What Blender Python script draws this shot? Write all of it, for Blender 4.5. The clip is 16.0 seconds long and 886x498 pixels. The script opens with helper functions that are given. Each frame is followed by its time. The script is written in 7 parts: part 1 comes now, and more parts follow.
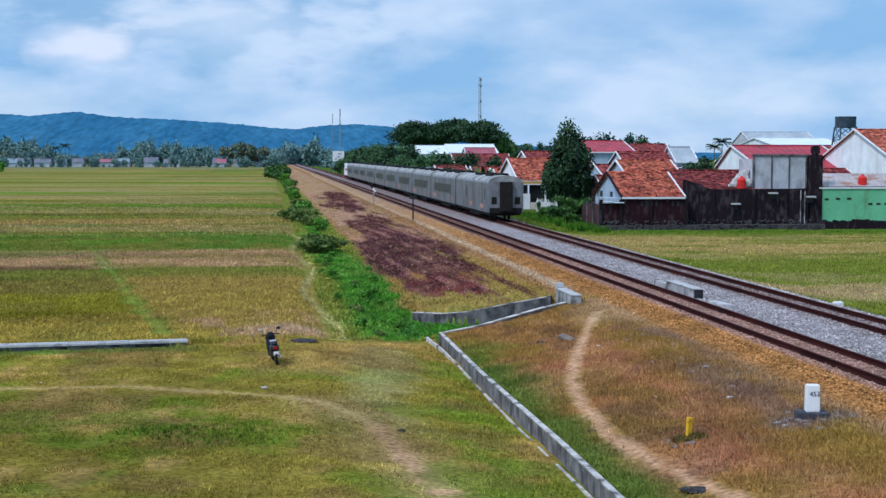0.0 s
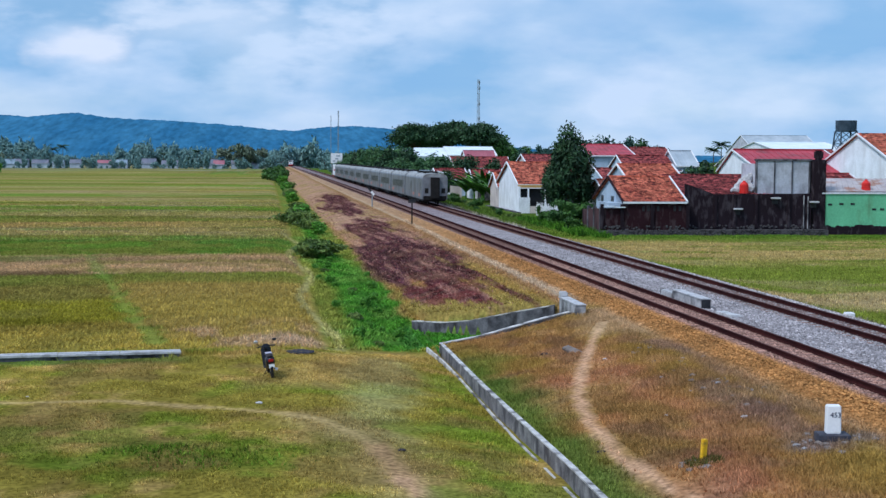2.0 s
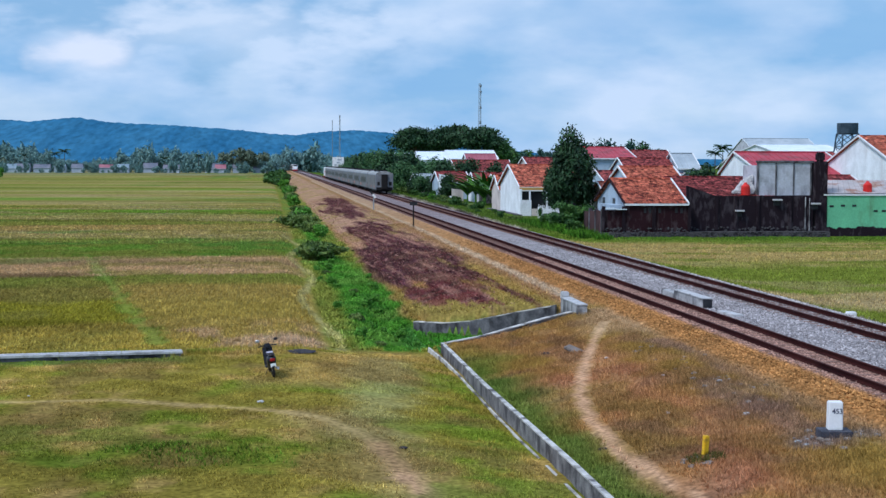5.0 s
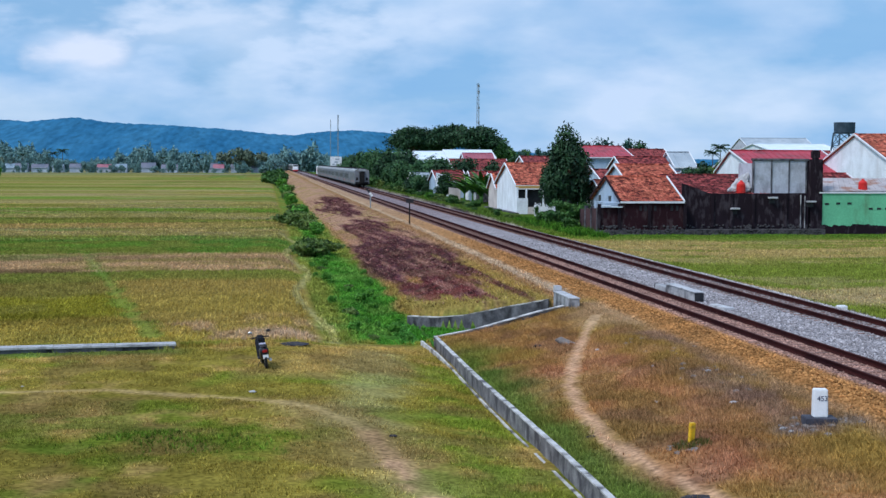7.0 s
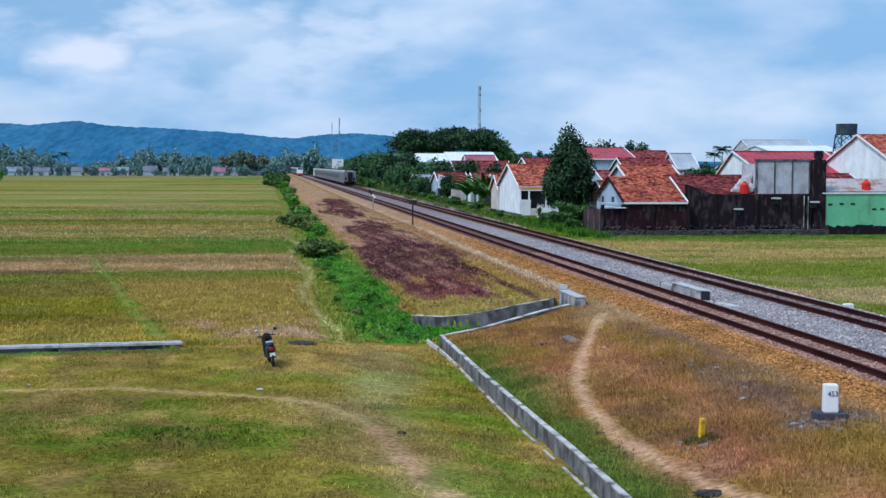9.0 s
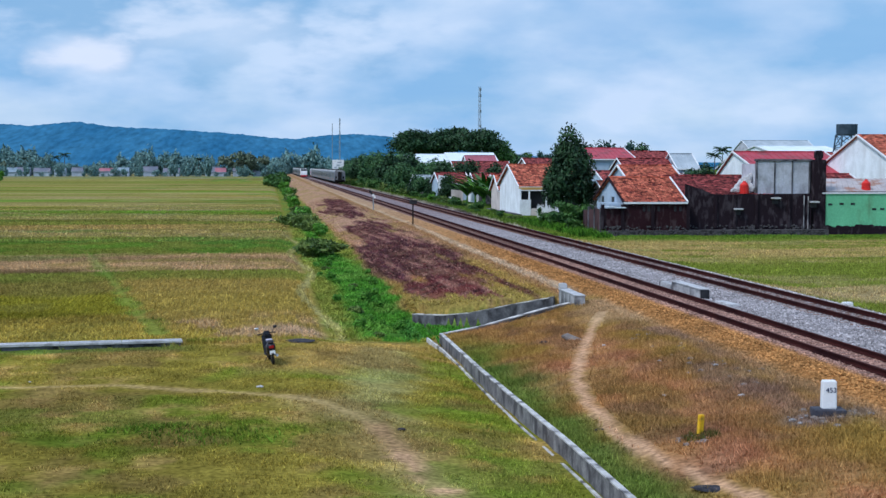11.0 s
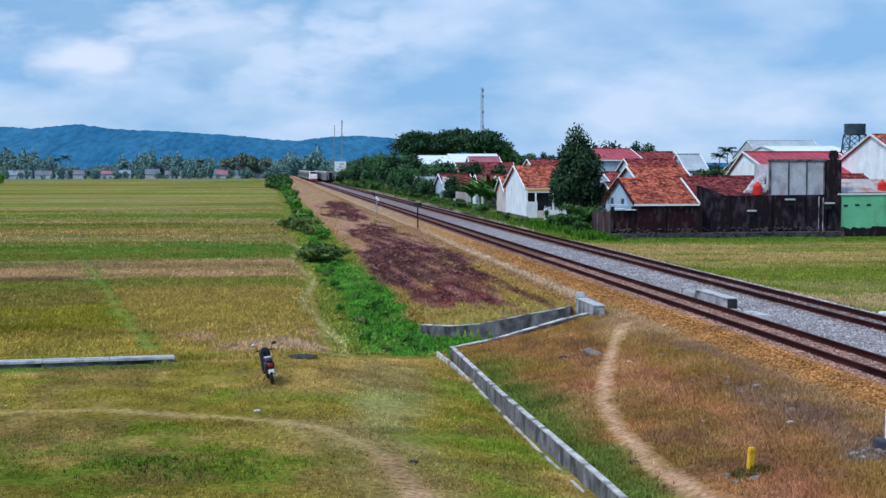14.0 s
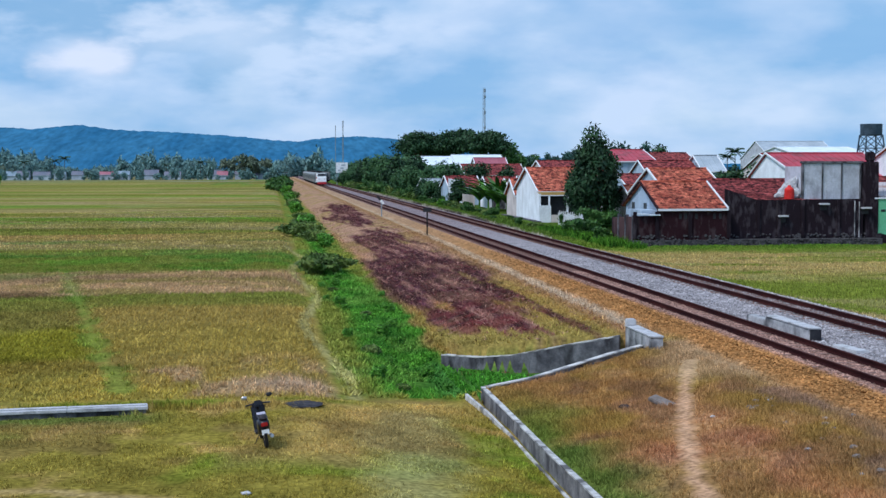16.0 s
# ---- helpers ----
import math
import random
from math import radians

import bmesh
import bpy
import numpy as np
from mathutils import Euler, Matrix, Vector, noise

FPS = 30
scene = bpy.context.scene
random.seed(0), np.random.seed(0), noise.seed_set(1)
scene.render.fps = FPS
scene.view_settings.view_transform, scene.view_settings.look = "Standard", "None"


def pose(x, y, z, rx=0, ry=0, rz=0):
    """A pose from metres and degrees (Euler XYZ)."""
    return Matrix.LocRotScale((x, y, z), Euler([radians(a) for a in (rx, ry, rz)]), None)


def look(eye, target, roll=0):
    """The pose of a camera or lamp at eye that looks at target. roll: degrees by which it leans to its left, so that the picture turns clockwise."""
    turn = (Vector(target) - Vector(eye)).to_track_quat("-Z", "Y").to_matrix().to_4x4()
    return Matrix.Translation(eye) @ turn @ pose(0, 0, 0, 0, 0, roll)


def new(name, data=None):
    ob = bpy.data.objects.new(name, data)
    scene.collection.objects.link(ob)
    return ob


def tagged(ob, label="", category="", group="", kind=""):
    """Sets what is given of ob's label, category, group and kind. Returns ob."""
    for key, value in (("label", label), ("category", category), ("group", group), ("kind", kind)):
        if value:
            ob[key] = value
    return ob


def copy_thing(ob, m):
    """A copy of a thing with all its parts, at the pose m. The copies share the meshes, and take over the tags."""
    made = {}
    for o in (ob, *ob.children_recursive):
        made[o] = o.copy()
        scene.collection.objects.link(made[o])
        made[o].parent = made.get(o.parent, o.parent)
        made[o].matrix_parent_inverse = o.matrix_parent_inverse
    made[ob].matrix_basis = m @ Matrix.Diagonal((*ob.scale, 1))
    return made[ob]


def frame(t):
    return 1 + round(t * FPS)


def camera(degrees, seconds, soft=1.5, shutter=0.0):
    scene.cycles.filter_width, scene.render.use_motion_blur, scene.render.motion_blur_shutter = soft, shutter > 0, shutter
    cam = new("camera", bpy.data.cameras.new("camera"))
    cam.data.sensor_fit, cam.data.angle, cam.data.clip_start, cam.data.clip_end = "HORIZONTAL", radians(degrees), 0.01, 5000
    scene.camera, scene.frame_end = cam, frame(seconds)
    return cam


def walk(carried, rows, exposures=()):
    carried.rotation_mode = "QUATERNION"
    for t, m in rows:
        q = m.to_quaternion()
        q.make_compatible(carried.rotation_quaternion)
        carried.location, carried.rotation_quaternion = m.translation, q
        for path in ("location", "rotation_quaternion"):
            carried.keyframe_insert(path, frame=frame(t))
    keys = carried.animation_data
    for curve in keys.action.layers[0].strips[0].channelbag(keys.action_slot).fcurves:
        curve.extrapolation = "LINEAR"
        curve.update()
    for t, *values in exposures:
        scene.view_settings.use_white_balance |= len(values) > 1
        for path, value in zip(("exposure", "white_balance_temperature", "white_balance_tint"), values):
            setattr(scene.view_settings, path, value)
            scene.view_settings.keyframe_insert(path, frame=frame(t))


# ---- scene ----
PATH = [
    (0, (0.178, -1.85, 6.852), (0.424, 0.13, 6.72), 0.1),
    (0.5, (0.226, -1.057, 6.894), (0.475, 0.923, 6.763), 0.2),
    (1, (0.251, -0.625, 6.977), (0.501, 1.355, 6.846), 0.3),
    (1.5, (0.252, -0.502, 6.968), (0.502, 1.478, 6.837), 0.3),
    (2, (0.242, -0.404, 6.977), (0.491, 1.576, 6.848), 0.3),
    (2.5, (0.175, -0.381, 6.973), (0.423, 1.6, 6.845), 0.3),
    (3, (0.129, -0.369, 6.968), (0.377, 1.611, 6.842), 0.3),
    (3.5, (0.121, -0.435, 6.899), (0.368, 1.545, 6.774), 0.3),
    (4, (0.131, -0.399, 6.876), (0.377, 1.582, 6.752), 0.2),
    (6.5, (0.424, -0.608, 6.664), (0.672, 1.372, 6.541), 0.2),
    (7, (0.423, -0.713, 6.604), (0.672, 1.268, 6.481), 0.2),
    (7.5, (0.407, -0.681, 6.572), (0.656, 1.3, 6.45), 0.2),
    (8, (0.361, -0.708, 6.549), (0.61, 1.273, 6.428), 0.2),
    (8.5, (0.299, -0.613, 6.494), (0.547, 1.368, 6.374), 0.2),
    (9, (0.267, -0.636, 6.448), (0.514, 1.345, 6.329), 0.1),
    (11.5, (0.293, -0.736, 6.362), (0.539, 1.245, 6.245), 0.1),
    (12, (0.307, -0.75, 6.369), (0.552, 1.231, 6.253), 0.1),
    (12.5, (0.304, -0.66, 6.35), (0.549, 1.321, 6.234), 0.1),
    (13, (0.354, -0.043, 6.363), (0.598, 1.939, 6.247), 0.0),
    (13.5, (0.384, 1.007, 6.392), (0.627, 2.989, 6.276), -0.0),
    (14, (0.404, 2.553, 6.397), (0.647, 4.535, 6.281), -0.1),
    (14.5, (0.431, 4.431, 6.386), (0.673, 6.413, 6.27), -0.1),
    (15, (0.483, 6.725, 6.408), (0.725, 8.707, 6.293), -0.1),
    (15.5, (0.524, 8.886, 6.42), (0.766, 10.868, 6.305), -0.1),
    (16, (0.551, 10.643, 6.535), (0.793, 12.625, 6.42), -0.1),
]
cam = camera(34.9, 16.0, 1.45)
walk(cam, [(t, look(eye, target, roll)) for t, eye, target, roll in PATH], ((0, 0.0, 5720, 12), (16, 0.0, 5720, 12)))

# ---------------------------------------------------------------- light and sky
SUN_EL, SUN_AZ = radians(50), radians(236)
scene.view_settings.exposure = 0.0
world = bpy.data.worlds.new("sky_world")
scene.world = world
world.use_nodes = True
wn, wl = world.node_tree.nodes, world.node_tree.links
wn.clear()
w_out = wn.new("ShaderNodeOutputWorld")
sky = wn.new("ShaderNodeTexSky")
sky.sky_type, sky.sun_disc = "NISHITA", False
sky.sun_elevation, sky.sun_rotation, sky.air_density, sky.dust_density, sky.ozone_density = SUN_EL, SUN_AZ, 1.0, 0.0, 3.0
b_sky = wn.new("ShaderNodeBackground")
b_sky.inputs["Strength"].default_value = 0.1
b_cloud = wn.new("ShaderNodeBackground")
b_cloud.inputs["Strength"].default_value = 0.92
w_mix = wn.new("ShaderNodeMixShader")
w_co = wn.new("ShaderNodeTexCoord")
w_map = wn.new("ShaderNodeMapping")
w_map.inputs["Scale"].default_value = (1.0, 1.0, 2.6)
w_map.inputs["Location"].default_value = (0.35, 0.2, 0.1)
n_big = wn.new("ShaderNodeTexNoise")
n_big.inputs["Scale"].default_value, n_big.inputs["Detail"].default_value, n_big.inputs["Roughness"].default_value = 5.5, 8, 0.52
n_big.inputs["Distortion"].default_value = 0.4
n_two = wn.new("ShaderNodeTexNoise")
n_two.inputs["Scale"].default_value, n_two.inputs["Detail"].default_value, n_two.inputs["Roughness"].default_value = 7.5, 8, 0.5
n_puff = wn.new("ShaderNodeTexNoise")
n_puff.inputs["Scale"].default_value, n_puff.inputs["Detail"].default_value = 22.0, 8
cover = wn.new("ShaderNodeValToRGB")
cover.color_ramp.elements[0].position, cover.color_ramp.elements[1].position = 0.36, 0.56
cover.color_ramp.elements[0].color = (0.85, 0.85, 0.85, 1)
shade = wn.new("ShaderNodeValToRGB")
shade.color_ramp.elements[0].position, shade.color_ramp.elements[1].position = 0.36, 0.62
shade.color_ramp.elements[0].color = (0.31, 0.54, 0.78, 1)
shade.color_ramp.elements[1].color = (0.68, 0.80, 0.93, 1)
wl.new(w_co.outputs["Generated"], w_map.inputs["Vector"])
wl.new(w_map.outputs["Vector"], n_big.inputs["Vector"])
wl.new(w_map.outputs["Vector"], n_two.inputs["Vector"])
wl.new(w_map.outputs["Vector"], n_puff.inputs["Vector"])
wl.new(n_big.outputs["Fac"], cover.inputs["Fac"])
wl.new(n_two.outputs["Fac"], shade.inputs["Fac"])


def bearing(az, el):
    return (math.sin(radians(az)) * math.cos(radians(el)), math.cos(radians(az)) * math.cos(radians(el)), math.sin(radians(el)))


last = shade.outputs["Color"]
for az, el, wide, tall, colour, amount in ((-4.5, 6.2, 0.16, 0.05, (0.20, 0.44, 0.68, 1), 0.75), (-7.2, 4.3, 0.040, 0.014, (0.86, 0.90, 0.97, 1), 0.9), (-2.6, 5.7, 0.06, 0.026, (0.80, 0.88, 0.97, 1), 0.8), (16, 6.0, 0.2, 0.03, (0.36, 0.56, 0.8, 1), 0.4)):
    sub, stretch, size, wob, ramp, mixer = (wn.new("ShaderNodeVectorMath"), wn.new("ShaderNodeVectorMath"), wn.new("ShaderNodeVectorMath"), wn.new("ShaderNodeMath"), wn.new("ShaderNodeMapRange"), wn.new("ShaderNodeMix"))
    sub.operation, stretch.operation, size.operation, wob.operation = "SUBTRACT", "MULTIPLY", "LENGTH", "MULTIPLY_ADD"
    sub.inputs[1].default_value = bearing(az, el)
    stretch.inputs[1].default_value = (1 / wide, 1 / wide, 1 / tall)
    wl.new(w_co.outputs["Generated"], sub.inputs[0]), wl.new(sub.outputs[0], stretch.inputs[0]), wl.new(stretch.outputs[0], size.inputs[0])
    wob.inputs[1].default_value = -2.6
    wl.new(n_puff.outputs["Fac"], wob.inputs[0]), wl.new(size.outputs["Value"], wob.inputs[2])
    ramp.interpolation_type = "SMOOTHSTEP"
    ramp.inputs["From Min"].default_value, ramp.inputs["From Max"].default_value = -0.1, -1.1
    ramp.inputs["To Min"].default_value, ramp.inputs["To Max"].default_value = 0.0, amount
    wl.new(wob.outputs[0], ramp.inputs["Value"])
    mixer.data_type = "RGBA"
    mixer.inputs["B"].default_value = colour
    wl.new(ramp.outputs["Result"], mixer.inputs["Factor"]), wl.new(last, mixer.inputs["A"])
    last = mixer.outputs["Result"]
wl.new(last, b_cloud.inputs["Color"])
wl.new(sky.outputs["Color"], b_sky.inputs["Color"])
wl.new(cover.outputs["Color"], w_mix.inputs["Fac"])
wl.new(b_sky.outputs["Background"], w_mix.inputs[1])
wl.new(b_cloud.outputs["Background"], w_mix.inputs[2])
wl.new(w_mix.outputs["Shader"], w_out.inputs["Surface"])

sun = new("sun", bpy.data.lights.new("sun", "SUN"))
sun.data.energy, sun.data.angle, sun.data.color = 2.6, radians(16), (1.0, 0.93, 0.82)
sun.matrix_world = look((math.sin(SUN_AZ) * math.cos(SUN_EL) * 50, math.cos(SUN_AZ) * math.cos(SUN_EL) * 50, math.sin(SUN_EL) * 50), (0, 0, 0))


# ---------------------------------------------------------------- materials
def mat(name, c1, c2, scale=3.0, rough=0.8, bump=0.15, metal=0.0, fine=40.0, grain=0.35, stain=None, stain_scale=0.6, stain_amount=0.5, island=False, space="Object", stretch=(1, 1, 1), streak=0.0, gloss=0.3):
    m = bpy.data.materials.new(name)
    m.use_nodes = True
    n, l = m.node_tree.nodes, m.node_tree.links
    p = n["Principled BSDF"]
    p.inputs["Roughness"].default_value, p.inputs["Metallic"].default_value = rough, metal
    p.inputs["Specular IOR Level"].default_value = gloss
    co = n.new("ShaderNodeTexCoord")
    mp = n.new("ShaderNodeMapping")
    mp.inputs["Scale"].default_value = stretch
    l.new(co.outputs[space], mp.inputs["Vector"])
    a, b = n.new("ShaderNodeTexNoise"), n.new("ShaderNodeTexNoise")
    a.inputs["Scale"].default_value, a.inputs["Detail"].default_value = scale, 5
    b.inputs["Scale"].default_value, b.inputs["Detail"].default_value = fine, 3
    l.new(mp.outputs[0], a.inputs["Vector"]), l.new(mp.outputs[0], b.inputs["Vector"])
    ramp = n.new("ShaderNodeValToRGB")
    ramp.color_ramp.elements[0].position, ramp.color_ramp.elements[1].position = 0.35, 0.65
    ramp.color_ramp.elements[0].color, ramp.color_ramp.elements[1].color = (*c1, 1), (*c2, 1)
    l.new(a.outputs["Fac"], ramp.inputs["Fac"])
    colour = ramp.outputs["Color"]
    if stain:
        s = n.new("ShaderNodeTexNoise")
        s.inputs["Scale"].default_value, s.inputs["Detail"].default_value = stain_scale, 8
        sm = n.new("ShaderNodeMapping")
        sm.inputs["Scale"].default_value = (1, 1, 1 - streak)
        l.new(co.outputs[space], sm.inputs["Vector"]), l.new(sm.outputs[0], s.inputs["Vector"])
        sr = n.new("ShaderNodeValToRGB")
        sr.color_ramp.elements[0].position, sr.color_ramp.elements[1].position = 0.62 - 0.3 * stain_amount, 0.72 - 0.2 * stain_amount
        l.new(s.outputs["Fac"], sr.inputs["Fac"])
        mx = n.new("ShaderNodeMix")
        mx.data_type = "RGBA"
        mx.inputs["B"].default_value = (*stain, 1)
        l.new(sr.outputs["Color"], mx.inputs["Factor"]), l.new(colour, mx.inputs["A"])
        colour = mx.outputs["Result"]
    hsv = n.new("ShaderNodeHueSaturation")
    val = n.new("ShaderNodeMath")
    val.operation = "MULTIPLY_ADD"
    val.inputs[1].default_value, val.inputs[2].default_value = 2 * grain, 1 - grain
    l.new(b.outputs["Fac"], val.inputs[0])
    if island:
        geo, mul, ad = n.new("ShaderNodeNewGeometry"), n.new("ShaderNodeMath"), n.new("ShaderNodeMath")
        mul.operation, ad.operation = "MULTIPLY_ADD", "MULTIPLY"
        mul.inputs[1].default_value, mul.inputs[2].default_value = 0.8, 0.6
        l.new(geo.outputs["Random Per Island"], mul.inputs[0])
        l.new(mul.outputs[0], ad.inputs[0]), l.new(val.outputs[0], ad.inputs[1])
        l.new(ad.outputs[0], hsv.inputs["Value"])
    else:
        l.new(val.outputs[0], hsv.inputs["Value"])
    l.new(colour, hsv.inputs["Color"])
    l.new(hsv.outputs["Color"], p.inputs["Base Color"])
    if bump:
        bp = n.new("ShaderNodeBump")
        bp.inputs["Strength"].default_value, bp.inputs["Distance"].default_value = bump, 0.05
        l.new(b.outputs["Fac"], bp.inputs["Height"]), l.new(bp.outputs["Normal"], p.inputs["Normal"])
    return m


def tinted(name, rough=0.9, fine=9.0, grain=0.35, bump=0.4, island=0.0, trans=0.0, blotch=0.0):
    """Surface whose colour follows the growth and soil of the land (colour attribute), with grain at two scales."""
    m = bpy.data.materials.new(name)
    m.use_nodes = True
    n, l = m.node_tree.nodes, m.node_tree.links
    p = n["Principled BSDF"]
    p.inputs["Roughness"].default_value, p.inputs["Specular IOR Level"].default_value = rough, 0.0
    at = n.new("ShaderNodeAttribute")
    at.attribute_name = "soil"
    geo = n.new("ShaderNodeNewGeometry")
    a, b = n.new("ShaderNodeTexNoise"), n.new("ShaderNodeTexNoise")
    a.inputs["Scale"].default_value, a.inputs["Detail"].default_value = fine, 6
    b.inputs["Scale"].default_value, b.inputs["Detail"].default_value = 0.8, 6
    l.new(geo.outputs["Position"], a.inputs["Vector"]), l.new(geo.outputs["Position"], b.inputs["Vector"])
    v = n.new("ShaderNodeMath")
    v.operation = "MULTIPLY_ADD"
    v.inputs[1].default_value, v.inputs[2].default_value = 2 * grain, 1 - grain
    l.new(a.outputs["Fac"], v.inputs[0])
    out = v.outputs[0]
    w = n.new("ShaderNodeMath")
    w.operation = "MULTIPLY_ADD"
    w.inputs[1].default_value, w.inputs[2].default_value = 1.0, 0.5
    l.new(b.outputs["Fac"], w.inputs[0])
    k = n.new("ShaderNodeMath")
    k.operation = "MULTIPLY"
    l.new(out, k.inputs[0]), l.new(w.outputs[0], k.inputs[1])
    out = k.outputs[0]
    if island:
        r, q = n.new("ShaderNodeMath"), n.new("ShaderNodeMath")
        r.operation, q.operation = "MULTIPLY_ADD", "MULTIPLY"
        r.inputs[1].default_value, r.inputs[2].default_value = 2 * island, 1 - island
        l.new(geo.outputs["Random Per Island"], r.inputs[0])
        l.new(r.outputs[0], q.inputs[0]), l.new(out, q.inputs[1])
        out = q.outputs[0]
    hsv = n.new("ShaderNodeHueSaturation")
    l.new(at.outputs["Color"], hsv.inputs["Color"]), l.new(out, hsv.inputs["Value"])
    l.new(hsv.outputs["Color"], p.inputs["Base Color"])
    if bump:
        bp = n.new("ShaderNodeBump")
        bp.inputs["Strength"].default_value, bp.inputs["Distance"].default_value = bump, 0.06
        l.new(a.outputs["Fac"], bp.inputs["Height"]), l.new(bp.outputs["Normal"], p.inputs["Normal"])
    return m


CONCRETE = mat("concrete", (0.10, 0.097, 0.105), (0.24, 0.235, 0.24), 2.4, 0.85, 0.3, fine=14, grain=0.5, stain=(0.06, 0.057, 0.065), stain_scale=2.2, stain_amount=0.4, streak=0.4)
CONCRETE_LIGHT = mat("grey_white_concrete", (0.24, 0.24, 0.255), (0.46, 0.46, 0.48), 2.2, 0.85, 0.25, fine=18, grain=0.4, stain=(0.08, 0.08, 0.09), stain_scale=0.9)
CONCRETE_DARK = mat("weathered_concrete", (0.06, 0.06, 0.072), (0.17, 0.17, 0.19), 1.8, 0.9, 0.3, fine=12, grain=0.5, stain=(0.025, 0.025, 0.03), stain_scale=1.6, stain_amount=0.45, streak=0.6)
CONCRETE_PALE = mat("pale_concrete", (0.42, 0.42, 0.44), (0.60, 0.60, 0.63), 2.0, 0.8, 0.2, fine=30, stain=(0.3, 0.3, 0.31), stain_scale=2.0, stain_amount=0.35)
COPING = mat("worn_coping_concrete", (0.42, 0.41, 0.41), (0.62, 0.61, 0.60), 3.0, 0.9, 0.25, fine=22, grain=0.35, stain=(0.12, 0.115, 0.12), stain_scale=1.8, stain_amount=0.45, gloss=0.1)
STEEL_RUST = mat("rusty_rail_steel", (0.024, 0.0075, 0.009), (0.055, 0.016, 0.015), 2.0, 0.95, 0.2, 0.0, fine=30, space="Object", stretch=(1, 0.2, 1), gloss=0.05)
STEEL_HEAD = mat("worn_rail_head", (0.05, 0.02, 0.02), (0.09, 0.04, 0.038), 2.0, 0.85, 0.05, 0.0, gloss=0.1, fine=30, stretch=(1, 0.1, 1))
SLEEPER = mat("stained_sleeper_concrete", (0.20, 0.115, 0.095), (0.34, 0.21, 0.175), 3.0, 0.9, 0.3, fine=30, stain=(0.09, 0.05, 0.04), stain_amount=0.6)
WHITE_PAINT = mat("white_paint", (0.78, 0.79, 0.82), (0.84, 0.85, 0.87), 1.5, 0.6, 0.08, fine=25, grain=0.08, stain=(0.55, 0.54, 0.53), stain_scale=1.5, stain_amount=0.25)
BLACK_PAINT = mat("black_paint", (0.012, 0.012, 0.016), (0.03, 0.03, 0.035), 3.0, 0.5, 0.1, fine=20)
PLINTH = mat("dark_plinth", (0.03, 0.032, 0.05), (0.07, 0.07, 0.09), 3.0, 0.8, 0.2, fine=25)
YELLOW = mat("chipped_yellow_paint", (0.68, 0.40, 0.01), (0.80, 0.50, 0.02), 4.0, 0.6, 0.15, fine=30, stain=(0.2, 0.14, 0.05), stain_scale=6, stain_amount=0.3)
INK = mat("dark_blue_ink", (0.03, 0.035, 0.08), (0.045, 0.05, 0.1), 4.0, 0.7, 0)
ROCK = mat("broken_stone", (0.13, 0.11, 0.10), (0.26, 0.22, 0.2), 5.0, 0.9, 0.3, fine=25)
ASH = mat("burnt_ash", (0.012, 0.011, 0.014), (0.05, 0.045, 0.055), 5.0, 0.95, 0.4, fine=18)


def wall_paint(name, c, dirt, amount=0.4, streak=0.7, scale=0.5):
    return mat(name, tuple(v * 0.88 for v in c), tuple(min(1, v * 1.05) for v in c), 0.7, 0.85, 0.1, fine=6, grain=0.22, stain=dirt, stain_scale=scale, stain_amount=amount, streak=streak, gloss=0.08)


WALL_WHITE = wall_paint("white_plaster", (0.80, 0.84, 0.90), (0.66, 0.68, 0.72), 0.12)
WALL_CREAM = wall_paint("cream_plaster", (0.62, 0.56, 0.54), (0.4, 0.34, 0.33), 0.3)
WALL_BLUE = wall_paint("pale_blue_plaster", (0.40, 0.50, 0.62), (0.2, 0.24, 0.3), 0.4)
WALL_GREEN = wall_paint("mint_green_plaster", (0.17, 0.50, 0.29), (0.12, 0.22, 0.12), 0.22)
WALL_MOSS = wall_paint("mossy_black_plaster", (0.018, 0.012, 0.017), (0.055, 0.045, 0.053), 0.34, 0.6, 2.4)
WALL_MAROON = wall_paint("dark_maroon_plaster", (0.026, 0.010, 0.014), (0.055, 0.036, 0.04), 0.32, 0.6, 2.4)
OCHRE = wall_paint("ochre_paint", (0.46, 0.30, 0.10), (0.3, 0.2, 0.09), 0.3)
WALL_BROWN = wall_paint("faded_brown_plaster", (0.085, 0.048, 0.05), (0.03, 0.02, 0.024), 0.45, 0.7, 1.0)
WALL_BLOCK = wall_paint("grey_block_wall", (0.52, 0.54, 0.61), (0.36, 0.37, 0.42), 0.4, 0.4, 1.2)
RUBBLE = mat("rubble_stone_wall", (0.012, 0.011, 0.013), (0.09, 0.085, 0.09), 2.6, 0.95, 0.5, fine=7, grain=0.5)
TILE_ORANGE = mat("orange_clay_tile", (0.33, 0.075, 0.05), (0.64, 0.20, 0.12), 1.5, 0.85, 0.4, fine=5.0, grain=0.8, gloss=0.1, stain=(0.09, 0.02, 0.018), stain_scale=2.4, stain_amount=0.45, island=True)
TILE_DARK = mat("dark_red_clay_tile", (0.20, 0.038, 0.042), (0.42, 0.10, 0.092), 1.5, 0.85, 0.4, fine=5.0, grain=0.8, gloss=0.1, stain=(0.05, 0.012, 0.014), stain_scale=2.2, stain_amount=0.6, island=True)
SHEET_RED = mat("red_metal_sheet", (0.36, 0.035, 0.055), (0.46, 0.055, 0.08), 0.5, 0.5, 0.1, 0.1, fine=5, grain=0.15, stain=(0.25, 0.04, 0.05), stain_amount=0.4)
# maroon made paler and pinker in colour to carry haze
SHEET_PINK = mat("faded_red_sheet", (0.27, 0.07, 0.10), (0.36, 0.11, 0.14), 0.5, 0.6, 0.1, fine=5, grain=0.2)
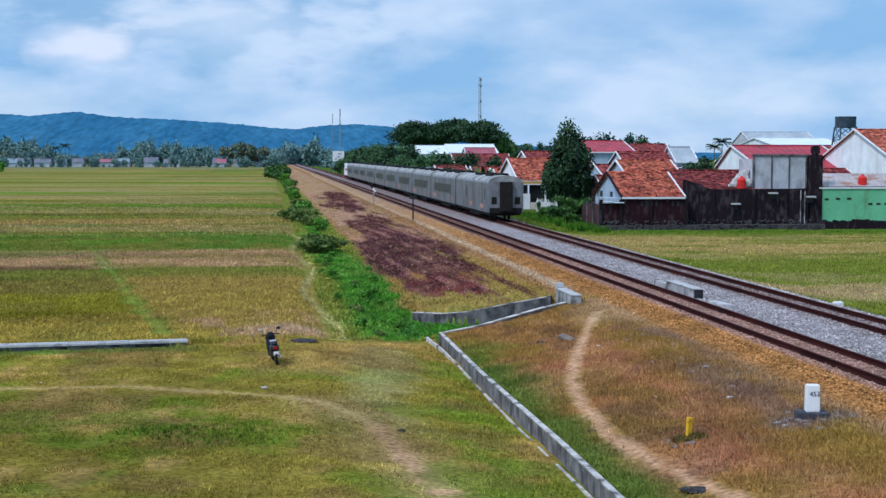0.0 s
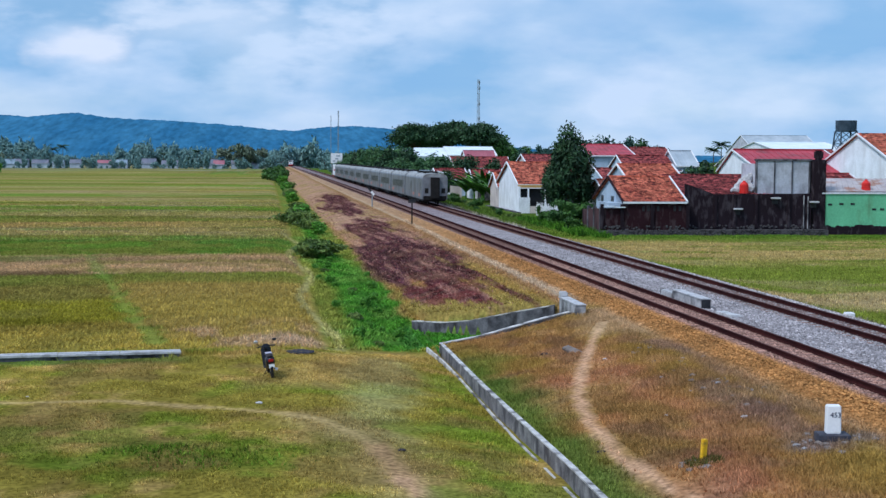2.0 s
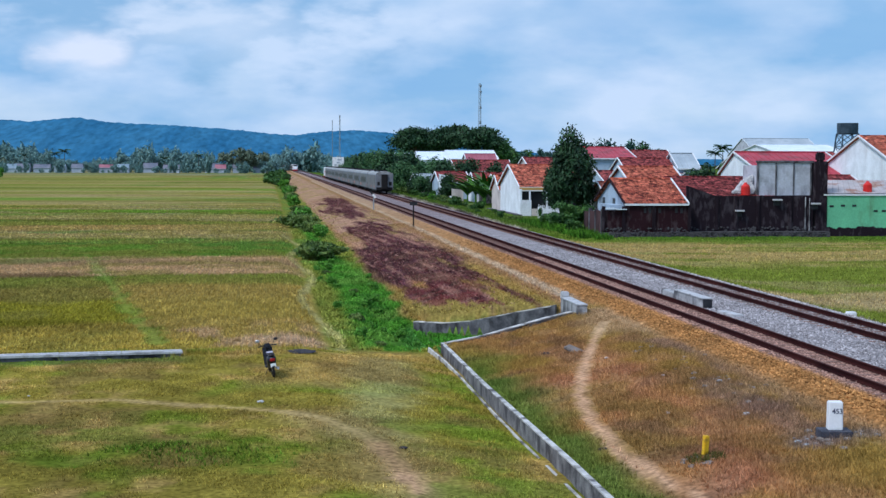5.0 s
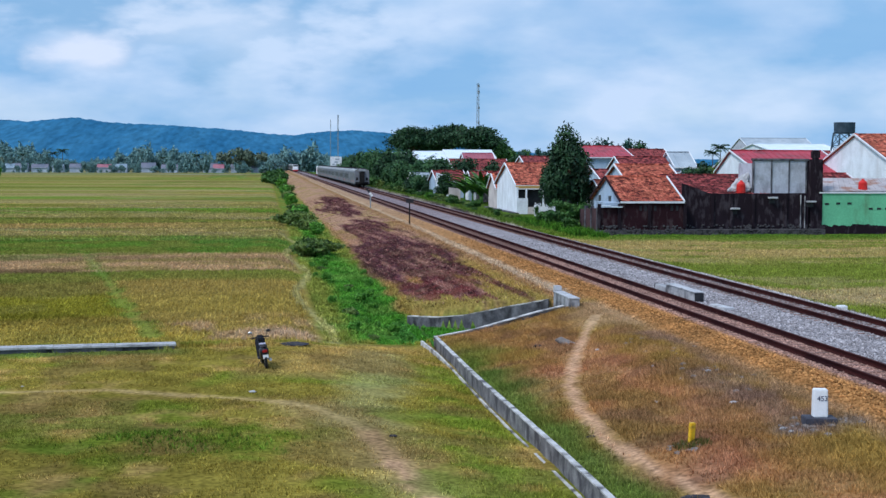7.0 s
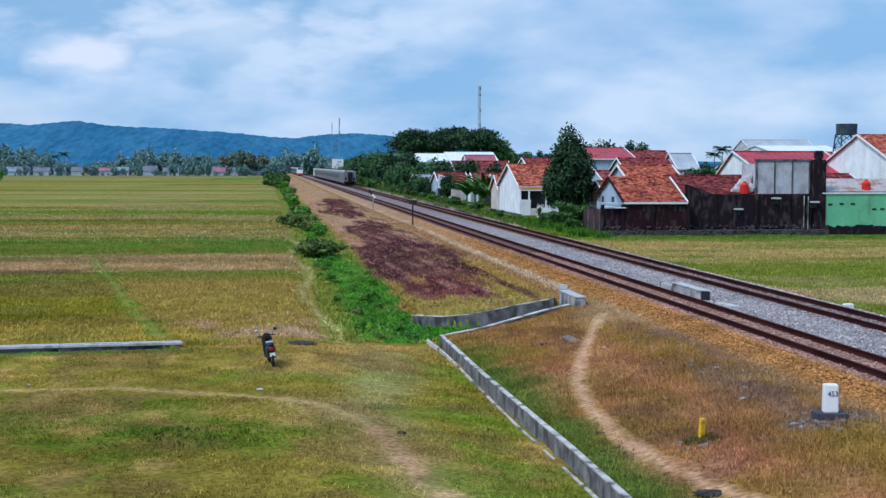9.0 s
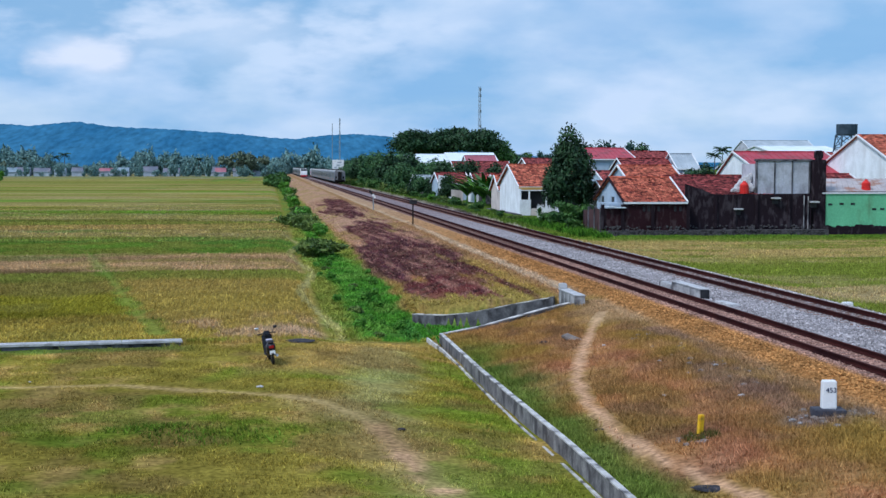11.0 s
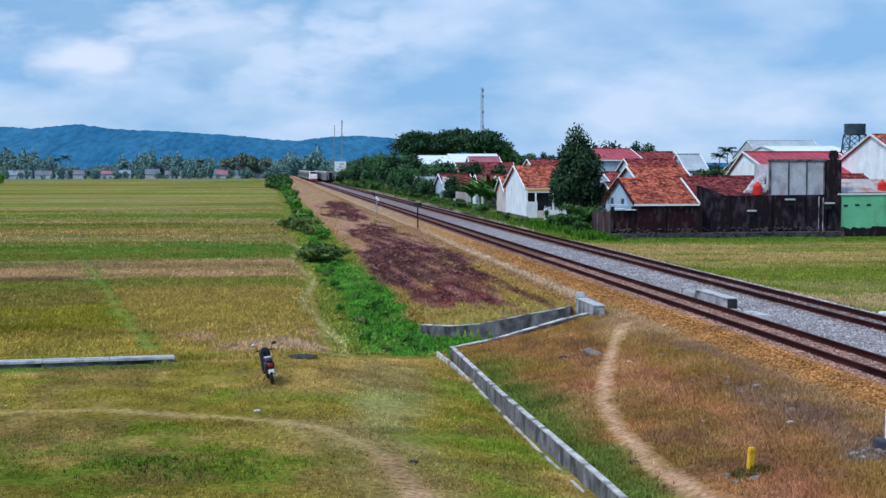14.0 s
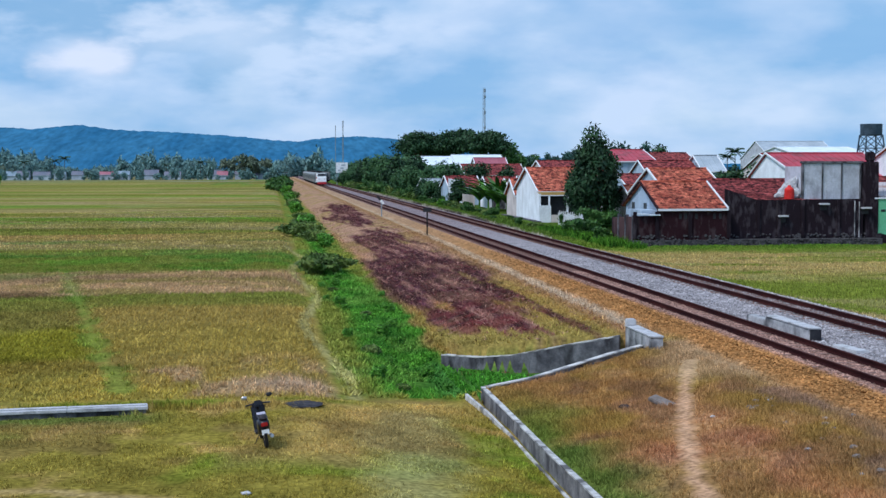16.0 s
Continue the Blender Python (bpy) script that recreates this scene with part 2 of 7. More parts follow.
SHEET_WHITE = mat("white_metal_sheet", (0.62, 0.70, 0.78), (0.74, 0.8, 0.86), 0.4, 0.5, 0.05, fine=4, grain=0.1)
SHEET_GREY = mat("grey_metal_sheet", (0.30, 0.35, 0.40), (0.42, 0.47, 0.52), 0.4, 0.6, 0.05, fine=4, grain=0.15)
TRIM = mat("white_trim", (0.66, 0.68, 0.72), (0.76, 0.78, 0.82), 1, 0.8, 0.1, fine=8, grain=0.15)
# near-black colour stands in for the unlit depth of openings
DARK = mat("dark_opening", (0.012, 0.012, 0.016), (0.03, 0.03, 0.036), 1, 0.5, 0)
GLASS_DARK = mat("dark_window_glass", (0.02, 0.023, 0.03), (0.045, 0.05, 0.06), 0.6, 0.35, 0, grain=0.1)
TANK_RED = mat("red_plastic", (0.55, 0.02, 0.015), (0.66, 0.035, 0.03), 2, 0.45, 0.02, grain=0.08)
TANK_DARK = mat("dark_blue_grey_steel", (0.03, 0.05, 0.075), (0.055, 0.085, 0.12), 1, 0.6, 0.1, fine=6)
COACH = mat("stainless_coach_side", (0.15, 0.16, 0.185), (0.22, 0.235, 0.265), 0.6, 0.42, 0.03, 0.35, fine=6, grain=0.1, stain=(0.13, 0.12, 0.12), stain_scale=0.8, stain_amount=0.4, streak=0.7)
# roof colour set lighter than the sides to carry sky reflection
COACH_ROOF = mat("dusty_coach_roof", (0.30, 0.31, 0.32), (0.40, 0.41, 0.42), 0.8, 0.6, 0.08, 0.1, fine=5, grain=0.2, stain=(0.17, 0.165, 0.165), stain_amount=0.5)
COACH_END = mat("grey_coach_end", (0.13, 0.135, 0.15), (0.2, 0.21, 0.23), 1.2, 0.6, 0.05, fine=8)
COACH_DARK = mat("dark_underframe", (0.004, 0.004, 0.005), (0.014, 0.012, 0.012), 2, 0.85, 0.2, fine=10)
ORANGE = mat("orange_stripe_paint", (0.40, 0.17, 0.14), (0.48, 0.23, 0.19), 2, 0.5, 0, grain=0.1)
LOCO_RED = mat("red_locomotive_paint", (0.36, 0.02, 0.03), (0.45, 0.03, 0.04), 2, 0.45, 0, grain=0.1)
LOCO_WHITE = mat("white_locomotive_paint", (0.72, 0.75, 0.8), (0.8, 0.82, 0.85), 2, 0.4, 0, grain=0.08)
BARK = mat("bark", (0.05, 0.035, 0.025), (0.12, 0.085, 0.06), 3, 0.95, 0.5, fine=12)
STEEL_LATTICE = mat("galvanised_lattice", (0.22, 0.25, 0.28), (0.3, 0.33, 0.36), 1, 0.6, 0, grain=0.1)


def leaf(name, c1, c2):
    m = mat(name, c1, c2, 0.7, 0.65, 0, fine=3.0, grain=0.3, island=True)
    return m


LEAF_DARK = leaf("dark_green_leaves", (0.010, 0.036, 0.016), (0.034, 0.085, 0.03))
LEAF_MID = leaf("green_leaves", (0.022, 0.075, 0.016), (0.07, 0.16, 0.03))
LEAF_LIGHT = leaf("light_green_leaves", (0.06, 0.19, 0.015), (0.13, 0.32, 0.035))
# distance haze painted into the leaf colour: paler and bluer
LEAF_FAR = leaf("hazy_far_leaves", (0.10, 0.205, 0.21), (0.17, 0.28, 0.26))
LEAF_BACK = leaf("dull_dark_leaves", (0.014, 0.05, 0.045), (0.04, 0.10, 0.075))
# a little blue mixed into this green for haze
LEAF_TRACK = leaf("blue_green_leaves", (0.024, 0.078, 0.032), (0.075, 0.165, 0.055))
# olive greyed in its base colour to carry haze
LEAF_DRY = leaf("dusty_olive_leaves", (0.09, 0.13, 0.09), (0.14, 0.18, 0.12))
GROUND_MAT = tinted("soil_and_turf", fine=8.0, grain=1.1, bump=0.6)
BLADE_MAT = tinted("grass_blades", rough=0.8, fine=3.0, grain=0.25, bump=0, island=0.42)
STONE_MAT = tinted("ballast_stones", rough=0.95, fine=20.0, grain=0.25, bump=0.2, island=0.45)


# ---------------------------------------------------------------- mesh helpers
def part(name, bm, material, parent=None, label="", smooth=False):
    me = bpy.data.meshes.new(name)
    bm.to_mesh(me)
    bm.free()
    for mm in (material if isinstance(material, (list, tuple)) else [material]):
        me.materials.append(mm)
    if smooth:
        for f in me.polygons:
            f.use_smooth = True
    ob = new(name, me)
    ob.parent = parent
    if label:
        tagged(ob, label)
    return ob


def empty(name, m, label, category, group="", kind=""):
    ob = new(name)
    ob.matrix_world = m
    return tagged(ob, label, category, group, kind)


def box(bm, x0, x1, y0, y1, z0, z1, bevel=0.0, index=0, m=None):
    vs = [bm.verts.new(v) for v in ((x0, y0, z0), (x1, y0, z0), (x1, y1, z0), (x0, y1, z0), (x0, y0, z1), (x1, y0, z1), (x1, y1, z1), (x0, y1, z1))]
    fs = [bm.faces.new([vs[i] for i in q]) for q in ((3, 2, 1, 0), (4, 5, 6, 7), (0, 1, 5, 4), (1, 2, 6, 5), (2, 3, 7, 6), (3, 0, 4, 7))]
    for f in fs:
        f.material_index = index
    if m is not None:
        bmesh.ops.transform(bm, matrix=m, verts=vs)
    if bevel:
        es = list({e for f in fs for e in f.edges})
        bmesh.ops.bevel(bm, geom=es, offset=bevel, segments=2, affect="EDGES", material=index)
    return bm


def cyl(bm, p, q, r0, r1=None, seg=10, cap=True):
    p, q = Vector(p), Vector(q)
    r1 = r0 if r1 is None else r1
    turn = (q - p).to_track_quat("Z", "Y").to_matrix()
    rings = []
    for c, r in ((p, r0), (q, r1)):
        rings.append([bm.verts.new(c + turn @ Vector((r * math.cos(2 * math.pi * i / seg), r * math.sin(2 * math.pi * i / seg), 0))) for i in range(seg)])
    for i in range(seg):
        bm.faces.new((rings[0][i], rings[0][(i + 1) % seg], rings[1][(i + 1) % seg], rings[1][i]))
    if cap:
        bm.faces.new(rings[0][::-1]), bm.faces.new(rings[1])
    return bm


def extrude_profile(bm, pts, a, b, axis="y", index=0):
    """A closed profile (u, z) carried along one axis from a to b."""
    def at(u, z, s):
        return (u, s, z) if axis == "y" else (s, u, z)
    r0 = [bm.verts.new(at(u, z, a)) for u, z in pts]
    r1 = [bm.verts.new(at(u, z, b)) for u, z in pts]
    k = len(pts)
    fs = [bm.faces.new((r0[i], r0[(i + 1) % k], r1[(i + 1) % k], r1[i])) for i in range(k)]
    fs += [bm.faces.new(r0[::-1]), bm.faces.new(r1)]
    for f in fs:
        f.material_index = index
    bmesh.ops.recalc_face_normals(bm, faces=fs)
    return bm


def mesh_from(name, verts, faces, material, colours=None, smooth=False):
    """faces: an array of equal polygons. colours: one per vertex."""
    me = bpy.data.meshes.new(name)
    verts, faces = np.asarray(verts, np.float32), np.asarray(faces, np.int32)
    k = faces.shape[1]
    me.vertices.add(len(verts)), me.loops.add(faces.size), me.polygons.add(len(faces))
    me.vertices.foreach_set("co", verts.ravel())
    me.loops.foreach_set("vertex_index", faces.ravel())
    me.polygons.foreach_set("loop_start", np.arange(0, faces.size, k, dtype=np.int32))
    me.polygons.foreach_set("use_smooth", np.full(len(faces), smooth))
    if colours is not None:
        at = me.color_attributes.new("soil", "FLOAT_COLOR", "POINT")
        at.data.foreach_set("color", np.c_[colours, np.ones(len(verts))].astype(np.float32).ravel())
    me.update(calc_edges=True)
    me.materials.append(material)
    return me


# ---------------------------------------------------------------- lie of the land
def vnoise(x, y, seed=0):
    xi, yi = np.floor(x), np.floor(y)
    fx, fy = x - xi, y - yi
    fx, fy = fx * fx * (3 - 2 * fx), fy * fy * (3 - 2 * fy)

    def h(a, b):
        v = np.sin(a * 127.1 + b * 311.7 + seed * 74.7) * 43758.5453
        return v - np.floor(v)
    return (h(xi, yi) * (1 - fx) + h(xi + 1, yi) * fx) * (1 - fy) + (h(xi, yi + 1) * (1 - fx) + h(xi + 1, yi + 1) * fx) * fy


def fbm(x, y, seed=0):
    return (vnoise(x, y, seed) + 0.5 * vnoise(2.1 * x, 2.1 * y, seed + 1) + 0.25 * vnoise(4.3 * x, 4.3 * y, seed + 2)) / 1.75


def step(a, b, x):
    t = np.clip((x - a) / (b - a), 0, 1)
    return t * t * (3 - 2 * t)


def near_wall_y(x):
    return np.interp(x, [6.6, 9.3, 11.9, 12.3], [51.2, 51.75, 52.9, 53.0])


def far_wall_y(x):
    return np.interp(x, [6.5, 8.5, 11.7, 12.3], [59.5, 57.0, 55.3, 55.2])


def drain_x(y):
    """Line of the long drain wall."""
    return np.interp(y, [4, 24, 29, 37, 41, 51.2], [6.8, 6.78, 6.76, 6.65, 6.61, 6.66])


RAIL_TOP, BED = 1.5, 1.31


def land(x, y):
    """Height of the ground."""
    x, y = np.asarray(x, float), np.asarray(y, float)
    left = np.interp(y, [46, 50, 110, 200, 400], [0.45, 0.3, 0.28, 0.12, 0.0])
    right = np.interp(y, [60, 100, 127, 146, 160, 300, 500], [0.4, 0.08, 0.0, 0.3, 0.7, 0.8, 0.3])
    bank = 0 * x
    u = x + 0.5 * (fbm(y * 0.15, x * 0.15, 5) - 0.5)
    bank = np.interp(u, [1.2, 3.0, 5.8, 6.9, 9.5, 12.0, 13.3, 14.0], [0, -0.32, -0.42, -0.1, 0.55, 0.78, 0.84, BED - 0.3])
    far = left + bank * np.where(bank > 0, (BED - left) / (BED - 0.3), 1.0)
    # dry ground inside the long concrete wall
    wall_low = np.interp(x, [1.5, 4.5, 6.35], [0.0, -0.3, -0.62]) + left + 0.12 * step(40, 26, y) * step(4.5, 6.3, x)
    dry = np.interp(x, [6.7, 8.2, 10.0, 12.0, 13.3, 14.0], [0.14, 0.5, 0.74, 1.08, 1.16, BED]) * step(46, 38, y) + np.interp(x, [6.7, 8.2, 9.4, 10.8, 12.0, 13.3, 14.0], [0.03, 0.24, 0.46, 0.74, 0.98, 1.12, BED]) * step(38, 46, y) + 0.1 * step(34, 24, y) * step(8, 10, x) * step(13.5, 12, x)
    dry = dry + 0.1 * step(36, 26, y) * step(7.7, 6.9, x)
    near = np.where(x < drain_x(y), wall_low, dry)
    k = np.where(x < 6.4, step(46, 52, y), np.where(y > np.minimum(near_wall_y(x), 53) + 0.1, 1.0, 0.0))
    k = np.where(x > 12.3, step(46, 60, y), k)
    z = near * (1 - k) + far * k
    canal = (x > 6.3) & (x < 12.2) & (y > near_wall_y(x)) & (y < far_wall_y(x))
    z = np.where(canal, np.interp(x, [6.3, 12], [-0.42, -0.15]), z)
    z = z - 0.38 * step(3.6, 5.2, x) * step(50.6, 51.8, y) * step(66, 59, y) * (x < 6.9) * (z > -0.4)
    bed = np.interp(x, [13.9, 14.1, 21.2, 22.1, 24, 27, 60], [0, 1, 1, 0.72, 0.3, 0.05, 0])
    z_right = right + (BED - right) * bed
    z = np.where(x > 14.0, z_right, z)
    rough = 0.07 * (fbm(x * 0.5, y * 0.5, 3) - 0.5) + 0.05 * (fbm(x * 1.9, y * 1.9, 8) - 0.5)
    on_bed = (x > 13.9) & (x < 21.3)
    lumps = 0.22 * (fbm(x * 0.9, y * 0.7, 33) - 0.35) * step(2.6, 3.2, x) * step(6.8, 6.0, x) * step(51, 53, y) * step(300, 150, y)
    mound = lumps + 0.1 * np.exp(-(((x + 1.9) / 0.9) ** 2 + ((y - 30.9) / 0.6) ** 2))
    return z + np.where(on_bed, 0.25, 1.0) * rough * step(400, 60, y) + mound


def near_line(x, y, pts):
    """Distance to a polyline."""
    d = np.full(np.shape(x), 1e9)
    for (ax, ay), (bx, by) in zip(pts[:-1], pts[1:]):
        ex, ey = bx - ax, by - ay
        t = np.clip(((x - ax) * ex + (y - ay) * ey) / (ex * ex + ey * ey), 0, 1)
        d = np.minimum(d, np.hypot(x - ax - t * ex, y - ay - t * ey))
    return d


PATH_RIGHT = [(12.4, 49.5), (11.2, 46), (9.7, 41), (8.6, 36.6), (8.15, 33.2), (7.95, 29.6), (8.05, 27.2), (8.4, 24.5), (8.75, 22.4), (9.6, 18), (11, 12)]
PATH_LEFT = [(-20, 38.4), (-6.8, 37.8), (-3.8, 37.6), (-0.3, 36.1), (1.5, 34.6), (2.75, 32), (3.1, 28.8), (3.5, 25.4), (4.0, 20), (4.2, 10)]
GREEN_LINE = [(-3.6, 50.5), (-5.6, 61), (-7.9, 75), (-12.3, 100), (-21, 150)]
BUND_SIDE = [(2.4, 50), (2.3, 90), (2.2, 130), (3.0, 200)]
SHOULDER = [(12.9, 57), (12.9, 90), (13.2, 140), (13.2, 420)]
RUBBLE_LINE = [(12.5, 43.6), (12.3, 40), (11.9, 35), (11.9, 31), (11.6, 27)]
TUFT, DRYGRASS, TAN, DIRT = (0.135, 0.185, 0.018), (0.235, 0.19, 0.035), (0.40, 0.27, 0.09), (0.52, 0.315, 0.19)
BROWN, ORANGE_SOIL, BURNT, GREY_BALLAST = (0.37, 0.165, 0.078), (0.39, 0.195, 0.07), (0.034, 0.013, 0.02), (0.33, 0.31, 0.325)
WEED, STRAW, GOLD, LIME, OLIVE = (0.065, 0.2, 0.022), (0.40, 0.265, 0.14), (0.25, 0.2, 0.05), (0.135, 0.215, 0.03), (0.175, 0.185, 0.036)


def soil(x, y):
    """Colour of soil and growth."""
    x, y = np.asarray(x, float), np.asarray(y, float)
    c = np.zeros(np.shape(x) + (3,))
    n1, n2, n3 = fbm(x * 0.35, y * 0.35, 11), fbm(x * 1.1, y * 1.1, 21), fbm(x * 0.12, y * 0.05, 31)

    def lay(colour, k):
        c[...] = c * (1 - k[..., None]) + np.array(colour) * k[..., None]
    # lawn on the near side
    lay(DRYGRASS, np.ones_like(x))
    lay(TUFT, 0.75 * step(0.5, 0.66, n1) + 0 * x)
    lay(TAN, 0.8 * step(0.52, 0.7, n2 * 0.5 + 0.5 * fbm(x * 0.2, y * 0.3, 41)) + 0 * x)
    lay(TAN, 0.7 * step(2.6, 0.4, np.abs(near_line(x, y, [(1.5, 41), (3.6, 47), (4.6, 48.5)]))))
    lay(TUFT, 0.8 * step(1.2, 0.2, near_line(x, y, [(4.6, 20), (5.9, 44)])) * step(0.3, 0.6, n2))
    lay((0.10, 0.17, 0.015), 0.8 * np.exp(-(((x + 1.2) / 2.0) ** 2 + ((y - 30.2) / 1.2) ** 2)) * step(0.3, 0.55, n2))
    lay((0.07, 0.12, 0.03), 0.7 * step(1.1, 0.3, np.abs(y - 45.3)) * step(-1.5, -3, x))
    lay(TAN, 0.75 * step(0.4, 0.08, near_line(x, y, PATH_LEFT) + 0.5 * (n2 - 0.5)))
    lay((0.40, 0.3, 0.13), 0.6 * step(1.5, 0.2, near_line(x, y, PATH_LEFT[4:]) + 1.0 * (n2 - 0.5)))
    lay(DIRT, 0.85 * step(0.5, 0.1, near_line(x, y, PATH_LEFT[5:]) + 0.5 * (n2 - 0.5)))
    lay((0.3, 0.28, 0.12), 0.6 * step(1.5, 0.3, near_line(x, y, [(2.6, 33), (3.6, 41), (3.9, 46)]) + 1.2 * (n2 - 0.5)))
    c *= (0.62 + 0.45 * fbm(x * 2.2, y * 1.7, 121) + 0.32 * fbm(x * 0.45, y * 0.45, 122))[..., None]
    lay((0.20, 0.135, 0.05), 0.55 * step(0.5, 0.66, fbm(x * 0.55 + 7, y * 0.5, 123)))
    lay((0.12, 0.18, 0.02), 0.6 * step(0.54, 0.68, fbm(x * 0.5 + 31, y * 0.6, 124)) * step(38, 33, y))
    c *= (1.0 - 0.2 * step(42, 32, y) * step(2.0, -1.5, x))[..., None]
    lay((0.42, 0.31, 0.14), 0.7 * step(0.26, 0.06, near_line(x, y, PATH_LEFT[:6]) + 0.22 * (n2 - 0.5)))
    # paddies
    f = step(48.0, 48.8, y + 0.8 * (n2 - 0.5)) * step(2.6, 2.0, x)
    yy = y + 3 * (fbm(x * 0.1, y * 0.02, 51) - 0.5) + 0.12 * np.maximum(-x, 0)
    # strip colours by distance; the last two are greyer and bluer
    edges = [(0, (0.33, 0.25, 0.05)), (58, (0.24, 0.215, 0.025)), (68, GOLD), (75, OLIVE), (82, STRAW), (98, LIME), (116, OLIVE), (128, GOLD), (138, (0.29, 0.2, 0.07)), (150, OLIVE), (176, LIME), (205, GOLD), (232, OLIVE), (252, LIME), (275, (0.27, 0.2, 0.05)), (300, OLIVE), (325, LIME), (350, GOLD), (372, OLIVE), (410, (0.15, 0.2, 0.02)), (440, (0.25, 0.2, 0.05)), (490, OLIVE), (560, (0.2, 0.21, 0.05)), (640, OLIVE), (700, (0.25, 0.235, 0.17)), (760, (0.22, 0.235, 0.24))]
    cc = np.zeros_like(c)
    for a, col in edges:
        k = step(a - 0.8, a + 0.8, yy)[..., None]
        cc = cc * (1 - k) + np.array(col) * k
    cc *= (0.85 + 0.4 * fbm(x * 0.03, y * 0.35, 97) - 0.25 * step(0.62, 0.7, vnoise(x * 0.01, y * 0.23, 98)))[..., None]
    fade = (0.4 * step(0.4, 0.6, fbm(x * 0.035, y * 0.05, 63)) * step(95, 130, y) + 0.15 * step(130, 260, y))[..., None].clip(0, 0.85)
    cc = cc * (1 - fade) + np.array((0.19, 0.195, 0.05)) * fade
    far_k = np.log(np.maximum(y, 40.0))
    strip = vnoise(x * 0.006 + 5, far_k * 17 + 0.004 * x, 66)
    k = (0.6 * step(0.62, 0.74, strip) * step(105, 125, y))[..., None]
    cc = cc * (1 - k) + np.array((0.33, 0.245, 0.11)) * k
    k = (0.55 * step(0.36, 0.24, strip) * step(105, 125, y))[..., None]
    cc = cc * (1 - k) + np.array((0.12, 0.205, 0.02)) * k
    cc *= (1 - (0.3 * step(0.7, 0.8, vnoise(x * 0.012, far_k * 42, 67)) - 0.2 * vnoise(x * 0.02, far_k * 30, 68)) * step(100, 120, y))[..., None]
    scrap = (0.7 * step(0.6, 0.68, fbm(x * 0.05 + 3, y * 0.16, 64)) * step(110, 130, y))[..., None]
    cc = cc * (1 - scrap) + np.array((0.31, 0.25, 0.12)) * scrap
    scrap = (0.6 * step(0.62, 0.7, fbm(x * 0.06 + 40, y * 0.12, 65)) * step(80, 100, y))[..., None]
    cc = cc * (1 - scrap) + np.array((0.10, 0.19, 0.035)) * scrap
    mixk = (0.55 * step(0.42, 0.62, fbm(x * 0.3, y * 0.3, 61)))[..., None]
    cc = cc * (1 - mixk) + np.array(GOLD) * mixk * 0.6 + np.array(OLIVE) * mixk * 0.4
    k = (0.7 * step(-0.6, 0.6, x + 5.8 + (y - 61) * 0.17) * step(50, 52, y) * step(77, 74, y))[..., None]
    cc = cc * (1 - k) + np.array((0.36, 0.255, 0.07)) * k
    k = (step(-9, -11, x) * step(79, 81, y) * step(84, 82, y) * 0.7)[..., None]
    cc = cc * (1 - k) + np.array((0.1, 0.06, 0.03)) * k
    k = (0.9 * step(0.42, 0.56, fbm(x * 0.45, y * 0.28, 71)) * step(48.5, 50, y) * step(59, 54, y) * step(-4.2, -3, x))[..., None]
    cc = cc * (1 - k) + np.array(STRAW) * k
    k = (np.exp(-(((x - 1.1) / 1.3) ** 2 + ((y - 51.5) / 1.3) ** 2)))[..., None]
    cc = cc * (1 - 0.8 * k) + np.array((0.48, 0.34, 0.23)) * 0.8 * k
    k = (np.exp(-(((x + 27) / 5) ** 2 + ((y - 122) / 2.0) ** 2)))[..., None]
    cc = cc * (1 - 0.9 * k) + np.array((0.03, 0.03, 0.035)) * 0.9 * k
    k = (0.6 * step(0.55, 0.1, near_line(x, y, GREEN_LINE) + 1.3 * (n2 - 0.5)) * step(105, 80, y))[..., None]
    cc = cc * (1 - k) + np.array((0.12, 0.22, 0.03)) * k
    c[...] = c * (1 - f[..., None]) + cc * f[..., None]
    # ditch with weeds, field path beside it
    wide = fbm(y * 0.11, x * 0.3, 131)
    d = step(50.0, 52.0, y) * step(2.2, 2.8, x) * step(7.2, 6.2, x + 1.2 * (n1 - 0.5))
    lay((0.17, 0.19, 0.035), 0.95 * d)
    core = d * step(2.7 + 0.9 * wide, 3.6 + 0.9 * wide, x) * step(7.0 - 1.8 * step(70, 120, y) + 1.6 * (wide - 0.5), 6.0 - 1.8 * step(70, 120, y) + 1.6 * (wide - 0.5), x) * step(190, 140, y)
    lay(WEED, 0.9 * core)
    lay((0.03, 0.10, 0.015), 0.75 * core * step(0.5, 0.64, n2))
    lay((0.12, 0.21, 0.04), 0.6 * d * step(0.52, 0.66, n1))
    lay((0.36, 0.32, 0.13), 0.8 * step(0.3, 0.08, near_line(x + 0.5 * np.sin(y * 0.21), y, BUND_SIDE) + 0.35 * (n2 - 0.5)) * step(49, 51, y) * step(150, 110, y))
    # slope of the bank: burnt over, with dry grass left
    s = step(6.2, 7.0, x + 1.2 * (n1 - 0.5)) * step(53, 56, y)
    lay(BROWN, s)
    streak = fbm((x + 0.036 * y) * 1.7, y * 0.06, 143)
    lay((0.37, 0.235, 0.16), 0.85 * s * step(70, 84, y + 2 * n1))
    lay((0.27, 0.2, 0.06), s * step(0.5, 0.62, n1) * 0.6)
    lay((0.30, 0.215, 0.055), 0.8 * s * step(88, 74, y) * step(9.6, 10.6, x + 0.8 * (n2 - 0.5)))
    lay((0.26, 0.2, 0.055), s * step(72, 62, y + 3 * x - 27))
    b = 0 * x
    wob = 0.6 * (fbm(x * 0.45, y * 0.1, 141) - 0.5) + 0.25 * (n2 - 0.5) - 1.7 * (streak - 0.5)
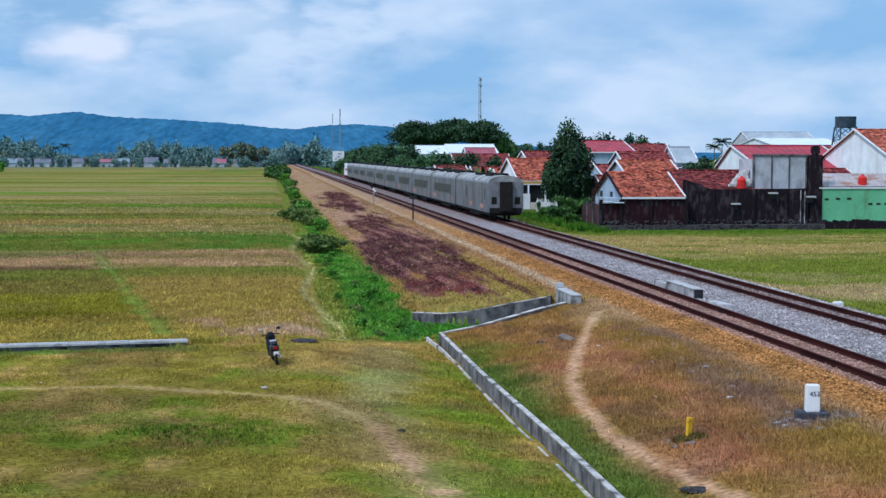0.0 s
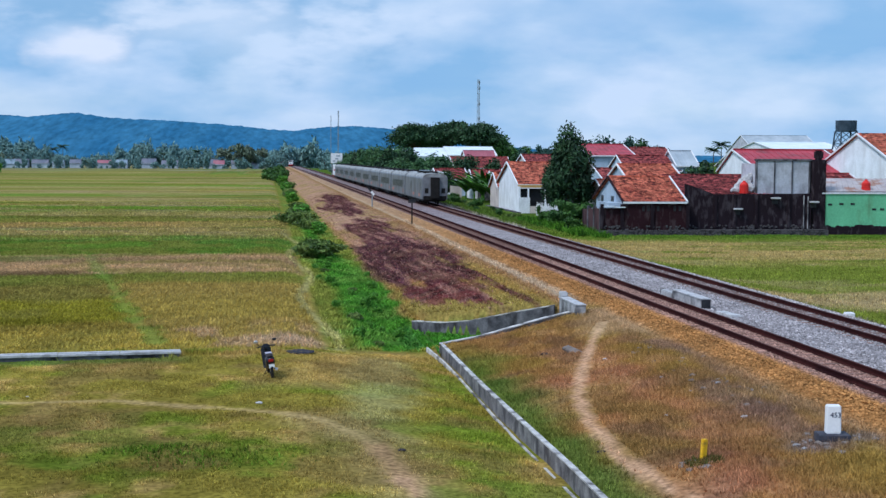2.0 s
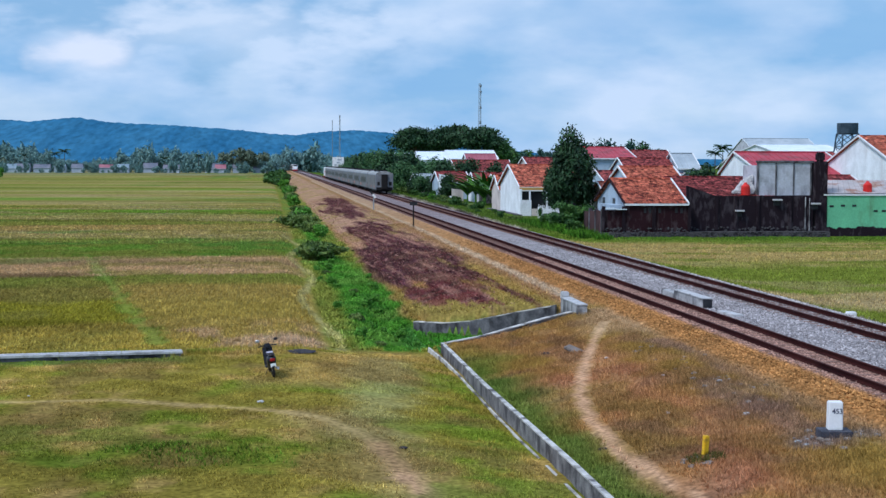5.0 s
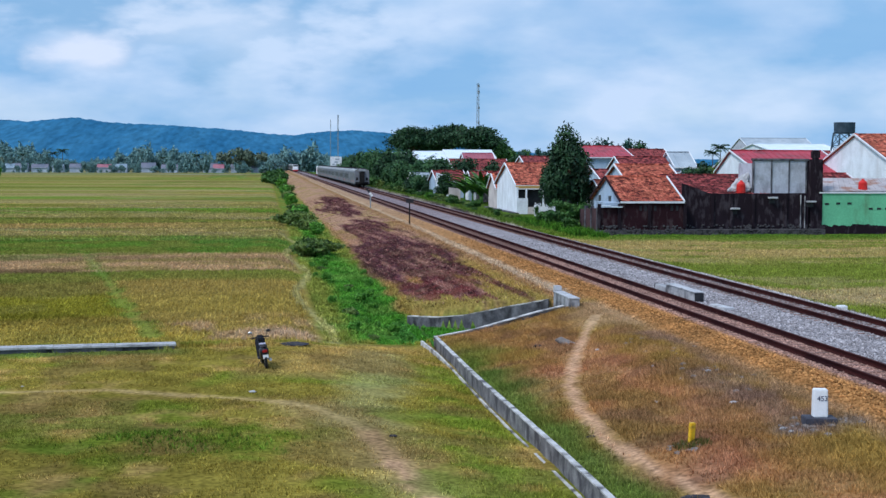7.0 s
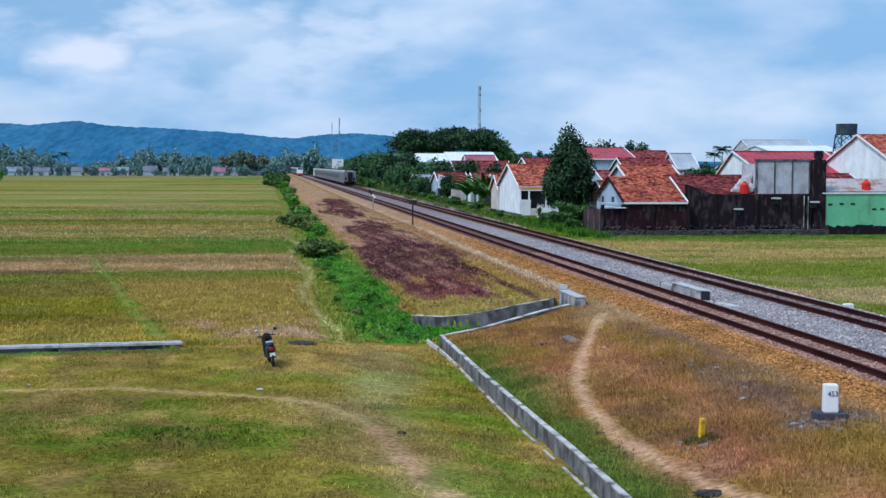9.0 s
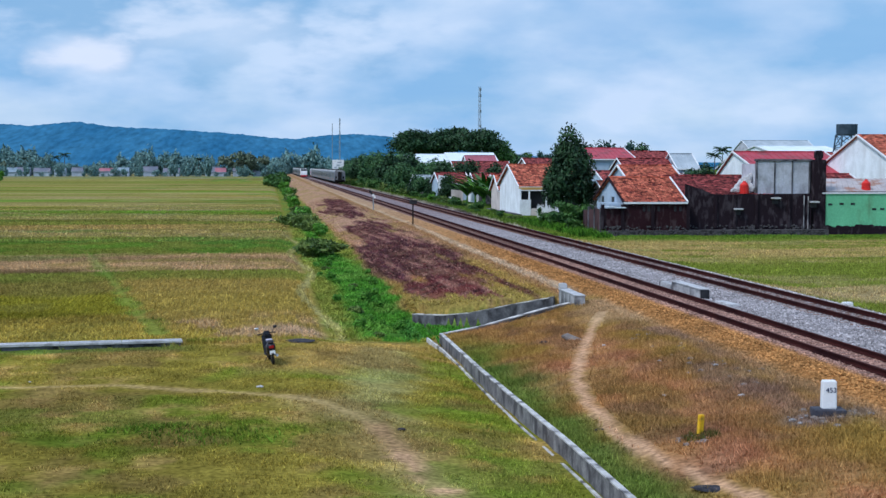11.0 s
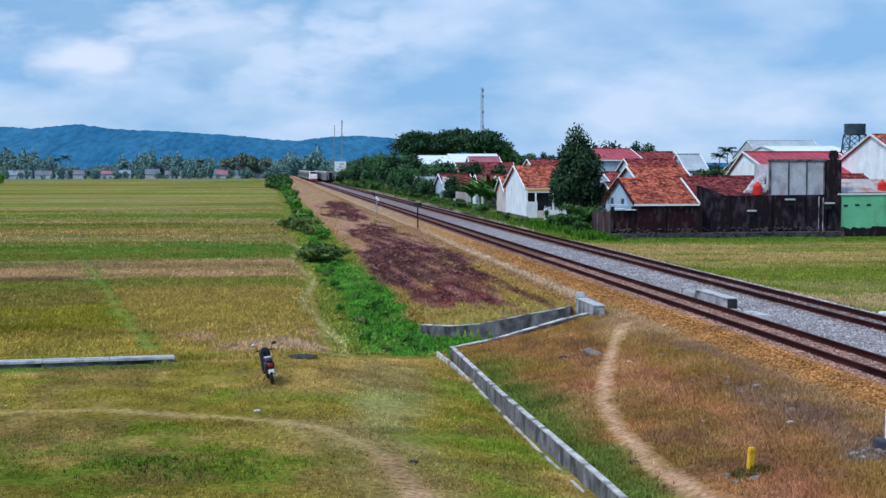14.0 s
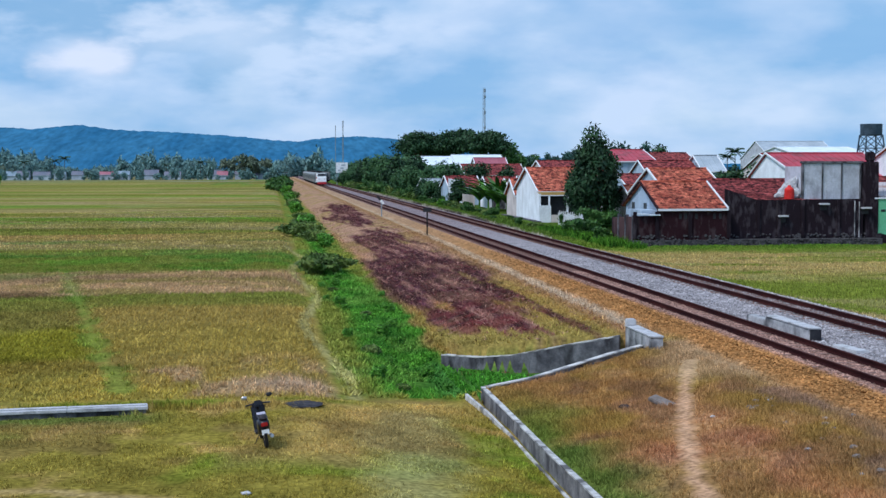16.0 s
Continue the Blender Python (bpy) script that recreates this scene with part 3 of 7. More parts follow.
    for bx, by, rx, ry in ((8.9, 92, 3.0, 25), (8.2, 66, 2.1, 6.5), (9.6, 78, 1.9, 11), (10.0, 185, 2.2, 44), (9.2, 128, 1.6, 16)):
        b = np.maximum(b, step(1.12, 0.78, np.hypot((x - bx) / rx, (y - by) / ry) + wob))
    b = b * s
    lay(BURNT, 0.92 * b)
    thread = fbm((x + 0.036 * y) * 4.2, y * 0.11, 144)
    lay((0.085, 0.03, 0.045), 0.8 * b * step(0.5, 0.6, thread))
    lay((0.36, 0.2, 0.15), 0.7 * b * step(0.6, 0.7, thread))
    lay((0.15, 0.04, 0.036), 0.75 * b * step(75, 66, y) * step(0.4, 0.6, n2))
    lay((0.25, 0.14, 0.085), 0.3 * b * step(0.55, 0.66, fbm(x * 0.7 + y * 0.06, y * 0.2, 83)))
    lay((0.29, 0.17, 0.08), s * step(11.5, 12.4, x + 0.8 * (n2 - 0.5)))
    lay((0.44, 0.34, 0.24), 0.8 * step(0.5, 0.15, near_line(x, y, SHOULDER) + 0.3 * (n2 - 0.5)) * step(56, 58, y))
    # dry ground inside the concrete wall
    g = step(-0.05, 0.05, x - drain_x(y)) * step(0.1, -0.1, y - np.minimum(near_wall_y(x), 53))
    lay((0.315, 0.168, 0.09), g)
    lay((0.355, 0.222, 0.08), 0.85 * g * step(0.42, 0.6, n1))
    lay((0.29, 0.21, 0.055), 0.85 * g * step(0.44, 0.58, fbm(x * 0.28 + 2, y * 0.16, 92)))
    lay((0.30, 0.215, 0.06), 0.6 * g * step(37, 46, y + 2 * (n1 - 0.5)))
    lay((0.27, 0.215, 0.05), 0.65 * g * step(10.3, 11.8, x + 1.2 * (n1 - 0.5)))
    lay((0.27, 0.145, 0.085), 0.55 * g * np.exp(-(((x - 9.8) / 1.6) ** 2 + ((y - 31) / 6.5) ** 2)))
    lay((0.42, 0.255, 0.155), 0.3 * g * step(0.5, 0.65, fbm(x * 0.6, y * 0.6, 91)))
    lay((0.22, 0.19, 0.045), 0.4 * g * step(0.52, 0.66, fbm(x * 0.45 + 9, y * 0.3, 93)))
    lay((0.17, 0.105, 0.075), 0.45 * g * step(0.56, 0.68, fbm(x * 0.9 + 5, y * 0.6, 95)))
    lay((0.085, 0.185, 0.03), 0.85 * g * step(2.0, 0.4, x - 6.6 + 1.7 * (n1 - 0.5) + 0.6 * (n2 - 0.5)) * step(51, 43, y))
    lay((0.3, 0.215, 0.13), 0.7 * g * step(12.3, 13.0, x + 0.8 * (n1 - 0.5)))
    lay((0.2, 0.18, 0.15), 0.8 * step(0.8, 0.3, near_line(x, y, [(11.5, 27.2), (12.6, 27.6)]) + 0.3 * (n2 - 0.5)))
    lay((0.22, 0.165, 0.15), 0.55 * g * step(1.0, 0.25, near_line(x, y, RUBBLE_LINE) + 1.0 * (n2 - 0.5)) * step(0.4, 0.56, fbm(x * 0.6 + 3, y * 0.35, 96)))
    c[...] = c * (1 - g[..., None] * np.array((0.04, 0.17, 0.2)))
    lay(DIRT, 0.9 * g * step(0.2, 0.08, near_line(x, y, PATH_RIGHT) + 0.14 * (n2 - 0.5)))
    lay((0.40, 0.27, 0.15), 0.8 * step(2.2, 0.5, near_line(x, y, [(12.6, 47.5), (13.4, 52)]) + 0.6 * (n2 - 0.5)))
    canal = step(5.4, 5.9, x) * step(11.6, 11.2, x) * step(-0.1, 0.15, y - np.minimum(near_wall_y(x), 53)) * step(-0.05, -0.25, y - far_wall_y(x)) * step(50.6, 51.2, y)
    lay((0.06, 0.16, 0.03), canal)
    # track bed: rusty near slope, grey between the tracks
    t = step(13.0, 13.6, x + 0.35 * (n2 - 0.5))
    lay(ORANGE_SOIL, t)
    lay((0.30, 0.155, 0.06), 0.6 * t * step(0.45, 0.62, n2))
    lay((0.36, 0.27, 0.2), 0.65 * t * step(60, 200, y))
    lay((0.37, 0.225, 0.185), step(14.3, 14.8, x))
    lay(GREY_BALLAST, step(16.2, 16.5, x))
    lay((0.27, 0.235, 0.24), step(18.9, 19.2, x))
    lay(GREY_BALLAST, step(20.7, 21.0, x))
    lay((0.225, 0.175, 0.185), 0.85 * step(70, 170, y) * step(14.3, 14.8, x))
    lay((0.48, 0.44, 0.43), 0.8 * step(20.9, 21.3, x + 0.3 * (n2 - 0.5)) * step(95, 60, y))
    lay((0.30, 0.27, 0.2), step(21.9, 22.3, x + 0.4 * (n2 - 0.5)))
    lay((0.07, 0.05, 0.055), 0.8 * step(21.7, 22.1, x) * step(23.0, 22.5, x) * step(0.48, 0.6, fbm(x * 0.5, y * 0.16, 152)))
    r = step(22.3, 23.2, x + 0.6 * (n1 - 0.5))
    lay((0.15, 0.18, 0.028), r)
    lay((0.27, 0.23, 0.1), 0.6 * r * step(0.56, 0.68, fbm(x * 0.12, y * 0.25, 151)))
    q = y + 0.02 * x
    lay((0.34, 0.25, 0.10), 0.9 * r * step(0.3, 0.5, fbm(x * 0.1, y * 0.3, 153)) * step(83, 97, q + 9 * (n1 - 0.5)) * step(121, 110, q + 5 * (n2 - 0.5)))
    lay((0.36, 0.26, 0.14), 0.85 * r * step(0.35, 0.55, fbm(x * 0.15, y * 0.3, 154)) * step(73, 62, q + 9 * (n1 - 0.5)) * step(53, 62, q + 6 * (n2 - 0.5)))
    lay((0.11, 0.165, 0.022), 0.9 * r * step(113, 119, q + 2 * (n2 - 0.5)))
    lay((0.07, 0.12, 0.022), 0.8 * r * step(122, 145, y))
    c *= (0.9 + 0.25 * (fbm(x * 2.7, y * 2.7, 77) - 0.4))[..., None]
    return np.clip(c, 0.004, 1)


def ground():
    xs = np.r_[-2600, -1800, -1200, -800, -500, -350, -250, -180, -130, -95, -70, -55, -44, -36, np.arange(-30, -12, 0.7), np.arange(-12, 6.3, 0.22), np.arange(6.3, 7.0, 0.05), np.arange(7.02, 24.01, 0.22), np.arange(24.6, 60, 0.9), 64, 72, 85, 100, 130, 180, 250, 350, 500, 800, 1200, 1800, 2600]
    ys = np.r_[-400, -150, -60, -20, 0, np.arange(8, 70, 0.25), np.arange(70, 140, 0.5), np.arange(140, 300, 1.2), np.arange(300, 520, 4), np.geomspace(530, 4900, 30)]
    gx, gy = np.meshgrid(xs, ys)
    co = np.stack([gx, gy, land(gx, gy)], -1).reshape(-1, 3)
    nx, ny = len(xs), len(ys)
    i = (np.arange(ny - 1)[:, None] * nx + np.arange(nx - 1)).ravel()
    faces = np.stack([i, i + 1, i + nx + 1, i + nx], -1)
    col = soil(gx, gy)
    # ground colour is up to 30% darker between the rice clumps
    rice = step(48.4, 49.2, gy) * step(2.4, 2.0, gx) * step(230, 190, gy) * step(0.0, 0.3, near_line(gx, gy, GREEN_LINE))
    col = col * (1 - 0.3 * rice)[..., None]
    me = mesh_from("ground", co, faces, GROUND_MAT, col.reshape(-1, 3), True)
    tagged(new("ground", me), "dry grass, paddies and a burnt railway bank", "ground", kind="structure")


def blades(name, label, count, area, height, width, per=4, lean=0.5, keep=None, tint=None, category="grass", boost=1.0, rows=None):
    """Tufts of thin blades over a rectangle; keep(x, y) says where they grow."""
    rng = np.random.default_rng(len(name) * 7 + count)
    x, y = rng.uniform(area[0], area[1], count), rng.uniform(area[2], area[3], count)
    if keep is not None:
        ok = rng.random(count) < keep(x, y)
        x, y = x[ok], y[ok]
    if rows:
        x, y = np.round(x / rows[0]) * rows[0] + rng.normal(0, 0.06, len(x)), np.round(y / rows[1]) * rows[1] + rng.normal(0, 0.07, len(y))
    k = len(x)
    z = land(x, y)
    X, Y, Z = (np.repeat(v, per) for v in (x, y, z))
    h = np.repeat(rng.uniform(*height, k), per) * rng.uniform(0.6, 1.1, k * per)
    w = width * rng.uniform(0.6, 1.3, k * per)
    a, b = rng.uniform(0, 2 * np.pi, k * per), rng.uniform(0, 2 * np.pi, k * per)
    off = lean * h * rng.random(k * per)
    ox, oy = 0.35 * h * (rng.random(k * per) - 0.5), 0.35 * h * (rng.random(k * per) - 0.5)
    v0 = np.stack([X + ox + np.cos(a) * w, Y + oy + np.sin(a) * w, Z - 0.02], -1)
    v1 = np.stack([X + ox - np.cos(a) * w, Y + oy - np.sin(a) * w, Z - 0.02], -1)
    v2 = np.stack([X + ox + np.cos(b) * off, Y + oy + np.sin(b) * off, Z + h], -1)
    co = np.stack([v0, v1, v2], 1).reshape(-1, 3)
    col = soil(x, y) if tint is None else tint(x, y, rng)
    col = np.repeat(np.repeat(col * boost, per, 0) * rng.uniform(0.6, 1.44, (k * per, 1)), 3, 0)
    me = mesh_from(name, co, np.arange(len(co)).reshape(-1, 3), BLADE_MAT, np.clip(col, 0, 1))
    return tagged(new(name, me), label, category, kind="stuff")


def pebbles(name, label, count, area, size, keep=None, tint=None):
    rng = np.random.default_rng(count + 3)
    x, y = rng.uniform(area[0], area[1], count), rng.uniform(area[2], area[3], count)
    if keep is not None:
        ok = rng.random(count) < keep(x, y)
        x, y = x[ok], y[ok]
    k = len(x)
    base = np.array([(1, 0, 0), (-1, 0, 0), (0, 1, 0), (0, -1, 0), (0, 0, 1), (0, 0, -1)], float)
    tri = np.array([(0, 2, 4), (2, 1, 4), (1, 3, 4), (3, 0, 4), (2, 0, 5), (1, 2, 5), (3, 1, 5), (0, 3, 5)])
    s = rng.uniform(*size, (k, 1, 1)) * rng.uniform(0.6, 1.2, (k, 6, 1))
    a = rng.uniform(0, 6.3, k)
    p = base[None] * s + rng.normal(0, 0.15, (k, 6, 3)) * s
    ca, sa = np.cos(a)[:, None], np.sin(a)[:, None]
    p = np.stack([p[..., 0] * ca - p[..., 1] * sa, p[..., 0] * sa + p[..., 1] * ca, 0.75 * p[..., 2]], -1)
    p += np.stack([x, y, land(x, y) + 0.01], -1)[:, None]
    col = soil(x, y) if tint is None else tint(x, y, rng)
    col = np.repeat(col * rng.uniform(0.7, 1.35, (k, 1)), 6, 0)
    me = mesh_from(name, p.reshape(-1, 3), (tri[None] + 6 * np.arange(k)[:, None, None]).reshape(-1, 3), STONE_MAT, np.clip(col, 0, 1))
    return tagged(new(name, me), label, "stones", kind="stuff")


ground()


# ---------------------------------------------------------------- railway
NEAR_X, FAR_X = 15.533, 19.733


def railway(name, cx, label):
    track = empty(name, pose(cx, 0, 0), label, "railway track", kind="structure")
    web = [(-0.062, 0), (0.062, 0), (0.062, 0.012), (0.012, 0.03), (0.012, 0.11), (0.036, 0.12), (0.036, 0.152), (-0.036, 0.152), (-0.036, 0.12), (-0.012, 0.11), (-0.012, 0.03), (-0.062, 0.012)]
    for side in (-0.5335 - 0.036, 0.5335 + 0.036):
        bm = bmesh.new()
        extrude_profile(bm, [(side + u * 1.1, RAIL_TOP - 0.156 + z) for u, z in web], -60, 1400)
        rail = part("rail", bm, STEEL_RUST, track)
        bm = bmesh.new()
        box(bm, side - 0.03, side + 0.03, -60, 1400, RAIL_TOP - 0.003, RAIL_TOP + 0.001)
        part("rail_head", bm, STEEL_HEAD, rail, "worn shiny running surface")
    return track


def sleepers(track):
    bm = bmesh.new()
    box(bm, -1.0, 1.0, -0.11, 0.11, RAIL_TOP - 0.36, RAIL_TOP - 0.165)
    for v in bm.verts:
        if v.co.z > RAIL_TOP - 0.2:
            v.co.y *= 0.75
    first = part("sleeper", bm, SLEEPER, track)
    first.location = (0, 14, 0)
    for i in range(1, 290):
        ob = new("sleeper", first.data)
        ob.parent = track
        ob.location = (0.01 * math.sin(i * 5.1), 14 + 0.6 * i, 0)
    n = 500
    base = np.array([v.co for v in first.data.vertices])
    quad = np.array([tuple(f.vertices) for f in first.data.polygons])
    ys = 14 + 0.6 * (290 + np.arange(n))
    co = base[None] + np.stack([0 * ys, ys, 0 * ys], -1)[:, None]
    rest = new("far_sleepers", mesh_from("far_sleepers", co.reshape(-1, 3), (quad[None] + 8 * np.arange(n)[:, None, None]).reshape(-1, 4), SLEEPER))
    rest.parent = track
    tagged(rest, kind="stuff")


TRACK_NEAR = railway("railway_track_near", NEAR_X, "rusty steel rails on stained sleepers in orange ballast")
TRACK_FAR = railway("railway_track_far", FAR_X, "rusty steel rails on sleepers in grey ballast")


# ---------------------------------------------------------------- culvert and walls
def ribbon_wall(name, pts, thick, label, material, cap=True, category="concrete wall", parent=None):
    """A wall along points (x, y, foot, top), with a coping."""
    def run(bm, extra, z_of):
        rows = []
        for i, (x, y, lo, hi) in enumerate(pts):
            a, b = pts[max(0, i - 1)], pts[min(len(pts) - 1, i + 1)]
            d = Vector((b[0] - a[0], b[1] - a[1], 0)).normalized()
            s = Vector((-d.y, d.x, 0)) * (thick / 2 + extra)
            zl, zh = z_of(lo, hi)
            c = Vector((x, y, 0))
            rows.append([bm.verts.new((c + q * s) + Vector((0, 0, z))) for q, z in ((1, zl), (-1, zl), (-1, zh), (1, zh))])
        for r, q in zip(rows[:-1], rows[1:]):
            for k in range(4):
                bm.faces.new((r[k], r[(k + 1) % 4], q[(k + 1) % 4], q[k]))
        bm.faces.new(rows[0][::-1]), bm.faces.new(rows[-1])
        bmesh.ops.recalc_face_normals(bm, faces=bm.faces)
        return bm
    root = empty(name, pose(0, 0, 0), label, category)
    if parent:
        root.parent = parent
    part("wall", run(bmesh.new(), 0, lambda lo, hi: (lo, hi - 0.035 if cap else hi)), material, root)
    if cap:
        part("coping", run(bmesh.new(), 0.006, lambda lo, hi: (hi - 0.035, hi)), COPING, root, "pale worn coping")
    return root


def fine(pts, n=6):
    out = []
    for a, b in zip(pts[:-1], pts[1:]):
        out += [tuple(a[k] + (b[k] - a[k]) * i / n for k in range(4)) for i in range(n)]
    return out + [pts[-1]]


ribbon_wall("drain_wall", fine([(6.8, 4, -0.6, 0.4), (6.78, 24, -0.6, 0.4), (6.76, 29, -0.6, 0.38), (6.65, 37, -0.6, 0.31), (6.61, 41, -0.6, 0.27), (6.67, 51.2, -0.8, 0.14)]), 0.12, "long low weathered concrete drain wall with pale coping", CONCRETE)
ribbon_wall("culvert_wing_wall", fine([(6.72, 51.28, -0.9, 0.12), (8.2, 51.4, -0.9, 0.36), (9.4, 51.8, -0.9, 0.62), (10.8, 52.4, -0.9, 0.9), (11.9, 52.95, -0.9, 1.06)]), 0.2, "sloping weathered concrete wing wall with pale coping", CONCRETE_DARK)
ribbon_wall("culvert_wing_wall", fine([(6.55, 59.5, -0.9, 0.0), (7.6, 58.0, -0.9, 0.1), (8.6, 56.9, -0.9, 0.3), (10.2, 56.0, -0.9, 0.72), (11.8, 55.3, -0.9, 1.08)]), 0.28, "sloping dark stained concrete wing wall of the culvert", CONCRETE_DARK)
ribbon_wall("drain_kerb", fine([(6.06, 50.3, -0.5, 0.08), (6.3, 47.8, -0.5, -0.02), (6.44, 45, -0.5, -0.12), (6.46, 40, -0.5, -0.13), (6.49, 34, -0.5, -0.1), (6.6, 26, -0.5, -0.01), (6.63, 4, -0.5, 0.0)]), 0.07, "narrow pale concrete kerb along the foot of the drain wall", COPING, False, "kerb")


def headwall():
    root = empty("culvert_headwall", pose(0, 0, 0), "pale concrete culvert headwall with stained sides", "headwall")
    bm = bmesh.new()
    box(bm, 12.0, 12.38, 52.2, 55.35, -0.9, 1.36, 0.02)
    part("wall", bm, CONCRETE_LIGHT, root)
    bm = bmesh.new()
    box(bm, 11.98, 12.4, 52.17, 55.4, 1.36, 1.41, 0.012)
    part("coping", bm, CONCRETE_PALE, root, "pale worn coping")
    bm = bmesh.new()
    box(bm, 12.0, 12.3, 55.1, 55.42, 1.41, 1.62, 0.03)
    part("end_block", bm, CONCRETE_PALE, root)
    # flat panel painted as the dark of the culvert, no hole cut
    bm = bmesh.new()
    extrude_profile(bm, [(53.1, -0.4), (54.7, -0.4), (54.7, 0.4), (54.3, 0.8), (53.5, 0.8), (53.1, 0.4)], 11.985, 12.01, "x")
    part("culvert_mouth", bm, DARK, root, "near-black panel standing in for the unlit culvert opening")


headwall()


def irrigation_wall():
    root = empty("irrigation_wall", pose(0, 0, 0), "low concrete irrigation channel wall with pale top", "concrete wall")
    a, b = Vector((-2.55, 46.25, 0)), Vector((-26, 43.6, 0))
    d = (b - a).normalized()
    m = Matrix.Translation((a.x, a.y, 0)) @ Matrix.Rotation(math.atan2(d.y, d.x), 4, "Z")
    # dark concrete also paints the shade below and between the copings
    bm = bmesh.new()
    box(bm, 0.05, 23, -0.16, 0.26, 0.0, 0.56, 0, m=m)
    part("wall", bm, CONCRETE_DARK, root, "dark stained concrete side, its colour also standing in for shade")
    for i in range(12):
        bm = bmesh.new()
        box(bm, i * 1.95, i * 1.95 + 1.94, -0.24 + 0.01 * math.sin(i * 3), -0.02, 0.56, 0.635 + 0.006 * math.sin(i * 7), 0.012, m=m)
        part("coping_slab", bm, CONCRETE_PALE, root)
        bm = bmesh.new()
        box(bm, i * 1.95, i * 1.95 + 1.94, 0.14, 0.32 + 0.01 * math.sin(i * 5), 0.56, 0.64 + 0.006 * math.sin(i * 4), 0.012, m=m)
        part("coping_slab", bm, CONCRETE_PALE, root)


irrigation_wall()


def track_block():
    root = empty("culvert_block", pose(0, 0, 0), "weathered concrete culvert parapet between the tracks", "concrete block")
    bm = bmesh.new()
    box(bm, 16.6, 16.97, 51.2, 55.0, 1.2, 1.66, 0.03)
    part("wall", bm, CONCRETE_LIGHT, root)
    bm = bmesh.new()
    box(bm, 16.58, 16.99, 51.17, 55.0, 1.66, 1.71, 0.015)
    part("coping", bm, CONCRETE_PALE, root, "pale coping")
    bm = bmesh.new()
    box(bm, 16.62, 16.97, 55.05, 56.9, 1.2, 1.54, 0.03)
    part("low_end", bm, CONCRETE_LIGHT, root)
    # thin near-black sheet puts shade on the near end
    bm = bmesh.new()
    box(bm, 16.63, 16.985, 51.19, 51.215, 1.28, 1.65, 0.004)
    part("end_face", bm, BLACK_PAINT, root, "near-black sheet standing in for the block's shaded end")
    slab = empty("concrete_slab", pose(17.0, 48.2, 0, 0, 0, 6), "flat pale concrete slab lying in the ballast", "concrete slab")
    bm = bmesh.new()
    box(bm, -0.2, 0.2, 0, 1.5, 1.2, 1.4, 0.02)
    part("slab", bm, CONCRETE_PALE, slab)
    stone = empty("marker_stone", pose(22.2, 50.5, float(land(22.2, 50.5))), "small whitewashed marker stone in the grass", "marker stone")
    bm = bmesh.new()
    box(bm, -0.18, 0.18, -0.15, 0.15, -0.1, 0.16, 0.03)
    part("stone", bm, WHITE_PAINT, stone)


track_block()


def lettering(name, body, size, m, material, parent, depth=0.004):
    cu = bpy.data.curves.new(name, "FONT")
    cu.body, cu.size, cu.extrude, cu.align_x, cu.align_y = body, size, depth, "CENTER", "CENTER"
    ob = new(name, cu)
    bpy.context.view_layer.update()
    me = bpy.data.meshes.new_from_object(ob.evaluated_get(bpy.context.evaluated_depsgraph_get()))
    bpy.data.objects.remove(ob)
    me.materials.clear()
    me.materials.append(material)
    out = new(name, me)
    out.parent = parent
    out.matrix_local = m
    return out


def kilometre_post():
    z = 1.245
    root = empty("kilometre_post", pose(11.98, 27.5, z, 0, 0, -9), "white painted concrete kilometre post reading 453", "kilometre post")
    bm = bmesh.new()
    box(bm, -0.33, 0.33, -0.26, 0.28, -0.3, 0.03, 0.015)
    part("plinth", bm, PLINTH, root, "dark slate-grey plinth")
    bm = bmesh.new()
    box(bm, -0.155, 0.155, -0.11, 0.11, 0.03, 0.63, 0.02)
    for v in bm.verts:
        k = 1 - 0.06 * (v.co.z - 0.04) / 0.6
        v.co.x *= k
        v.co.y *= k
    post = part("post", bm, WHITE_PAINT, root)
    lettering("number", "453", 0.15, pose(0.03, -0.1105, 0.43, 88.5, 0, 0), INK, post)


def stone_lump(bm, c, r, seed):
    rng = random.Random(seed)
    g = bmesh.ops.create_icosphere(bm, subdivisions=2, radius=1.0)
    for v in g["verts"]:
        n = noise.noise(v.co * 1.7 + Vector((seed, 0, 0)))
        v.co = Vector((v.co.x * r[0], v.co.y * r[1], v.co.z * r[2])) * (1 + 0.35 * n) + Vector(c)


def yellow_post():
    x, y = 9.27, 27.75
    z = float(land(x, y))
    root = empty("yellow_post", pose(x, y, z, 2, 3, 15), "short chipped yellow marker post among stones", "marker post")
    bm = bmesh.new()
    box(bm, -0.058, 0.058, -0.05, 0.05, -0.2, 0.47, 0.012)
    part("post", bm, YELLOW, root)
    for i in range(9):
        a = 0.7 * i
        px, py = x - 0.2 + 0.42 * math.cos(a) * (0.7 + 0.5 * math.sin(i * 2.3)), y - 0.25 + 0.3 * math.sin(a)
        bm = bmesh.new()
        stone_lump(bm, (0, 0, 0), (0.09 + 0.04 * math.sin(i), 0.08, 0.04), i)
        ob = part("loose_stone", bm, ROCK, None, "", False)
        ob.location = (px, py, float(land(px, py)) + 0.015)
        tagged(ob, "broken grey stone at the foot of the post", "stone", "stones round the yellow post")


yellow_post()
kilometre_post()


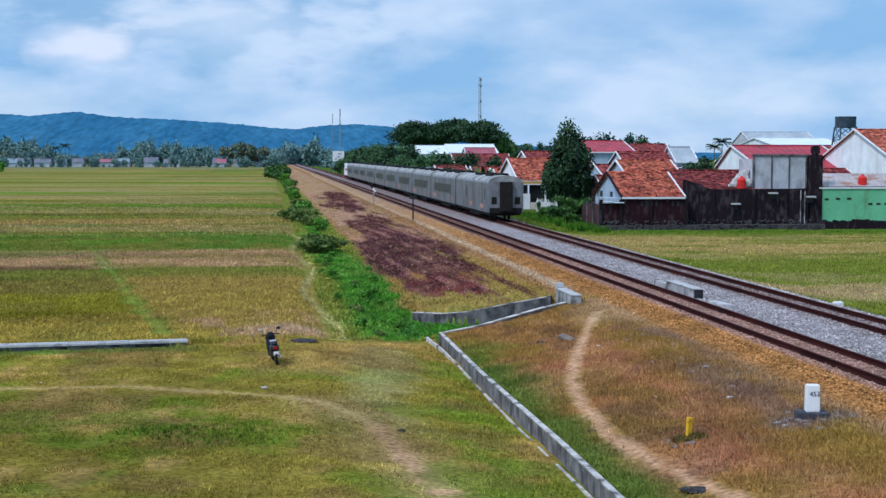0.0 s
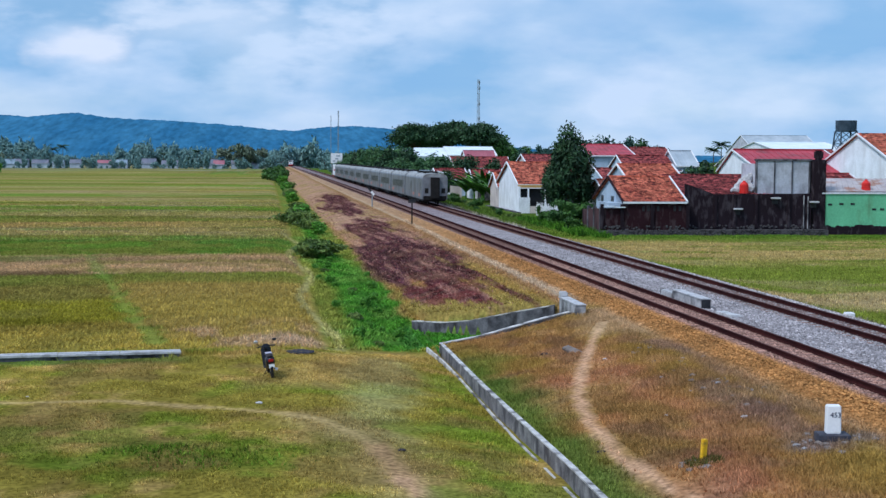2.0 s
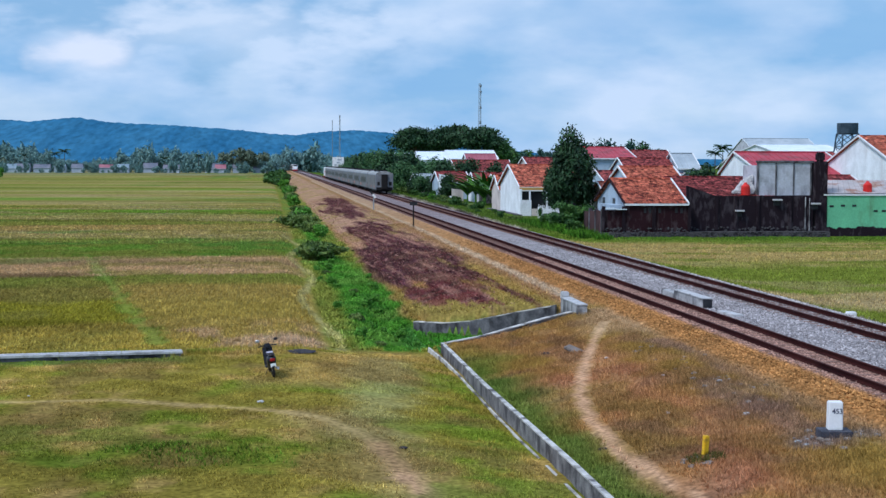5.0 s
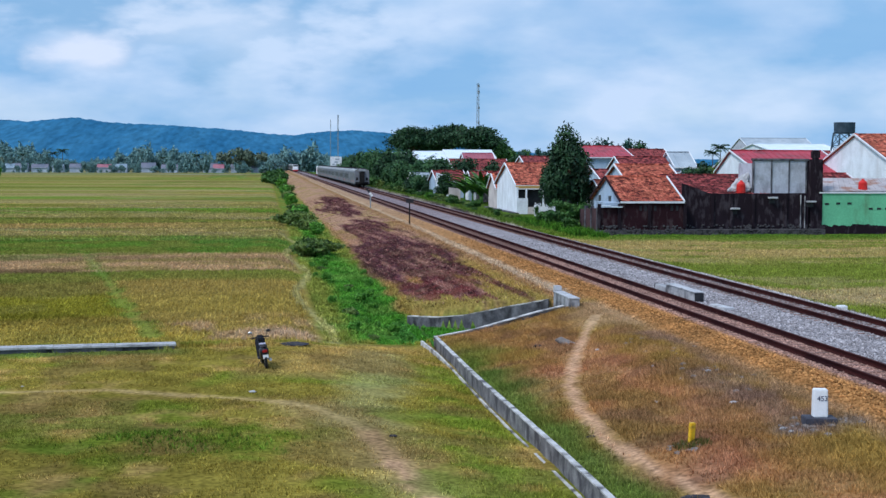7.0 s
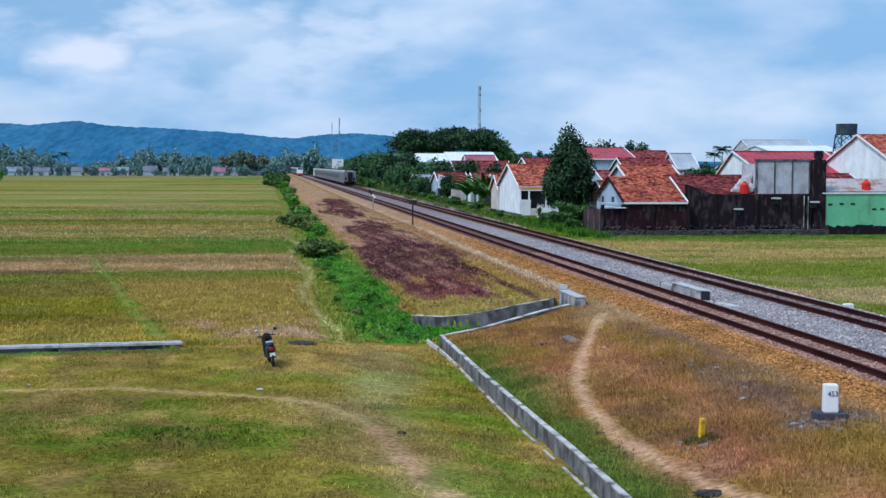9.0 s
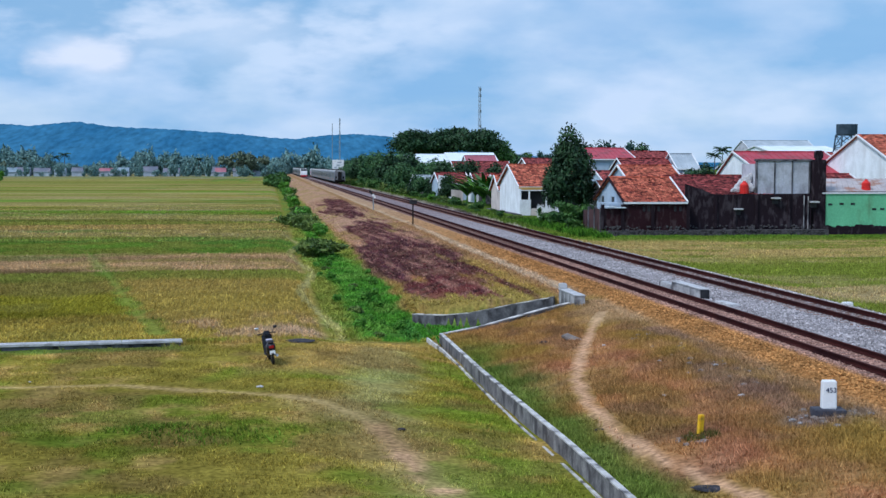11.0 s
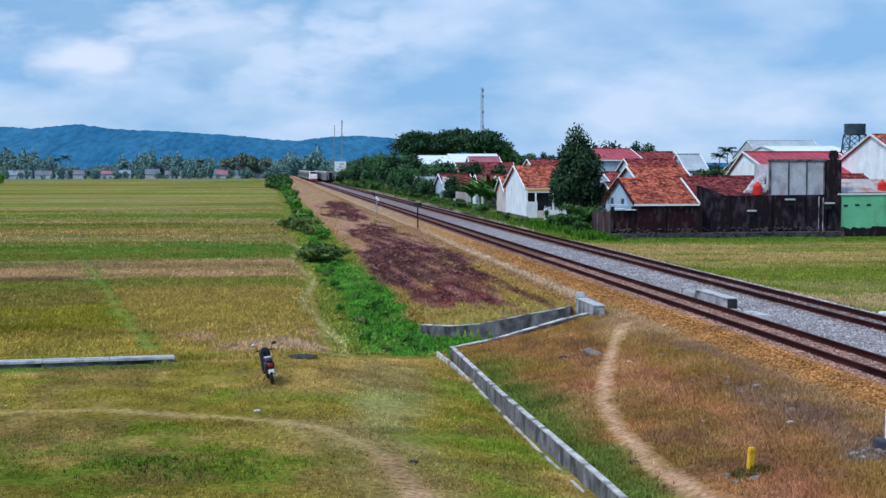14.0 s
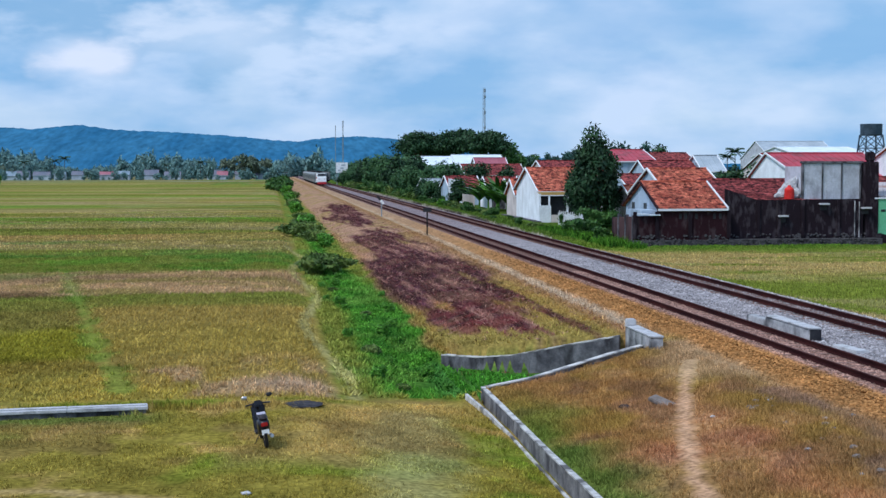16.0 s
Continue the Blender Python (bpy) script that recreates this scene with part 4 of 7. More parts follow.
def post_rubble():
    """Broken stones heaped round the kilometre post and along the top of the slope."""
    rng = random.Random(12)
    spots = [(11.9 + rng.gauss(-0.1, 0.42), 27.35 + rng.gauss(0, 0.45)) for _ in range(34)] + [(12.0 + rng.gauss(0.1, 0.4), rng.uniform(32, 43)) for _ in range(40)]
    for i, (x, y) in enumerate(spots):
        if abs(x - 11.98) < 0.36 and abs(y - 27.5) < 0.32:
            continue
        r = rng.uniform(0.04, 0.1)
        bm = bmesh.new()
        stone_lump(bm, (0, 0, 0), (r, r * 0.8, r * 0.5), 60 + i)
        ob = part("loose_stone", bm, ROCK if i % 5 else CONCRETE_LIGHT)
        ob.location = (x, y, float(land(x, y)) + 0.3 * r)
        tagged(ob, "broken grey stone in the dry grass", "stone", "stones along the slope")


post_rubble()


def small_debris():
    bm = bmesh.new()
    box(bm, -0.38, 0.38, -0.14, 0.14, 0, 0.1, 0.02)
    ob = part("broken_slab", bm, ROCK)
    ob.matrix_world = pose(10.2, 44.6, float(land(10.2, 44.6)) + 0.03, 14, 10, -62)
    tagged(ob, "broken concrete slab tilted in dry grass", "concrete slab")
    for i, (x, y, r, w) in enumerate(((3.3, 31.4, 0.1, 0), (0.05, 36.9, 0.1, 1), (9.9, 32.6, 0.07, 1), (7.7, 30.2, 0.1, 0), (10.6, 41.8, 0.07, 1), (9.4, 45.2, 0.16, 0), (11.3, 31.0, 0.1, 1), (-6.2, 38.6, 0.04, 1))):
        bm = bmesh.new()
        stone_lump(bm, (0, 0, 0), (r, r * 0.7, r * 0.4), 30 + i)
        ob = part("pale_stone" if w else "dark_clod", bm, CONCRETE_PALE if w else ASH)
        ob.location = (x, y, float(land(x, y)) + 0.02)
        tagged(ob, "small pale stone in the grass" if w else "dark clod of earth on the turf", "stone" if w else "clod")
    for x, y, rx, ry in ((1.35, 46.85, 0.46, 0.6), (8.3, 23.9, 0.36, 0.3)):
        bm = bmesh.new()
        stone_lump(bm, (0, 0, 0), (rx, ry, 0.03), int(x * 10))
        ob = part("ash_patch", bm, ASH)
        ob.location = (x, y, float(land(x, y)) + (0.035 if y > 40 else 0.004))
        tagged(ob, "flat patch of black ash on the ground", "ash")


small_debris()


def track_signs():
    x, y = 12.95, 122.6
    z = float(land(x, y))
    root = empty("signal_board", pose(x, y, z), "dark sign board on a thin steel post", "railway sign")
    bm = bmesh.new()
    cyl(bm, (0, 0, -0.3), (0, 0, 3.17 - z), 0.06)
    part("post", bm, COACH_DARK, root)
    bm = bmesh.new()
    box(bm, -0.34, 0.34, -0.09, -0.06, 3.02 - z, 3.36 - z, 0.01)
    part("board", bm, BLACK_PAINT, root)
    x, y = 12.86, 168.2
    z = float(land(x, y))
    root = empty("slanted_sign", pose(x, y, z), "slanted black and white board on a steel post", "railway sign")
    bm = bmesh.new()
    cyl(bm, (0, 0, -0.3), (0, 0, 3.0 - z), 0.07)
    part("post", bm, STEEL_LATTICE, root)
    for a, b, mm, lab in ((-0.7, -0.1, BLACK_PAINT, "black half"), (-0.1, 0.45, WHITE_PAINT, "white half")):
        bm = bmesh.new()
        box(bm, a, b, -0.1, -0.06, -0.12, 0.12, 0.01, m=pose(-0.05, -0.02, 2.85 - z, 0, 52, 0))
        part("board", bm, mm, root, lab)


track_signs()


# ---------------------------------------------------------------- scooter
def scooter():
    x, y = 0.42, 41.35
    root = empty("motor_scooter", pose(x, y, float(land(0.2, 41.9)), 0, -8, 6) @ Matrix.Diagonal((0.82, 0.86, 0.86, 1)), "parked black scooter with pale panels, seen from behind", "motorcycle")
    DKP = mat("black_scooter_plastic", (0.012, 0.013, 0.02), (0.03, 0.032, 0.045), 3, 0.35, 0, grain=0.1)
    RUB = mat("tyre_rubber", (0.012, 0.012, 0.012), (0.03, 0.028, 0.026), 3, 0.9, 0.1)
    CHR = mat("silver_metal", (0.5, 0.5, 0.52), (0.62, 0.62, 0.65), 3, 0.3, 0, 0.8, grain=0.1)
    SEA = mat("black_vinyl", (0.018, 0.016, 0.02), (0.035, 0.03, 0.035), 5, 0.55, 0.1)
    LRED = mat("red_lens", (0.25, 0.01, 0.012), (0.35, 0.02, 0.02), 3, 0.2, 0)
    PAL = mat("pale_lilac_panel", (0.42, 0.40, 0.5), (0.52, 0.5, 0.6), 3, 0.4, 0, grain=0.1)
    for yy in (0.0, 1.26):
        bm = bmesh.new()
        seg, ring = 24, 8
        vs = [[bm.verts.new((0.05 * math.cos(b), yy + math.cos(a) * (0.24 + 0.05 * math.sin(b)), 0.29 + math.sin(a) * (0.24 + 0.05 * math.sin(b)))) for b in (2 * math.pi * j / ring for j in range(ring))] for a in (2 * math.pi * i / seg for i in range(seg))]
        for i in range(seg):
            for j in range(ring):
                bm.faces.new((vs[i][j], vs[i][(j + 1) % ring], vs[(i + 1) % seg][(j + 1) % ring], vs[(i + 1) % seg][j]))
        wheel = part("wheel", bm, RUB, root, "black rubber tyre", True)
        bm = bmesh.new()
        cyl(bm, (-0.035, yy, 0.29), (0.035, yy, 0.29), 0.07, 0.07, 12)
        for k in range(5):
            a = k * 2 * math.pi / 5
            cyl(bm, (0, yy, 0.29), (0, yy + 0.21 * math.cos(a), 0.29 + 0.21 * math.sin(a)), 0.018, 0.012, 6)
        part("rim", bm, CHR, wheel, "silver spoked rim")
    bm = bmesh.new()
    prof = [(-0.32, 0.62), (-0.30, 0.78), (0.2, 0.74), (0.55, 0.62), (0.6, 0.36), (0.2, 0.3), (-0.1, 0.42)]
    n0 = [bm.verts.new((-0.14, a, b)) for a, b in prof]
    n1 = [bm.verts.new((0.14, a, b)) for a, b in prof]
    for i in range(len(prof)):
        bm.faces.new((n0[i], n0[(i + 1) % len(prof)], n1[(i + 1) % len(prof)], n1[i]))
    bm.faces.new(n0[::-1]), bm.faces.new(n1)
    bmesh.ops.recalc_face_normals(bm, faces=bm.faces)
    bmesh.ops.bevel(bm, geom=list(bm.edges), offset=0.03, segments=2, affect="EDGES")
    part("body", bm, DKP, root, "", True)
    bm = bmesh.new()
    box(bm, -0.13, 0.13, -0.3, 0.52, 0.77, 0.85, 0.035)
    part("seat", bm, SEA, root, "black vinyl seat", True)
    bm = bmesh.new()
    box(bm, -0.115, 0.115, 0.1, 0.42, 0.852, 0.865, 0.003)
    part("seat_patch", bm, PAL, root, "pale patch on the seat")
    bm = bmesh.new()
    box(bm, -0.2, 0.2, 0.55, 0.95, 0.28, 0.34, 0.02)
    part("footboard", bm, DKP, root)
    bm = bmesh.new()
    box(bm, -0.19, 0.19, -0.03, 0.03, -0.36, 0.3, 0.03, m=pose(0, 1.02, 0.66, -14, 0, 0))
    part("leg_shield", bm, DKP, root)
    bm = bmesh.new()
    box(bm, -0.13, 0.13, -0.1, 0.1, -0.08, 0.08, 0.04, m=pose(0, 0.93, 1.0, -12, 0, 0))
    part("handlebar_cowl", bm, DKP, root)
    bm = bmesh.new()
    cyl(bm, (-0.34, 0.84, 1.0), (0, 0.93, 1.02), 0.022)
    part("grip", bm, BLACK_PAINT, root)
    bm = bmesh.new()
    cyl(bm, (0.34, 0.84, 1.0), (0, 0.93, 1.02), 0.022)
    part("grip", bm, BLACK_PAINT, root)
    for s in (-1, 1):
        bm = bmesh.new()
        cyl(bm, (s * 0.22, 0.9, 1.0), (s * 0.30, 0.92, 1.2), 0.009)
        mir = part("mirror_stem", bm, BLACK_PAINT, root)
        bm = bmesh.new()
        g = bmesh.ops.create_icosphere(bm, subdivisions=2, radius=1)
        bmesh.ops.transform(bm, matrix=pose(s * 0.34, 0.9, 1.2) @ Matrix.Diagonal((0.085, 0.02, 0.055, 1)), verts=g["verts"])
        part("mirror", bm, CHR if s < 0 else BLACK_PAINT, mir, "bright mirror reflecting the sky" if s < 0 else "", True)
    bm = bmesh.new()
    box(bm, -0.09, 0.09, -0.37, -0.3, 0.62, 0.72, 0.015)
    part("tail_light", bm, LRED, root, "red tail light")
    bm = bmesh.new()
    box(bm, -0.1, 0.1, -0.405, -0.395, 0.42, 0.55, 0, m=None)
    part("rear_plate", bm, WHITE_PAINT, root, "pale plain rear plate")
    bm = bmesh.new()
    box(bm, -0.05, 0.05, -0.42, 0.1, 0.42, 0.46, 0.01)
    part("mudguard", bm, DKP, root)
    bm = bmesh.new()
    cyl(bm, (0.17, -0.25, 0.34), (0.15, 0.3, 0.28), 0.05, 0.04, 12)
    part("exhaust", bm, CHR, root, "silver exhaust")
    bm = bmesh.new()
    cyl(bm, (-0.1, 0.45, 0.3), (-0.3, 0.5, 0.0), 0.012)
    part("side_stand", bm, BLACK_PAINT, root)
    bm = bmesh.new()
    cyl(bm, (0, 1.26, 0.29), (0, 1.0, 0.95), 0.035)
    part("fork", bm, BLACK_PAINT, root)


scooter()


# ---------------------------------------------------------------- houses
def roof_plane(bm, a, b, c, d, rows, cols, lift=0.05, sag=0.03):
    """A slope of overlapping tiles from ridge a-b to eave d-c: stepped courses of separate tiles."""
    a, b, c, d = (Vector(v) for v in (a, b, c, d))
    nrm = (b - a).cross(d - a).normalized()
    if nrm.z < 0:
        nrm = -nrm
    for i in range(rows):
        for j in range(cols):
            s0, s1, t0, t1 = i / rows, (i + 1.08) / rows, j / cols, (j + 1) / cols

            def at(s, t, h):
                return (a.lerp(b, t)).lerp(d.lerp(c, t), min(s, 1.0)) + nrm * h
            w = lift * (0.6 + 0.5 * math.sin(i * 12.9 + j * 78.2) ** 2)
            tm = (t0 + t1) / 2
            v = [bm.verts.new(p) for p in (at(s0, t0, 0.0), at(s0, tm, w * 0.8), at(s0, t1, 0.0), at(s1, t1, w * 0.7), at(s1, tm, w * 1.7), at(s1, t0, w * 0.7))]
            bm.faces.new((v[0], v[1], v[4], v[5])), bm.faces.new((v[1], v[2], v[3], v[4]))


def slab_roof(bm, a, b, c, d, t=0.12, ribs=0):
    a, b, c, d = (Vector(v) for v in (a, b, c, d))
    nrm = (b - a).cross(d - a).normalized()
    if nrm.z < 0:
        nrm = -nrm
    up = [bm.verts.new(v) for v in (a, b, c, d)]
    lo = [bm.verts.new(v - nrm * t) for v in (a, b, c, d)]
    bm.faces.new(up), bm.faces.new(lo[::-1])
    for i in range(4):
        bm.faces.new((up[i], up[(i + 1) % 4], lo[(i + 1) % 4], lo[i]))
    for k in range(1, ribs):
        p, q = a.lerp(b, k / ribs), d.lerp(c, k / ribs)
        e = (b - a).normalized() * 0.04
        v = [bm.verts.new(w) for w in (p - e, p + nrm * 0.06, p + e, q + e, q + nrm * 0.06, q - e)]
        bm.faces.new((v[0], v[1], v[4], v[5])), bm.faces.new((v[1], v[2], v[3], v[4]))


def house(x0, x1, yf, yr, base, eave, ridge, wall, roof, label, tiles=(0, 0), over=0.4, trim=TRIM, windows=(), roof_label="", eave_r=None, gable_trim=True, x_roof=None, ym=None, left_trim=None, category="house", group="houses beside the railway"):
    """A house with its ridge along x and its gable towards the railway."""
    root = empty("house", pose(x0, yf, base), label, category, group)
    ym = (yf + yr) / 2 if ym is None else ym
    er = eave if eave_r is None else eave_r
    inv = pose(-x0, -yf, -base)
    pent = [(yf, base - 0.5), (yr, base - 0.5), (yr, er), (ym, ridge - 0.12), (yf, eave)]
    bm = bmesh.new()
    extrude_profile(bm, pent, x0, x1, "x")
    bmesh.ops.transform(bm, matrix=inv, verts=bm.verts)
    part("wall", bm, wall, root)
    k = (ridge - eave) / (ym - yf)
    ye, ze = yf - over, eave - over * k
    yb, zb = yr + over, er - over * (ridge - er) / (yr - ym)
    xa, xb = x0 - 0.25, (x1 if x_roof is None else x_roof) + 0.25
    for a, b, c, d, lab in (((xa, ym, ridge), (xb, ym, ridge), (xb, ye, ze), (xa, ye, ze), roof_label), ((xa, ym, ridge), (xb, ym, ridge), (xb, yb, zb), (xa, yb, zb), roof_label)):
        bm = bmesh.new()
        slab_roof(bm, a, b, c, d, 0.12, 0 if tiles[0] else int((xb - xa) / 0.8))
        if tiles[0]:
            roof_plane(bm, a, b, c, d, *tiles)
        bmesh.ops.transform(bm, matrix=inv, verts=bm.verts)
        part("roof", bm, roof, root, lab)
    bm = bmesh.new()
    box(bm, xa, xb, ym - 0.14, ym + 0.14, ridge - 0.02, ridge + 0.12, 0.04)
    bmesh.ops.transform(bm, matrix=inv, verts=bm.verts)
    part("ridge_cap", bm, roof, root)
    bm = bmesh.new()
    box(bm, xa, xb, ye - 0.05, ye, ze - 0.16, ze + 0.02)
    bmesh.ops.transform(bm, matrix=inv, verts=bm.verts)
    part("fascia", bm, trim, root, "pale eaves board")
    if gable_trim:
        for xx in (xa, xb):
            for y1, z1 in ((ye, ze), (yb, zb)):
                bm = bmesh.new()
                v = [Vector((xx, ym, ridge)), Vector((xx, y1, z1))]
                r0 = []
                for p in v:
                    r0.append([bm.verts.new(p + Vector(o)) for o in ((-0.07, 0, -0.08), (0.07, 0, -0.08), (0.07, 0, 0.11), (-0.07, 0, 0.11))])
                for i in range(4):
                    bm.faces.new((r0[0][i], r0[0][(i + 1) % 4], r0[1][(i + 1) % 4], r0[1][i]))
                bm.faces.new(r0[0][::-1]), bm.faces.new(r0[1])
                bmesh.ops.recalc_face_normals(bm, faces=bm.faces)
                bmesh.ops.transform(bm, matrix=inv, verts=bm.verts)
                part("verge", bm, left_trim if left_trim and xx == xa else trim, root, "mortared verge")
    for face, u, z, w, h in windows:
        bm = bmesh.new()
        if face == "g":
            box(bm, x0 - 0.04, x0 + 0.1, u - w / 2, u + w / 2, z, z + h)
        else:
            box(bm, u - w / 2, u + w / 2, yf - 0.04, yf + 0.1, z, z + h)
        bmesh.ops.transform(bm, matrix=inv, verts=bm.verts)
        win = part("window", bm, GLASS_DARK, root, "dark window opening")
        bm = bmesh.new()
        if face == "g":
            box(bm, x0 - 0.07, x0 - 0.03, u - w / 2 - 0.08, u + w / 2 + 0.08, z - 0.09, z)
        else:
            box(bm, u - w / 2 - 0.08, u + w / 2 + 0.08, yf - 0.07, yf - 0.03, z - 0.09, z)
        bmesh.ops.transform(bm, matrix=inv, verts=bm.verts)
        part("sill", bm, TRIM, win)
    return root


def simple_wall(name, pts, y, thick, base, label, material, category="wall"):
    """An upright wall facing the railway, with a stepped or sloping top given by (x, z)."""
    bm = bmesh.new()
    prof = [(pts[0][0], base)] + list(pts) + [(pts[-1][0], base)]
    f = [bm.verts.new((x, y, z)) for x, z in prof]
    b = [bm.verts.new((x, y + thick, z)) for x, z in prof]
    k = len(prof)
    for i in range(k):
        bm.faces.new((f[i], f[(i + 1) % k], b[(i + 1) % k], b[i]))
    bm.faces.new(f[::-1]), bm.faces.new(b)
    bmesh.ops.recalc_face_normals(bm, faces=bm.faces)
    root = empty(name, pose(0, 0, 0), label, category)
    part("wall", bm, material, root)
    return root


def compound():
    """Walled yard with the tiled houses behind it."""
    w = simple_wall("yard_wall", [(30.15, 2.55), (32.2, 2.55), (32.2, 3.05), (38.3, 3.1)], 122.3, 0.25, 0.4, "tall dark maroon yard wall streaked with black damp", WALL_MAROON)
    for x in (30.25, 32.1, 34.9, 38.2):
        bm = bmesh.new()
        box(bm, x - 0.14, x + 0.14, 122.14, 122.3, 0.7, 2.9)
        part("pier", bm, WALL_MOSS, w)
    for i, x in enumerate((34.1, 34.55, 35.0, 35.45, 37.0, 37.5)):
        bm = bmesh.new()
        box(bm, x - 0.11, x + 0.11, 122.27, 122.31, 2.28, 2.72)
        part("vent_block", bm, DARK, w)
    side = empty("yard_side_wall", pose(0, 0, 0), "faded brown side wall of the yard with concrete posts", "wall")
    for i in range(3):
        ya = 122.6 + 2.4 * i
        bm = bmesh.new()
        box(bm, 30.17, 30.35, ya, ya + 2.38, 0.0, 2.45 - 0.12 * (i % 3))
        part("wall_panel", bm, WALL_BROWN, side)
        bm = bmesh.new()
        box(bm, 30.08, 30.42, ya - 0.1, ya + 0.1, 0.0, 2.6, 0.02)
        part("post", bm, CONCRETE_DARK, side, "weathered concrete post")
    fence = empty("picket_fence", pose(0, 0, 0), "row of pale wooden pickets beside the white house", "fence")
    for i in range(26):
        bm = bmesh.new()
        box(bm, 30.3, 30.36, 142.3 + 0.45 * i, 142.45 + 0.45 * i, 0.2, 2.0 + 0.15 * math.sin(i * 2.7), 0.01)
        part("picket", bm, TRIM, fence)
    for z in (0.8, 1.6):
        bm = bmesh.new()
        box(bm, 30.37, 30.42, 142.2, 154, z, z + 0.1)
        part("rail", bm, TRIM, fence)
    w = simple_wall("yard_wall", [(38.35, 4.75), (41.1, 3.8), (45.0, 3.8), (50.4, 3.86)], 123.6, 0.25, 0.4, "tall soot-dark yard wall with mossy streaks", WALL_MOSS)
    for x in (41.2, 43.0, 45.1, 48.2):
        bm = bmesh.new()
        box(bm, x - 0.13, x + 0.13, 123.46, 123.6, 0.7, 3.75)
        part("pier", bm, WALL_MOSS, w)
    for x, z in ((43.3, 2.35), (46.9, 3.35), (50.6, 3.0)):
        bm = bmesh.new()
        box(bm, x - 0.42, x + 0.42, 123.1, 123.6, z, z + 0.16, 0.03, m=None)
        part("concrete_hood", bm, CONCRETE_PALE, w, "pale concrete hood over a vent")
        bm = bmesh.new()
        box(bm, x - 0.3, x + 0.3, 123.57, 123.61, z - 0.45, z)
        part("vent", bm, DARK, w)
    b = empty("stone_footing", pose(0, 0, 0), "rubble stone footing along the yard walls", "stone footing")
    rng = random.Random(4)
    bm = bmesh.new()
    box(bm, 30.1, 51.5, 122.05, 123.7, -0.5, 0.55)
    part("footing", bm, RUBBLE, b)
    for i in range(290):
        x, z = rng.uniform(30.2, 51.2), rng.uniform(0.0, 0.95)
        bm = bmesh.new()
        r = rng.uniform(0.06, 0.15)
        stone_lump(bm, (0, 0, 0), (r, 0.06, r * 0.75), i)
        ob = part("footing_stone", bm, RUBBLE, b)
        ob.location = (x, 122.03 if z < 0.55 else (122.28 if x < 38.3 else 123.55), z)
    # upper storey of grey blocks
    g = empty("block_storey", pose(0.3, 0, 0), "unplastered grey block upper wall in three panels", "wall")
    for xa, xb in ((45.15, 46.75), (46.85, 48.45), (48.55, 50.1)):
        bm = bmesh.new()
        box(bm, xa, xb, 124.4, 124.6, 3.8, 6.85)
        panel = part("panel", bm, WALL_BLOCK, g, "grey block panel")
        rows, cols = 10, 5
        for r in range(rows):
            for c in range(cols + 1):
                l, rr = xa + (c - 0.5 * (r % 2)) * (xb - xa) / cols, xa + (c + 1 - 0.5 * (r % 2)) * (xb - xa) / cols
                l, rr = max(l, xa) + 0.015, min(rr, xb) - 0.015
                if rr - l > 0.06:
                    bm = bmesh.new()
                    box(bm, l, rr, 124.37 - 0.01 * rng.random(), 124.42, 3.83 + r * 0.3, 3.83 + r * 0.3 + 0.275)
                    part("block", bm, WALL_BLOCK, panel)
    for x in (45.08, 46.8, 48.5, 50.15):
        bm = bmesh.new()
        box(bm, x - 0.06, x + 0.06, 124.3, 124.62, 3.8, 6.95)
        part("column", bm, CONCRETE_DARK, g, "dark concrete column")
    bm = bmesh.new()
    box(bm, 44.95, 50.4, 124.25, 124.8, 6.85, 7.05, 0.03)
    part("beam", bm, CONCRETE_DARK, g, "dark damp top beam")
    bm = bmesh.new()
    box(bm, 45.0, 45.2, 124.65, 128.4, 3.4, 6.6)
    part("return_wall", bm, WALL_BLOCK, g)
    tarp = empty("plastic_sheeting", pose(0, 0, 0), "crumpled white plastic sheeting over the roof edge", "plastic sheet")
    for i, (x, y, z, rx, rz, lean) in enumerate(((44.5, 125.3, 4.75, 0.72, 0.95, 0.55), (43.75, 125.2, 4.2, 0.5, 0.4, 0.2), (44.9, 124.9, 4.3, 0.45, 0.5, 0.1))):
        bm = bmesh.new()
        q = bmesh.ops.create_icosphere(bm, subdivisions=4, radius=1.0)
        for v in q["verts"]:
            d = 1 + 0.2 * noise.noise(v.co * 1.6 + Vector((i * 5, 0, 0))) + 0.2 * noise.noise(v.co * 4.5)
            v.co = Vector((x + v.co.x * rx * d * (1 - 0.35 * v.co.z) + lean * v.co.z, y + v.co.y * 0.4 * d, z + v.co.z * rz * d))
        part("fold", bm, CONCRETE_PALE, tarp)
    for x in (49.35, 49.75):
        bm = bmesh.new()
        cyl(bm, (x, 123.5, 0.6), (x, 123.5, 3.75 - 0.2 * (x - 49)), 0.05, 0.05, 8)
        part("drain_pipe", bm, CONCRETE_LIGHT, g, "grey plastic drain pipe")
    p = empty("corner_pillar", pose(51.25, 124.3, 0), "tall black mouldy corner pillar", "pillar")
    bm = bmesh.new()
    box(bm, -0.55, 0.6, -0.6, 0.6, 0.2, 7.0, 0.06)
    part("pillar", bm, WALL_MOSS, p)
    bm = bmesh.new()
    box(bm, -0.3, 0.4, -0.4, 0.4, 7.0, 7.85, 0.12)
    part("cap", bm, WALL_MOSS, p)
    w = simple_wall("green_wall", [(51.8, 3.82), (66, 3.9)], 123.8, 0.25, 0.2, "mint green plastered yard wall with dark mould", WALL_GREEN)
    for x, z in ((52.3, 2.75), (53.4, 2.8), (54.5, 2.8), (56.6, 2.3), (57.4, 2.3), (58.2, 2.3), (60.3, 2.8)):
        bm = bmesh.new()
